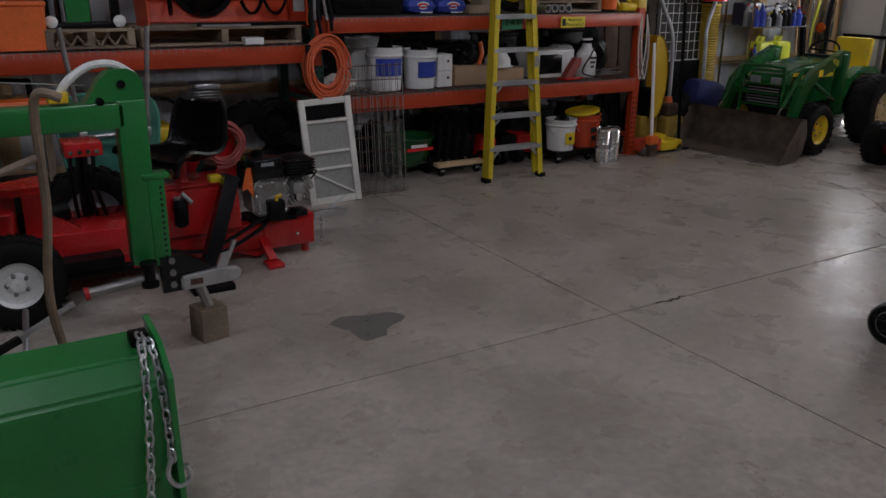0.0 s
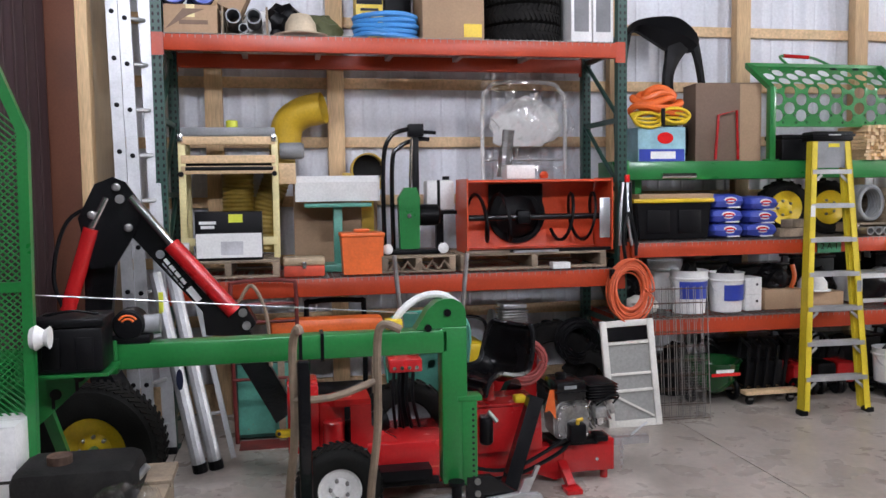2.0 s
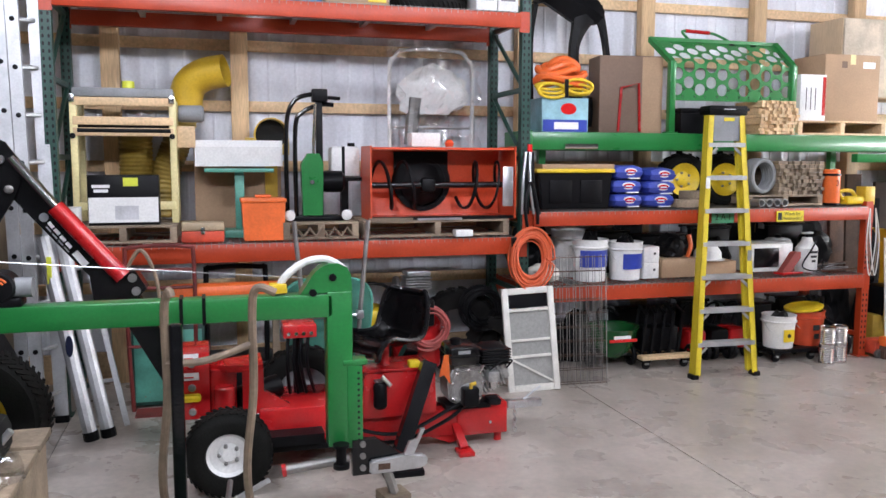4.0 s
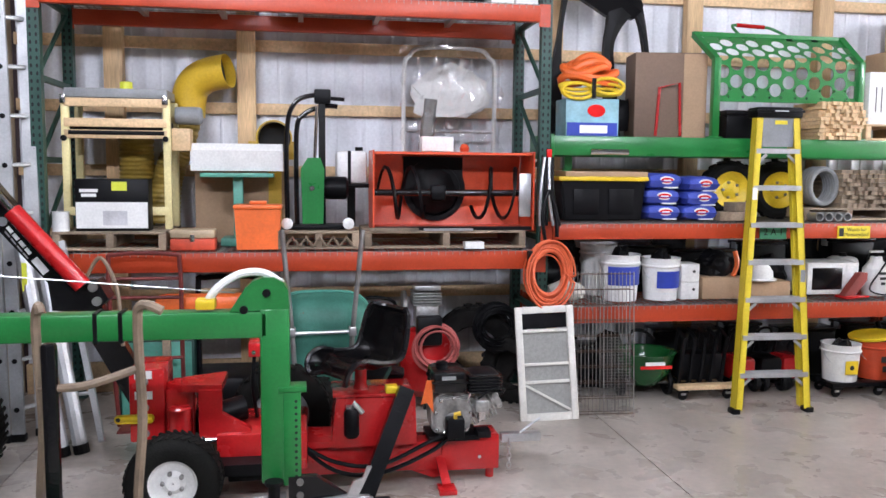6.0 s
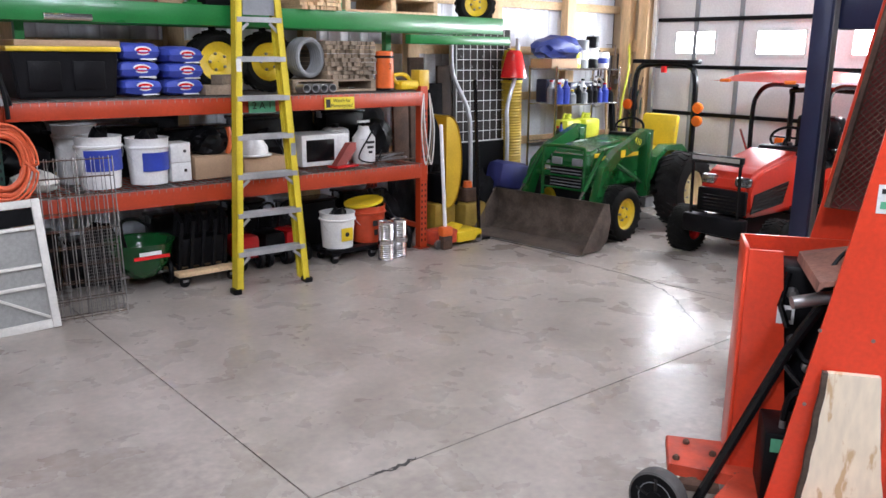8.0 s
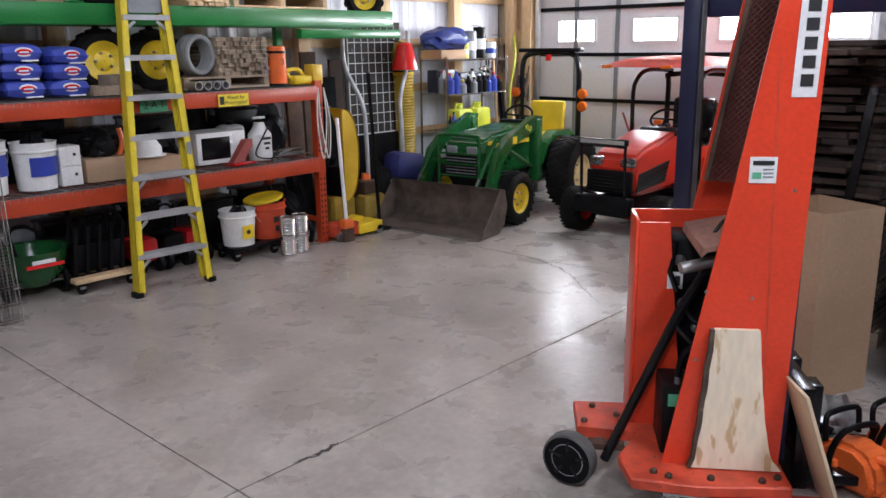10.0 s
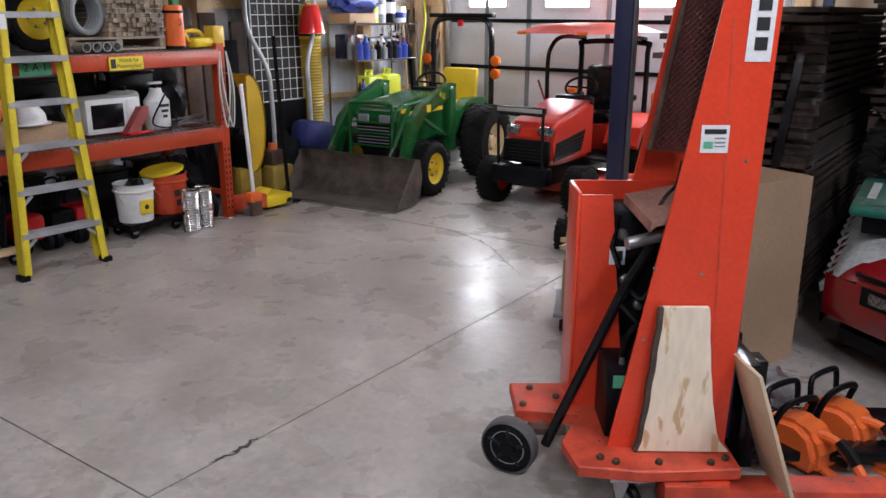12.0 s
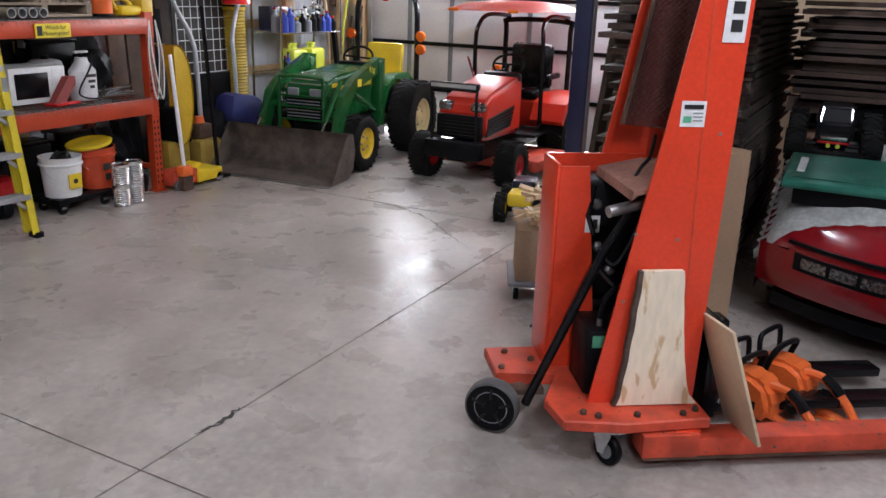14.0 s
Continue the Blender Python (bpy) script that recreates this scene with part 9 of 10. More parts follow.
def sack(x, y, z, rz, seed):
    t = thing("charcoal_bag", "dark blue bag with an oval red and white badge", "bag", pose(x, y, z, 0, 0, rz), "blue bags on the rack")
    bm, N = bm_new(), 18
    faces = {}
    for side in (1, -1):
        for i in range(N + 1):
            for j in range(N + 1):
                u, v = 2 * i / N - 1, 2 * j / N - 1
                h = 0.061 * ((1 - abs(u) ** 4) * (1 - abs(v) ** 5)) ** 0.36
                wob = noise.noise(Vector((u * 2.2, v * 2.2, seed * 3.1 + side)))
                ex_ = 1 - 0.05 * (v * v if abs(u) > 0.6 else 0)
                faces[side, i, j] = bm.verts.new((0.145 * u * ex_ * (1 + 0.04 * wob), 0.17 * v, 0.06 + side * h * (1 + 0.12 * wob)))
        for i in range(N):
            for j in range(N):
                q = [faces[side, i, j], faces[side, i + 1, j], faces[side, i + 1, j + 1], faces[side, i, j + 1]]
                bm.faces.new(q if side > 0 else q[::-1])
    bmesh.ops.remove_doubles(bm, verts=bm.verts, dist=0.0015)
    part("sack", bm, PURPLE_BAG, t)
    tilt = Matrix.Translation((0.012, -0.163, 0.066)) @ Matrix.Rotation(radians(96), 4, "X")
    part("badge", lt([(0.05, -0.012), (0.05, 0.002), (0.046, 0.004)], 20, tilt @ Matrix.Diagonal((1.25, 0.62, 1, 1))), WHITE, t)
    part("badge_core", lt([(0.041, 0.004), (0.039, 0.006)], 20, tilt @ Matrix.Diagonal((1.25, 0.5, 1, 1))), LENS_RED, t)
    part("badge_bar", bx(-0.03, 0.03, -0.005, 0.005, 0.006, 0.0075), WHITE, t).matrix_local = tilt
    part("print_bar", bx(-0.005, 0.11, -0.16, -0.135, 0.004, 0.014), WHITE, t)


for k in range(3):
    sack(1.035, 6.29, R0 + 0.001 + 0.122 * k, (2, -3, 3)[k], k)
    sack(1.335, 6.26, R0 + 0.001 + 0.111 * k, (-4, 3, 6)[k], k + 5)
for k in range(3):
    solo("wood_offcut", bx(-0.1, 0.1, -0.06, 0.06, 0, 0.07, 0.003), OLDWOOD, "wooden offcut on the wire deck", "offcut", "offcuts", m=pose(1.56 + 0.07 * k, 6.1 + 0.05 * k, R0 + (0.071 if k == 2 else 0), 0, 0, 10 * k))
sw = thing("hose_spool", "grey coil of corrugated pipe on the rack", "pipe coil", pose(2.4, 6.22, R0 + 0.27))
for k in range(5):
    part("loop", tb([(0.115 * math.cos(a), -0.07 + 0.035 * k, 0.14 * math.sin(a)) for a in [2 * math.pi * i / 24 for i in range(24)]], 0.022, 8, True), GREY, sw)
pallet(2.2, 3.0, 6.08, 6.6, R0, 0.1)
sticks(2.52, 3.02, R0 + 0.101, 0.32, "stack of split kindling sticks on a pallet", 6, 0.034, 6.1, 6.55, OLDWOOD)
for k in range(4):
    solo("pipe_fitting", lt([(0.035, 0), (0.035, 0.12), (0.028, 0.12), (0.028, 0)], 16, Matrix.Rotation(radians(90), 4, "X"), False), GALV, "short grey pipe lying on the deck", "pipe", "pipe ends", m=pose(2.25 + 0.08 * k, 6.07, R0 + 0.036))
oy = thing("orange_cylinder", "bright orange ribbed cylinder with black bands", "canister", pose(3.12, 6.12, R0))
part("body", lt([(0.075, 0), (0.08, 0.02), (0.075, 0.32), (0.06, 0.33)], 22), ORANGE, oy)
for z in (0.0, 0.27):
    part("band", lt([(0.083, z), (0.083, z + 0.02), (0.078, z + 0.02)], 22), BLACK, oy)
words("number", "3", 0.07, BLACK, oy, Matrix.Translation((0, -0.083, 0.2)) @ FACE)
ye = thing("yellow_tool", "yellow power tool lying on the rack end", "tool", pose(3.34, 6.1, R0))
part("body", bx(-0.1, 0.12, -0.06, 0.06, 0, 0.08, 0.025), YELLOW, ye)
part("grip", tb(curve([(-0.1, 0, 0.05), (-0.14, 0, 0.12), (-0.02, 0, 0.13), (0.04, 0, 0.08)], 5), 0.018, 8), YELLOW, ye)
part("plate", bx(0.09, 0.2, -0.07, 0.05, 0.0, 0.17, 0.004), DUCT, ye)

# right bay, lower deck
L0 = RL + 0.007
bucket(0.72, 6.2, L0, 0.155, 0.36, WHITE, "white plastic pail stuffed with cloth and a printed label", None, (-1.0, 1.1, 0.35, 0.75, BLUE), lump((0.1, 0.1), 0.42, 4))
bucket(1.06, 6.2, L0, 0.15, 0.33, WHITE, "white plastic pail with black bags and a blue label", None, (-0.6, 1.2, 0.3, 0.7, BLUE), lump((0.095, 0.095), 0.38, 9))
bucket(0.66, 6.52, L0, 0.15, 0.42, WHITE, "plain white pail at the back of the shelf")
for k in range(2):
    wq = carton(1.2, 1.35, 6.12, 6.3, L0 + 0.142 * k, 0.14, "small square white carton with a round mark", WHITE, False)
    part("round_mark", lt([(0.012, 0), (0.011, 0.002)], 12, Matrix.Translation((0.03, -0.091, 0.08)) @ Matrix.Rotation(radians(90), 4, "X")), INK, wq)
cl = carton(1.38, 1.76, 6.12, 6.45, L0, 0.17, "shallow brown carton full of dark tools", tape=False)
solo("tool_jumble", lump((0.15, 0.12), 0.2, 21), BLACK, "jumble of black tools in a carton", "tools", m=pose(1.56, 6.28, L0 + 0.172))
solo("screwdriver", tb(curve([(0, 0, 0), (0.03, 0, 0.1), (0.02, 0.02, 0.2)], 5), 0.02, 8), ORANGE, "orange-handled screwdriver sticking out of a carton", "tool", m=pose(1.68, 6.2, L0 + 0.17))
solo("hard_hat", lt([(0.15, 0), (0.155, 0.008), (0.125, 0.012), (0.12, 0.07), (0.08, 0.13), (0.01, 0.15)], 24), WHITE, "white safety helmet on the lower deck", "helmet", m=pose(1.9, 6.22, L0 + 0.14))
carton(1.78, 2.15, 6.14, 6.5, L0, 0.13, "flat brown carton under a helmet", tape=False)
mwv = thing("microwave", "white microwave oven with a dark door", "microwave", pose(2.56, 6.36, L0))
part("cabinet", bx(-0.23, 0.23, -0.17, 0.17, 0.01, 0.27, 0.008), WHITE, mwv)
part("door_glass", bx(-0.19, 0.08, -0.176, -0.171, 0.05, 0.23, 0.003), BLACK_GLOSS, mwv)
part("control_panel", bx(0.11, 0.21, -0.175, -0.171, 0.03, 0.25, 0.002), WHITE, mwv)
for x in (-0.18, 0.18):
    part("foot", bx(x - 0.02, x + 0.02, -0.14, 0.14, 0, 0.0095), BLACK, mwv)
rj = thing("axle_stand", "rusty red steel axle stand on the lower deck", "axle stand", pose(2.66, 6.08, L0, 0, 0, 10))
part("foot", bx(-0.12, 0.12, -0.06, 0.06, 0, 0.02, 0.003), RED, rj)
part("ramp", pl([(-0.11, 0.02), (0.05, 0.2), (0.12, 0.2), (0.12, 0.14), (0.0, 0.02)], "y", -0.03, 0.03), mat("dull_red", (0.28, 0.05, 0.04), 0.6), rj)
sr = thing("garden_sprayer", "white plastic tank sprayer with black hose", "sprayer", pose(2.95, 6.2, L0))
part("tank", lt([(0.09, 0), (0.1, 0.03), (0.1, 0.22), (0.05, 0.29), (0.045, 0.32)], 22), WHITE, sr)
part("pump_grip", bx(-0.06, 0.06, -0.015, 0.015, 0.35, 0.37, 0.006), WHITE, sr)
part("pump_rod", tb([(0, 0, 0.32), (0, 0, 0.36)], 0.012, 8), BLACK, sr)
part("hose", tb(curve([(0.06, -0.05, 0.28), (-0.05, -0.13, 0.22), (-0.12, -0.1, 0.06), (0.02, -0.14, 0.02), (0.12, -0.1, 0.1)], 6), 0.007, 6), BLACK, sr)
bars("print_bars", sr, INK, Matrix.Translation((0.0, -0.101, 0.2)), (1, 0.8, 0.5), 0.08, 0.022, 0.02)
sr2 = thing("grey_jug", "translucent grey jug behind the sprayer", "jug", pose(2.8, 6.42, L0))
part("body", bx(-0.1, 0.1, -0.1, 0.1, 0, 0.3, 0.04), mat("cloudy_plastic", (0.5, 0.5, 0.48), 0.4), sr2)
part("cap", lt([(0.03, 0.3), (0.03, 0.33)], 14), BLACK, sr2)
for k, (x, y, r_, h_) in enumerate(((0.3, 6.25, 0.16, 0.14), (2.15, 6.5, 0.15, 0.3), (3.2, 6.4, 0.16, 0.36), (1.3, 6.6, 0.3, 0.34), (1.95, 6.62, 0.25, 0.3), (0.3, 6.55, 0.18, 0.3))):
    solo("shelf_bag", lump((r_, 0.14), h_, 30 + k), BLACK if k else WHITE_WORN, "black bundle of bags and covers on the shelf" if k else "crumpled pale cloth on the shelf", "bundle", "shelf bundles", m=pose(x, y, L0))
tl = thing("hand_tools", "hand tools and rods lying in a heap", "tools", pose(3.2, 6.12, L0))
g = random.Random(8)
for k in range(8):
    part("rod", tb([(-0.15 + g.uniform(-0.05, 0.05), g.uniform(-0.08, 0.08), 0.01 + 0.008 * k), (0.16 + g.uniform(-0.05, 0.05), g.uniform(-0.08, 0.08), 0.012 + 0.01 * k)], 0.008, 6), (STEEL, RUST, GREY)[k % 3], tl)
hgr = thing("hanging_rope", "pale rope hanging from the end of the rack", "rope", pose(3.4, 5.93, 1.4))
for k in range(3):
    part("loop", tb(curve([(0.0, 0, 0.0), (-0.03 + 0.02 * k, -0.01, -0.3), (0.02 + 0.03 * k, -0.01, -0.62), (0.08 + 0.02 * k, 0, -0.3), (0.06, 0, 0.0)], 6), 0.006, 6), (WHITE_WORN, HIDE, WHITE_WORN)[k], hgr)

# ---- floor under the right bay ----
spd = thing("seed_spreader", "green drop seed spreader hopper with a red and white badge", "spreader", pose(0.98, 6.28, 0))
part("hopper", lt([(0.1, 0.1), (0.2, 0.2), (0.245, 0.36), (0.255, 0.37), (0.235, 0.36), (0.09, 0.12)], 28), TRACTOR_GREEN, spd)
part("badge", bx(-0.13, 0.13, -0.243, -0.236, 0.27, 0.295), LENS_RED, spd)
part("badge_white", bx(-0.09, 0.07, -0.2445, -0.238, 0.298, 0.325), WHITE, spd)
part("handle", tb(curve([(-0.1, 0.0, 0.3), (-0.12, 0.02, 0.5), (0.0, 0.05, 0.52), (0.1, 0.05, 0.45)], 5), 0.014, 8), BLACK, spd)
part("axle", tb([(-0.2, 0, 0.1), (0.2, 0, 0.1)], 0.012, 8), STEEL, spd)
for s in (-1, 1):
    part("wheel", tyre_mesh(bm_new(), 0.1, 0.04, 0.06, Matrix.Translation((s * 0.2, 0, 0.1)), 0), BLACK, spd)


def dolly(x, y, w, d, label):
    t = thing("furniture_dolly", label, "dolly", pose(x, y, 0), "dollies")
    for s in (-1, 1):
        part("board", bx(-w / 2, w / 2, s * (d / 2 - 0.05) - 0.05, s * (d / 2 - 0.05) + 0.05, 0.09, 0.125, 0.004), PINE if "wood" in label else BLACK, t)
        part("cross_board", bx(s * (w / 2 - 0.05) - 0.04, s * (w / 2 - 0.05) + 0.04, -d / 2, d / 2, 0.07, 0.0895, 0.003), BLACK, t)
        for q in (-1, 1):
            part("castor", lt([(0.035, -0.014), (0.04, 0), (0.035, 0.014)], 16, Matrix.Translation((s * (w / 2 - 0.06), q * (d / 2 - 0.05), 0.04)) @ Matrix.Rotation(radians(90), 4, "X")), BLACK, t)
            part("castor_plate", bx(s * (w / 2 - 0.06) - 0.02, s * (w / 2 - 0.06) + 0.02, q * (d / 2 - 0.05) - 0.025, q * (d / 2 - 0.05) + 0.025, 0.045, 0.0695), GALV, t)
    return t


dolly(1.42, 6.22, 0.5, 0.36, "wooden furniture dolly on black castors")
bf = thing("weight_frames", "stack of black steel frames on a dolly", "frames", pose(1.42, 6.25, 0.126))
for k in range(5):
    x = -0.2 + 0.09 * k
    part("frame", tb([(x, -0.1, 0.0), (x + 0.03, -0.12, 0.36), (x + 0.08, 0.1, 0.4), (x + 0.04, 0.12, 0.0)], 0.018, 4, True), BLACK, bf)
part("block", bx(-0.16, 0.2, -0.05, 0.12, 0.0, 0.22, 0.02), BLACK, bf)
for k, x in enumerate((1.86, 2.1, 2.3)):
    rm = thing("small_machine", "dark red and black small machine under the rack", "machine", pose(x, 6.4, 0), "small machines")
    part("body", bx(-0.1, 0.1, -0.14, 0.14, 0.08, 0.28, 0.04), RED if k != 1 else BLACK, rm)
    part("wheel", tyre_mesh(bm_new(), 0.08, 0.05, 0.04, Matrix.Translation((-0.08, -0.14, 0.08)), 0), BLACK, rm)
    part("wheel", tyre_mesh(bm_new(), 0.08, 0.05, 0.04, Matrix.Translation((0.08, -0.14, 0.08)), 0), BLACK, rm)
    part("handle", tb(curve([(-0.06, 0.1, 0.25), (-0.06, 0.0, 0.48), (0.06, 0.0, 0.48), (0.06, 0.1, 0.25)], 5), 0.012, 6), BLACK, rm)
    part("rest", bx(-0.05, 0.05, 0.08, 0.12, 0, 0.09), BLACK, rm)
dolly(2.7, 6.12, 0.5, 0.32, "black furniture dolly on castors under a pail")
bw = bucket(2.6, 6.1, 0.126, 0.15, 0.3, WHITE, "white plastic pail with a yellow flame label on a dolly", None, None, lump((0.095, 0.095), 0.34, 14))
part("flame_label", bx(-0.055, 0.055, -0.152, -0.146, 0.07, 0.18), YELLOW, bw)
part("flame_mark", lt([(0.02, 0), (0.018, 0.002)], 12, Matrix.Translation((0, -0.153, 0.125)) @ Matrix.Rotation(radians(90), 4, "X")), INK, bw)
bo2 = bucket(2.94, 6.14, 0.126, 0.155, 0.32, mat("orange_pail", (0.6, 0.07, 0.02), 0.4), "orange plastic pail with dark print", None)
bars("print_bars", bo2, INK, Matrix.Translation((0.02, -0.15, 0.2)), (1, 0.8), 0.14, 0.05, 0.03)
part("lid", lt([(0.17, 0), (0.175, 0.02), (0.165, 0.026), (0.15, 0.018), (0.002, 0.018)], 28), YELLOW, bo2, "tilted yellow lid").matrix_local = pose(-0.04, 0, 0.335, 0, -9, 0)
for x, y in ((2.92, 5.84), (3.07, 5.86)):
    for k in range(2):
        pc = thing("steel_can", "shiny ribbed steel can in a stack", "can", pose(x, y, 0.172 * k), "stacked cans")
        prof = [(0.068, 0), (0.07, 0.004)]
        for i in range(8):
            prof += [(0.07, 0.02 + 0.017 * i), (0.066, 0.028 + 0.017 * i)]
        prof += [(0.07, 0.165), (0.07, 0.17), (0.064, 0.17), (0.06, 0.164)]
        part("shell", lt(prof, 26), CHROME, pc)
bp = thing("black_hose_bundle", "tangle of black hoses and pipes leaning under the rack", "hoses", pose(3.24, 6.1, 0))
g = random.Random(5)
for k in range(9):
    part("hose", tb(curve([(g.uniform(-0.1, 0.12), g.uniform(-0.1, 0.1), 0.03), (g.uniform(-0.15, 0.05), g.uniform(-0.1, 0.15), 0.2), (g.uniform(-0.2, 0.0), g.uniform(0, 0.25), g.uniform(0.35, 0.6))], 6), 0.022, 8), BLACK, bp)


# ---- the corner between the rack and the door ----
yd = thing("mower_shroud", "big yellow curved mower shroud standing on edge", "mower part", pose(3.86, 6.3, 0))
bm = bm_new()
rows = []
for k in range(15):
    a = -0.55 * math.pi + 1.1 * math.pi * k / 14
    rows.append([bm.verts.new((0.16 * math.cos(a) + 0.02, dy, 0.74 + 0.44 * math.sin(a))) for dy in (-0.14, -0.16, 0.12, 0.14)])
for a, b in zip(rows, rows[1:]):
    for j in range(3):
        bm.faces.new((a[j], a[j + 1], b[j + 1], b[j]))
bmesh.ops.solidify(bm, geom=bm.faces[:], thickness=0.01)
part("shell", bm, DUCT, yd)
part("face", pl([(0.16 * math.cos(a) + 0.015, 0.74 + 0.43 * math.sin(a)) for a in [-0.55 * math.pi + 1.1 * math.pi * k / 14 for k in range(15)]], "y", -0.15, -0.135), DUCT, yd)
part("engine", bx(-0.02, 0.2, -0.1, 0.14, 0.3, 0.62, 0.03), BLACK, yd)
part("stand", bx(-0.1, 0.16, -0.1, 0.1, 0, 0.34, 0.02), mat("dull_yellow", (0.4, 0.26, 0.03), 0.6), yd)
br = thing("push_broom", "white-handled broom with an orange head", "broom", pose(3.6, 5.86, 0))
part("stick", tb([(0, 0.0, 0.2), (0.04, 0.12, 1.12)], 0.017, 10), WHITE, br)
part("head", bx(-0.06, 0.06, -0.05, 0.04, 0.12, 0.21, 0.02), ORANGE, br)
part("bristle_block", bx(-0.055, 0.055, -0.045, 0.035, 0.0, 0.12, 0.008), RUST, br)
fj = thing("floor_jack", "orange floor jack with a yellow frame", "jack", pose(3.66, 5.98, 0))
part("body", bx(-0.16, 0.12, -0.1, 0.1, 0.03, 0.16, 0.02), ORANGE_DUSTY, fj)
part("arm", pl([(-0.1, 0.12), (0.16, 0.2), (0.22, 0.18), (0.1, 0.08)], "y", -0.05, 0.05), YELLOW, fj)
part("frame", bx(0.1, 0.4, -0.12, 0.12, 0.03, 0.13, 0.015), YELLOW, fj)
for x in (-0.12, 0.36):
    for s in (-1, 1):
        part("wheel", lt([(0.04, -0.02), (0.045, 0), (0.04, 0.02)], 16, Matrix.Translation((x, s * 0.1, 0.045)) @ Matrix.Rotation(radians(90), 4, "X")), STEEL, fj)
gp = thing("grid_panel", "white wire grid panel leaning on the wall", "grid panel", pose(4.86, 6.74, 0.84))
for k in range(9):
    part("upright_wire", tb([(-0.38 + 0.095 * k, 0, 0), (-0.38 + 0.095 * k, 0.02, 1.16)], 0.006 if k in (0, 8) else 0.004, 6), WHITE, gp)
for k in range(12):
    part("cross_wire", tb([(-0.38, 0.0, 0.105 * k), (0.38, 0.0, 0.105 * k)], 0.006 if k in (0, 11) else 0.004, 6), WHITE, gp)
part("rest", bx(-0.38, 0.38, -0.02, 0.02, -0.84, -0.01), BLACK, gp)
for x, s in ((4.46, 1), (5.02, -1)):
    tbn = thing("bent_tube", "bent grey tubular handle standing by the wall", "tube", pose(x, 6.5, 0), "bent tubes")
    part("tube", tb(curve([(-0.18 * s, 0.1, 1.9), (-0.16 * s, 0.1, 1.55), (0.0, 0.05, 1.2), (0.02 * s, 0.02, 0.9), (0.02 * s, 0.0, 0.02)], 6), 0.022, 8), mat("grey_tube", (0.55, 0.56, 0.57), 0.4, 0.3), tbn)
pp_ = thing("steel_post", "dark steel post standing behind the broom", "post", pose(4.15, 6.0, 0))
part("shaft", tb([(0, 0, 0.02), (0, 0.1, 1.5)], 0.02, 6), BLACK_GLOSS, pp_)
part("base", bx(-0.08, 0.08, -0.08, 0.08, 0, 0.02), BLACK, pp_)
vh = thing("dust_hose", "tall yellow ribbed dust hose hanging with a red cone on top", "hose")
ribbed([(5.26, 6.72, 0.0), (5.26, 6.72, 0.6), (5.24, 6.72, 1.46)], 0.115, 0.028, mat("yellow_flex", (0.5, 0.34, 0.03), 0.45, 0, 0.7), vh)
part("cuff", lt([(0.12, 1.44), (0.12, 1.66), (0.09, 1.78), (0.05, 1.8)], 22, Matrix.Translation((5.24, 6.72, 0))), YELLOW, vh)
part("clamp_band", lt([(0.123, 1.47), (0.123, 1.49), (0.12, 1.49)], 22, Matrix.Translation((5.24, 6.72, 0))), BLACK, vh)
rc = solo("red_cone", lt([(0.14, 0), (0.13, 0.06), (0.08, 0.26), (0.05, 0.28)], 20), LENS_RED, "red plastic funnel hung on the hose", "funnel", m=pose(5.1, 6.55, 1.5))
part("hanger", tb([(0, 0, 0.27), (0.02, 0.4, 0.34)], 0.006, 6), BLACK, rc)
bb_ = thing("blue_case", "blue padded case standing on a pail", "case", pose(5.0, 6.5, 0.33, 0, 10, 0))
bm = bx(-0.25, 0.24, -0.14, 0.14, 0.0, 0.3, 0.09)
part("body", bm, mat("navy_fabric", (0.03, 0.035, 0.16), 0.7), bb_)
bucket(5.0, 6.5, 0, 0.16, 0.32, WHITE, "white pail under the blue case")
solo("red_ball", lt([(0.01, 0), (0.06, 0.015), (0.085, 0.07), (0.07, 0.13), (0.01, 0.155)], 20), RED, "red and white round can on the floor", "can", m=pose(4.82, 6.28, 0))
wsu = thing("wire_shelving", "chrome wire shelving unit filled with cans and bottles", "shelving", pose(6.16, 6.62, 0))
for x in (-0.54, 0.54):
    for y in (-0.2, 0.2):
        part("post", tb([(x, y, 0), (x, y, 1.62)], 0.014, 8), CHROME, wsu)
SH = (0.2, 0.78, 1.2, 1.58)
for z in SH:
    for y in (-0.2, 0.2):
        part("shelf_rail", tb([(-0.54, y, z), (0.54, y, z)], 0.008, 6), CHROME, wsu)
    bm = bm_new()
    for k in range(20):
        tube(bm, [(-0.52 + 0.055 * k, -0.2, z + 0.006), (-0.52 + 0.055 * k, 0.2, z + 0.006)], 0.003, 4)
    tagged(part("shelf_wires", bm, CHROME, wsu), kind="stuff")
g = random.Random(17)
cols = [BLUE, WHITE, BLACK, BLACK, GREY, BLUE, WHITE, BLACK, NAVY, CASTING, BLACK]
for z, yy in ((0.2, 6.5), (0.78, 6.46), (1.2, 6.46), (0.2, 6.62), (1.2, 6.6), (1.2, 6.7)):
    x = 5.68
    while x < 6.64:
        r_, h_ = g.uniform(0.025, 0.05), g.uniform(0.12, 0.26)
        if not (z == 0.78 and x > 5.8):
            bt_ = thing("bottle", "small workshop bottle or can on the shelf", "bottle", pose(x + r_, yy + g.uniform(-0.015, 0.015), z + 0.01), "shelf bottles")
            part("body", lt([(r_, 0), (r_, h_ * 0.7), (r_ * 0.45, h_ * 0.85), (r_ * 0.4, h_)], 14), g.choice(cols), bt_)
            part("cap", lt([(r_ * 0.45, h_), (r_ * 0.45, h_ + 0.02)], 12), g.choice((BLACK, WHITE, RED, YELLOW)), bt_)
        x += 2 * r_ + 0.012
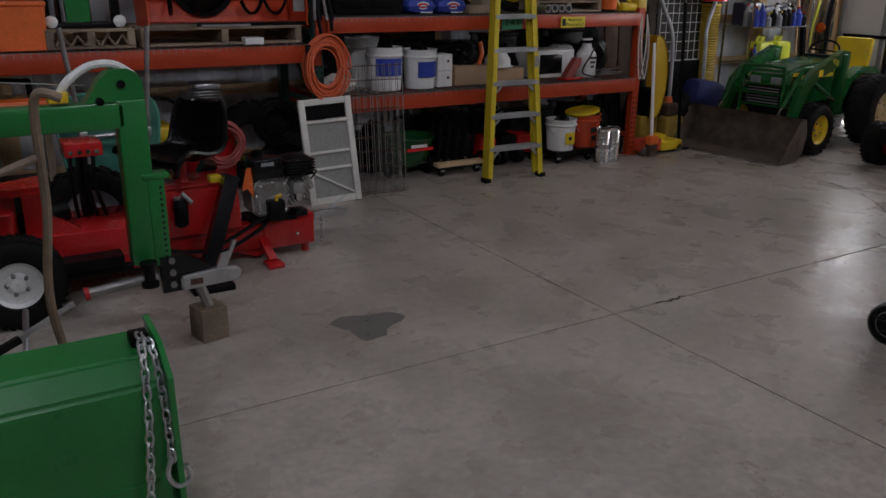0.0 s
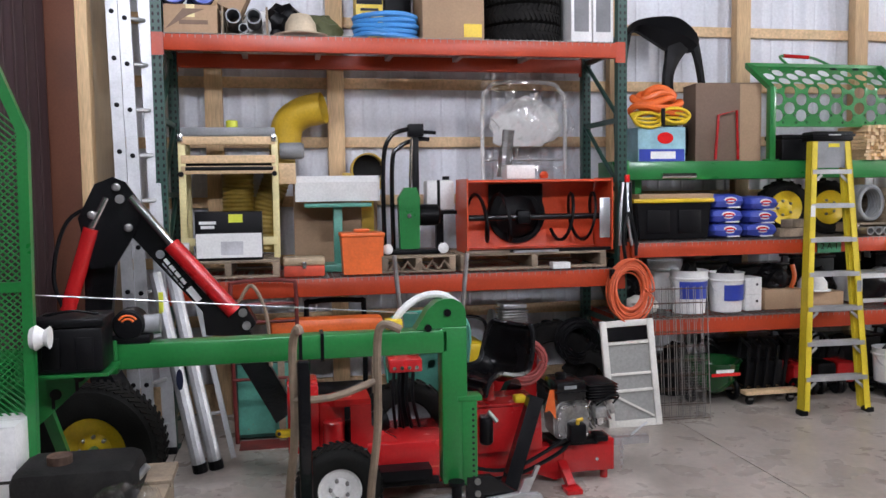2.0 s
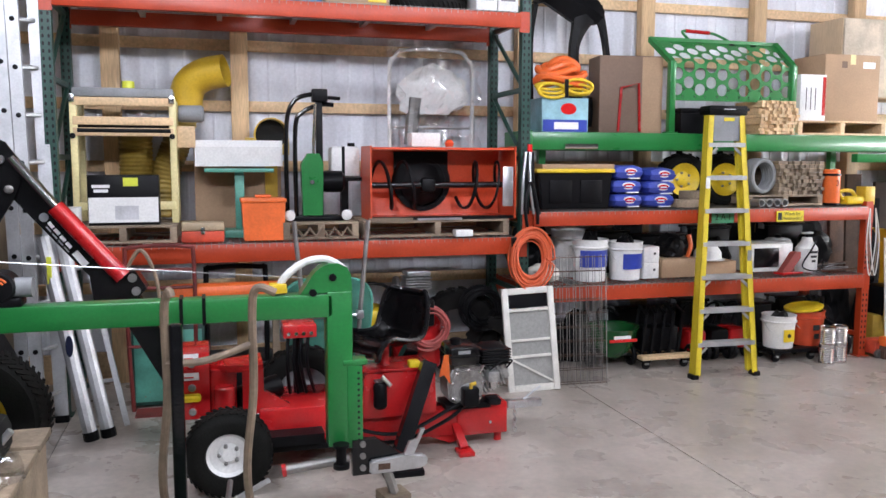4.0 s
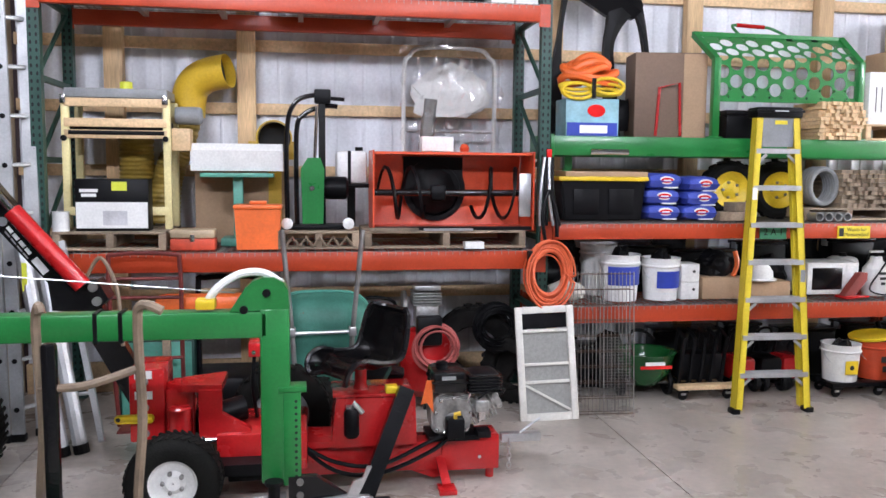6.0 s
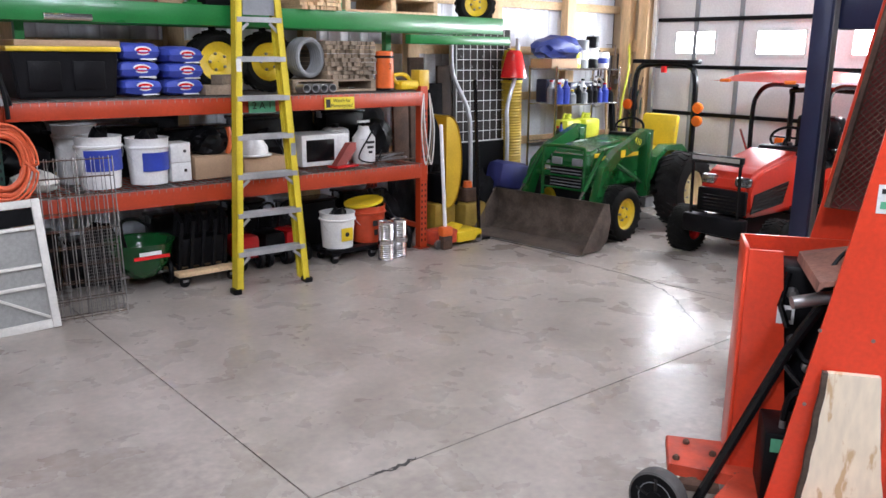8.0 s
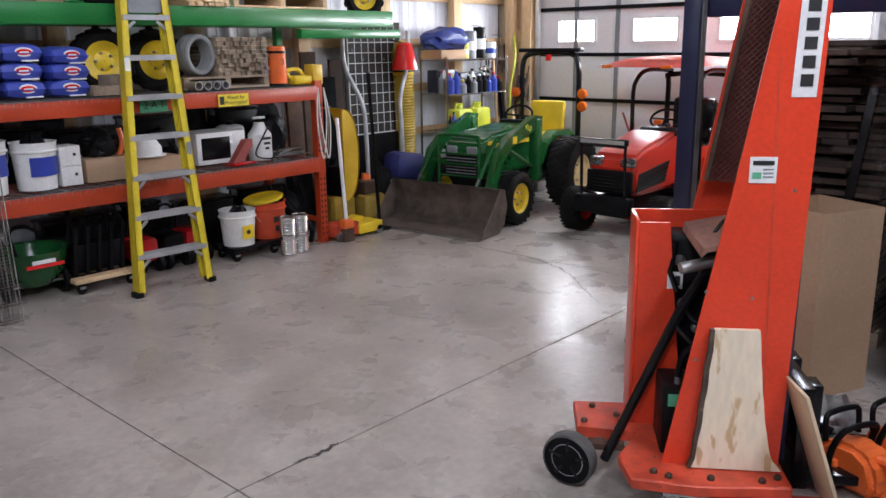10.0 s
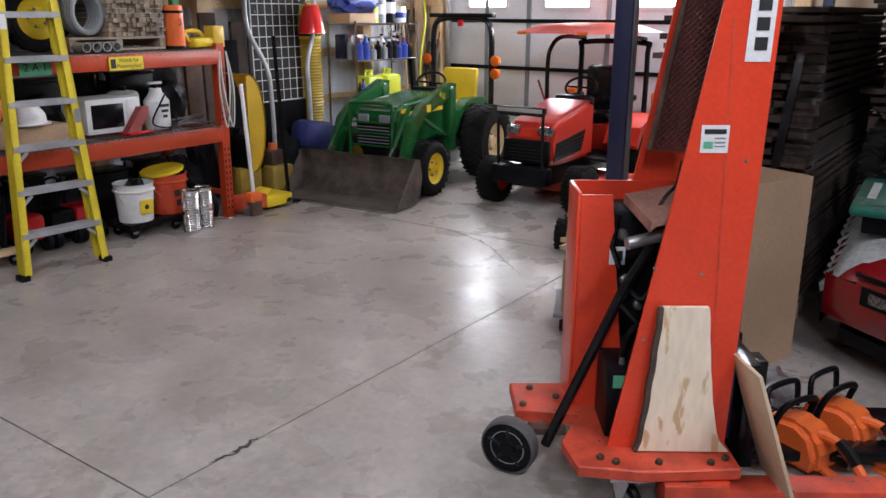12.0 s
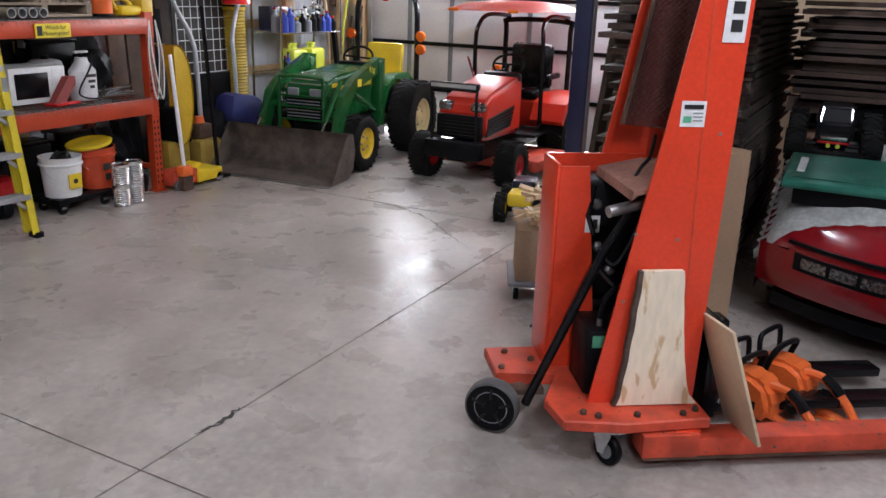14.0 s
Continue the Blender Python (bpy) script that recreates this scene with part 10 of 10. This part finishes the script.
for x in (5.98, 6.3):
    lj = thing("lime_jug", "bright lime-yellow plastic jug on the shelf", "jug", pose(x, 6.55, 0.79), "lime jugs")
    part("body", bx(-0.13, 0.13, -0.11, 0.11, 0, 0.24, 0.04), LIME, lj)
    part("neck", lt([(0.04, 0.24), (0.035, 0.27), (0.045, 0.275), (0.045, 0.3)], 16), LIME, lj)
    part("grip", tb(curve([(-0.08, 0, 0.23), (-0.06, 0, 0.3), (-0.02, 0, 0.27)], 4), 0.014, 6), LIME, lj)
solo("blue_tarp", lump((0.34, 0.17), 0.24, 44), TARP, "crumpled dark blue tarpaulin on top of the shelving", "tarpaulin", m=pose(5.8, 6.6, 1.7))
carton(5.56, 5.98, 6.44, 6.76, 1.595, 0.1, "flat brown carton under the tarpaulin", tape=False)
for x, h_, r_, mm, lab in ((6.22, 0.3, 0.08, GREY, "grey canister with a pale label"), (6.4, 0.34, 0.075, BLACK, "black canister with a white label"), (6.12, 0.16, 0.06, LIME, "green spray bottle"), (6.6, 0.17, 0.07, WHITE, "white plastic tub")):
    ct = thing("canister", lab + " on the shelving", "canister", pose(x, 6.6, 1.595), "canisters")
    part("body", lt([(r_, 0), (r_, h_), (r_ * 0.9, h_ + 0.01)], 18), mm, ct)
    part("label_band", lt([(r_ * 1.01, h_ * 0.3), (r_ * 1.01, h_ * 0.65), (r_, h_ * 0.65)], 18), WHITE if mm is not WHITE else BLUE, ct)
for k, (x, y, top_, mm, lab) in enumerate(((6.85, 6.75, 1.75, PINE, "shovel with a wooden shaft hung by the wall"), (6.76, 6.55, 1.2, BLACK, "black level leaning on the wall"), (6.92, 6.5, 0.95, PINE, "pale board leaning on the wall"))):
    st = thing("leaning_tool", lab, "tool", None, "leaning tools")
    part("shaft", tb([(x, y - 0.12, 0.02), (x - 0.02, y, top_)], 0.016 if k == 0 else 0.035, 8 if k == 0 else 4), mm, st)
    if k == 0:
        part("grip", tb([(x - 0.07, y, top_ + 0.02), (x + 0.03, y, top_ + 0.02)], 0.014, 8), BLACK, st)
        part("blade", pl([(x - 0.09, 0.02), (x - 0.1, 0.24), (x + 0.1, 0.24), (x + 0.09, 0.02)], "y", y - 0.135, y - 0.125), STEEL, st)
wl = thing("wire_reel", "round grey reel of wire on the wall", "reel", pose(6.78, 6.82, 1.3))
for k in range(5):
    part("turn", tb([(0.13 * math.cos(a), -0.02 + 0.012 * k, 0.17 * math.sin(a)) for a in [2 * math.pi * i / 24 for i in range(24)]], 0.008, 6, True), GALV, wl)
part("peg", tb([(0, 0.1, 0.16), (0, -0.05, 0.16)], 0.01, 6), PINE, wl)
rpw = thing("cord", "lime yellow cord hanging on the end wall", "cord")
part("cord", tb(curve([(7.22, 6.72, 1.9), (7.12, 6.62, 1.6), (7.0, 6.6, 1.2), (6.95, 6.58, 0.85)], 6), 0.014, 6), LIME, rpw)
cch = thing("hanging_tools", "clamps, chains and hooks hanging on the end wall", "tools")
g = random.Random(23)
for k in range(22):
    y, z, L = 6.42 + 0.03 * k % 0.26 + 0.02, g.uniform(0.7, 1.55), g.uniform(0.15, 0.4)
    part("hung_piece", tb(curve([(7.17, y, z), (7.15, y + g.uniform(-0.02, 0.02), z - L / 2), (7.16, y, z - L)], 3), g.uniform(0.008, 0.02), 6), (RUST, STEEL, BLACK, HIDE, RACK_GREEN)[k % 5], cch)
for k, (x, y, h_, mm) in enumerate(((7.0, 6.3, 0.7, RUST), (6.9, 6.1, 0.45, GREY), (6.72, 6.2, 0.5, BLACK))):
    bn = thing("parts_bin", "dark bin of odd metal parts by the door", "bin", pose(x, y, 0), "parts bins")
    part("tub", bx(-0.12, 0.12, -0.1, 0.1, 0, h_ * 0.6, 0.02), mm, bn)
    part("load", lump((0.1, 0.09), h_ * 0.4, 50 + k), RUST, bn).location = (0, 0, h_ * 0.6)
cr2 = thing("engine_cart", "small rusty engine and yellow parts on the floor by the rack", "engine", pose(4.3, 6.35, 0))
part("block", bx(-0.14, 0.14, -0.14, 0.14, 0.06, 0.3, 0.03), mat("dull_yellow_b", (0.36, 0.24, 0.04), 0.6), cr2)
part("head", bx(-0.1, 0.08, -0.1, 0.1, 0.3, 0.44, 0.03), RUST, cr2)
part("orange_cap", lt([(0.05, 0.44), (0.04, 0.5)], 12), ORANGE, cr2)
for x in (-0.11, 0.11):
    part("foot", bx(x - 0.03, x + 0.03, -0.12, 0.12, 0, 0.06), BLACK, cr2)

# near-black clutter, added to darken the backs of the shelves and the floor behind
def covered(x, y, z, rx, ry, h, seed, label, material):
    return solo("cloth_cover", lump((rx, ry), h, seed, 40), material, label, "cover", "dark covers", m=pose(x, y, z))


def black_bin(x, y, z, w, d, h, label):
    t = thing("black_bin", label, "bin", pose(x, y, z), "black bins")
    bm = bm_new()
    box(bm, -w / 2, w / 2, -d / 2, d / 2, 0, h - 0.03, 0.012)
    part("tub", bm, BLACK, t)
    part("lid", bx(-w / 2 - 0.012, w / 2 + 0.012, -d / 2 - 0.012, d / 2 + 0.012, h - 0.029, h, 0.008), BLACK_GLOSS, t)
    for s in (-1, 1):
        part("latch", bx(s * (w / 2 + 0.002) - 0.012, s * (w / 2 + 0.002) + 0.012, -0.04, 0.04, h - 0.07, h - 0.01, 0.004), GREY, t)


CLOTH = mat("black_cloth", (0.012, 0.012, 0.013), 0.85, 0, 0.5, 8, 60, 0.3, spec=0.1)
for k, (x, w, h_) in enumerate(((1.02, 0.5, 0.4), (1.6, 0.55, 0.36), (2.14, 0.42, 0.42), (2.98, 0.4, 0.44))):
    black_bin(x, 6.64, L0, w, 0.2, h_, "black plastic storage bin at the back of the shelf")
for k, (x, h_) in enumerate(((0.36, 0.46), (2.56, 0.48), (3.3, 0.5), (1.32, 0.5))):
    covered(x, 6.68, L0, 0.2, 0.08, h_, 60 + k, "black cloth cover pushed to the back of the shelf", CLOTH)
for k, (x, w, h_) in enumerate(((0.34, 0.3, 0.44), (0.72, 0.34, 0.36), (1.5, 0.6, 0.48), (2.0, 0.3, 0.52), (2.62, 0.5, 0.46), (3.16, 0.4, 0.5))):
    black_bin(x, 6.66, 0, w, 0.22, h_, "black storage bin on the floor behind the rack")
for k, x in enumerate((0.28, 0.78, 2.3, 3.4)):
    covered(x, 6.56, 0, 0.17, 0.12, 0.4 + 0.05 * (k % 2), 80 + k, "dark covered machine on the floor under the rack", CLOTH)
# backing added to make the gaps of the wire grid dark
dp_ = thing("grid_backing", "dark backing board added behind the wire grid", "board", pose(4.86, 6.79, 0))
part("board", bx(-0.4, 0.4, -0.008, 0.008, 0.0, 2.0, 0.002), mat("dark_board", (0.03, 0.024, 0.02), 0.7, 0, 0.6), dp_)
for k in range(5):
    part("hook", tb([(-0.3 + 0.15 * k, -0.02, 1.7 - 0.1 * (k % 2)), (-0.3 + 0.15 * k, -0.008, 1.72 - 0.1 * (k % 2))], 0.006, 6), STEEL, dp_)
for k, (x, y, h_) in enumerate(((3.78, 6.74, 1.5), (4.0, 6.76, 1.7), (4.22, 6.74, 1.45), (4.36, 6.76, 1.62))):
    t = thing("leaning_plank", "dark weathered plank leaning against the wall", "plank", pose(x, y, 0, -2, 0, 0), "leaning planks")
    part("plank", bx(-0.09, 0.09, -0.02, 0.02, 0, h_, 0.004), (RUST, DARKWOOD, CLOTH, DARKWOOD)[k], t)
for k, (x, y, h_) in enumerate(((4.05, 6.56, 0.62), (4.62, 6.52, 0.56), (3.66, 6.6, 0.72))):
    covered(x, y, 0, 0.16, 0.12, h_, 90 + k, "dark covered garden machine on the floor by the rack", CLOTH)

# dark cases behind the bottles and tools hung beside them
for x, z, w, h_ in ((5.84, 0.215, 0.3, 0.24), (6.2, 0.215, 0.34, 0.3), (6.52, 0.215, 0.24, 0.22), (5.86, 1.215, 0.36, 0.26), (6.28, 1.215, 0.4, 0.22)):
    tb_ = thing("tool_case", "dark plastic tool case at the back of the shelf", "case", pose(x, 6.7, z), "tool cases")
    part("body", bx(-w / 2, w / 2, -0.08, 0.08, 0, h_, 0.015), BLACK if z < 1 else NAVY, tb_)
    part("latch", bx(-0.03, 0.03, -0.088, -0.081, h_ * 0.55, h_ * 0.7, 0.002), STEEL, tb_)
g = random.Random(23)
for k in range(9):
    x, z = 6.7 + 0.06 * k, 1.75 + g.uniform(-0.25, 0.25)
    ht = thing("hung_tool", "dark steel hand tool hung on the wall", "tool", pose(x, 6.84, z), "hung tools")
    part("shaft", tb([(0, 0, 0), (g.uniform(-0.02, 0.02), 0, -0.3)], 0.011, 6), (RUST, HIDE, BLACK)[k % 3], ht)
    part("head", bx(-0.045, 0.045, -0.014, 0.014, -0.36, -0.3, 0.005), (BLACK, RUST, STEEL)[k % 3], ht)
    part("hook", tb([(0, 0.0, 0), (0, 0.06, 0.01), (0, 0.155, 0.01)], 0.004, 6), STEEL, ht)
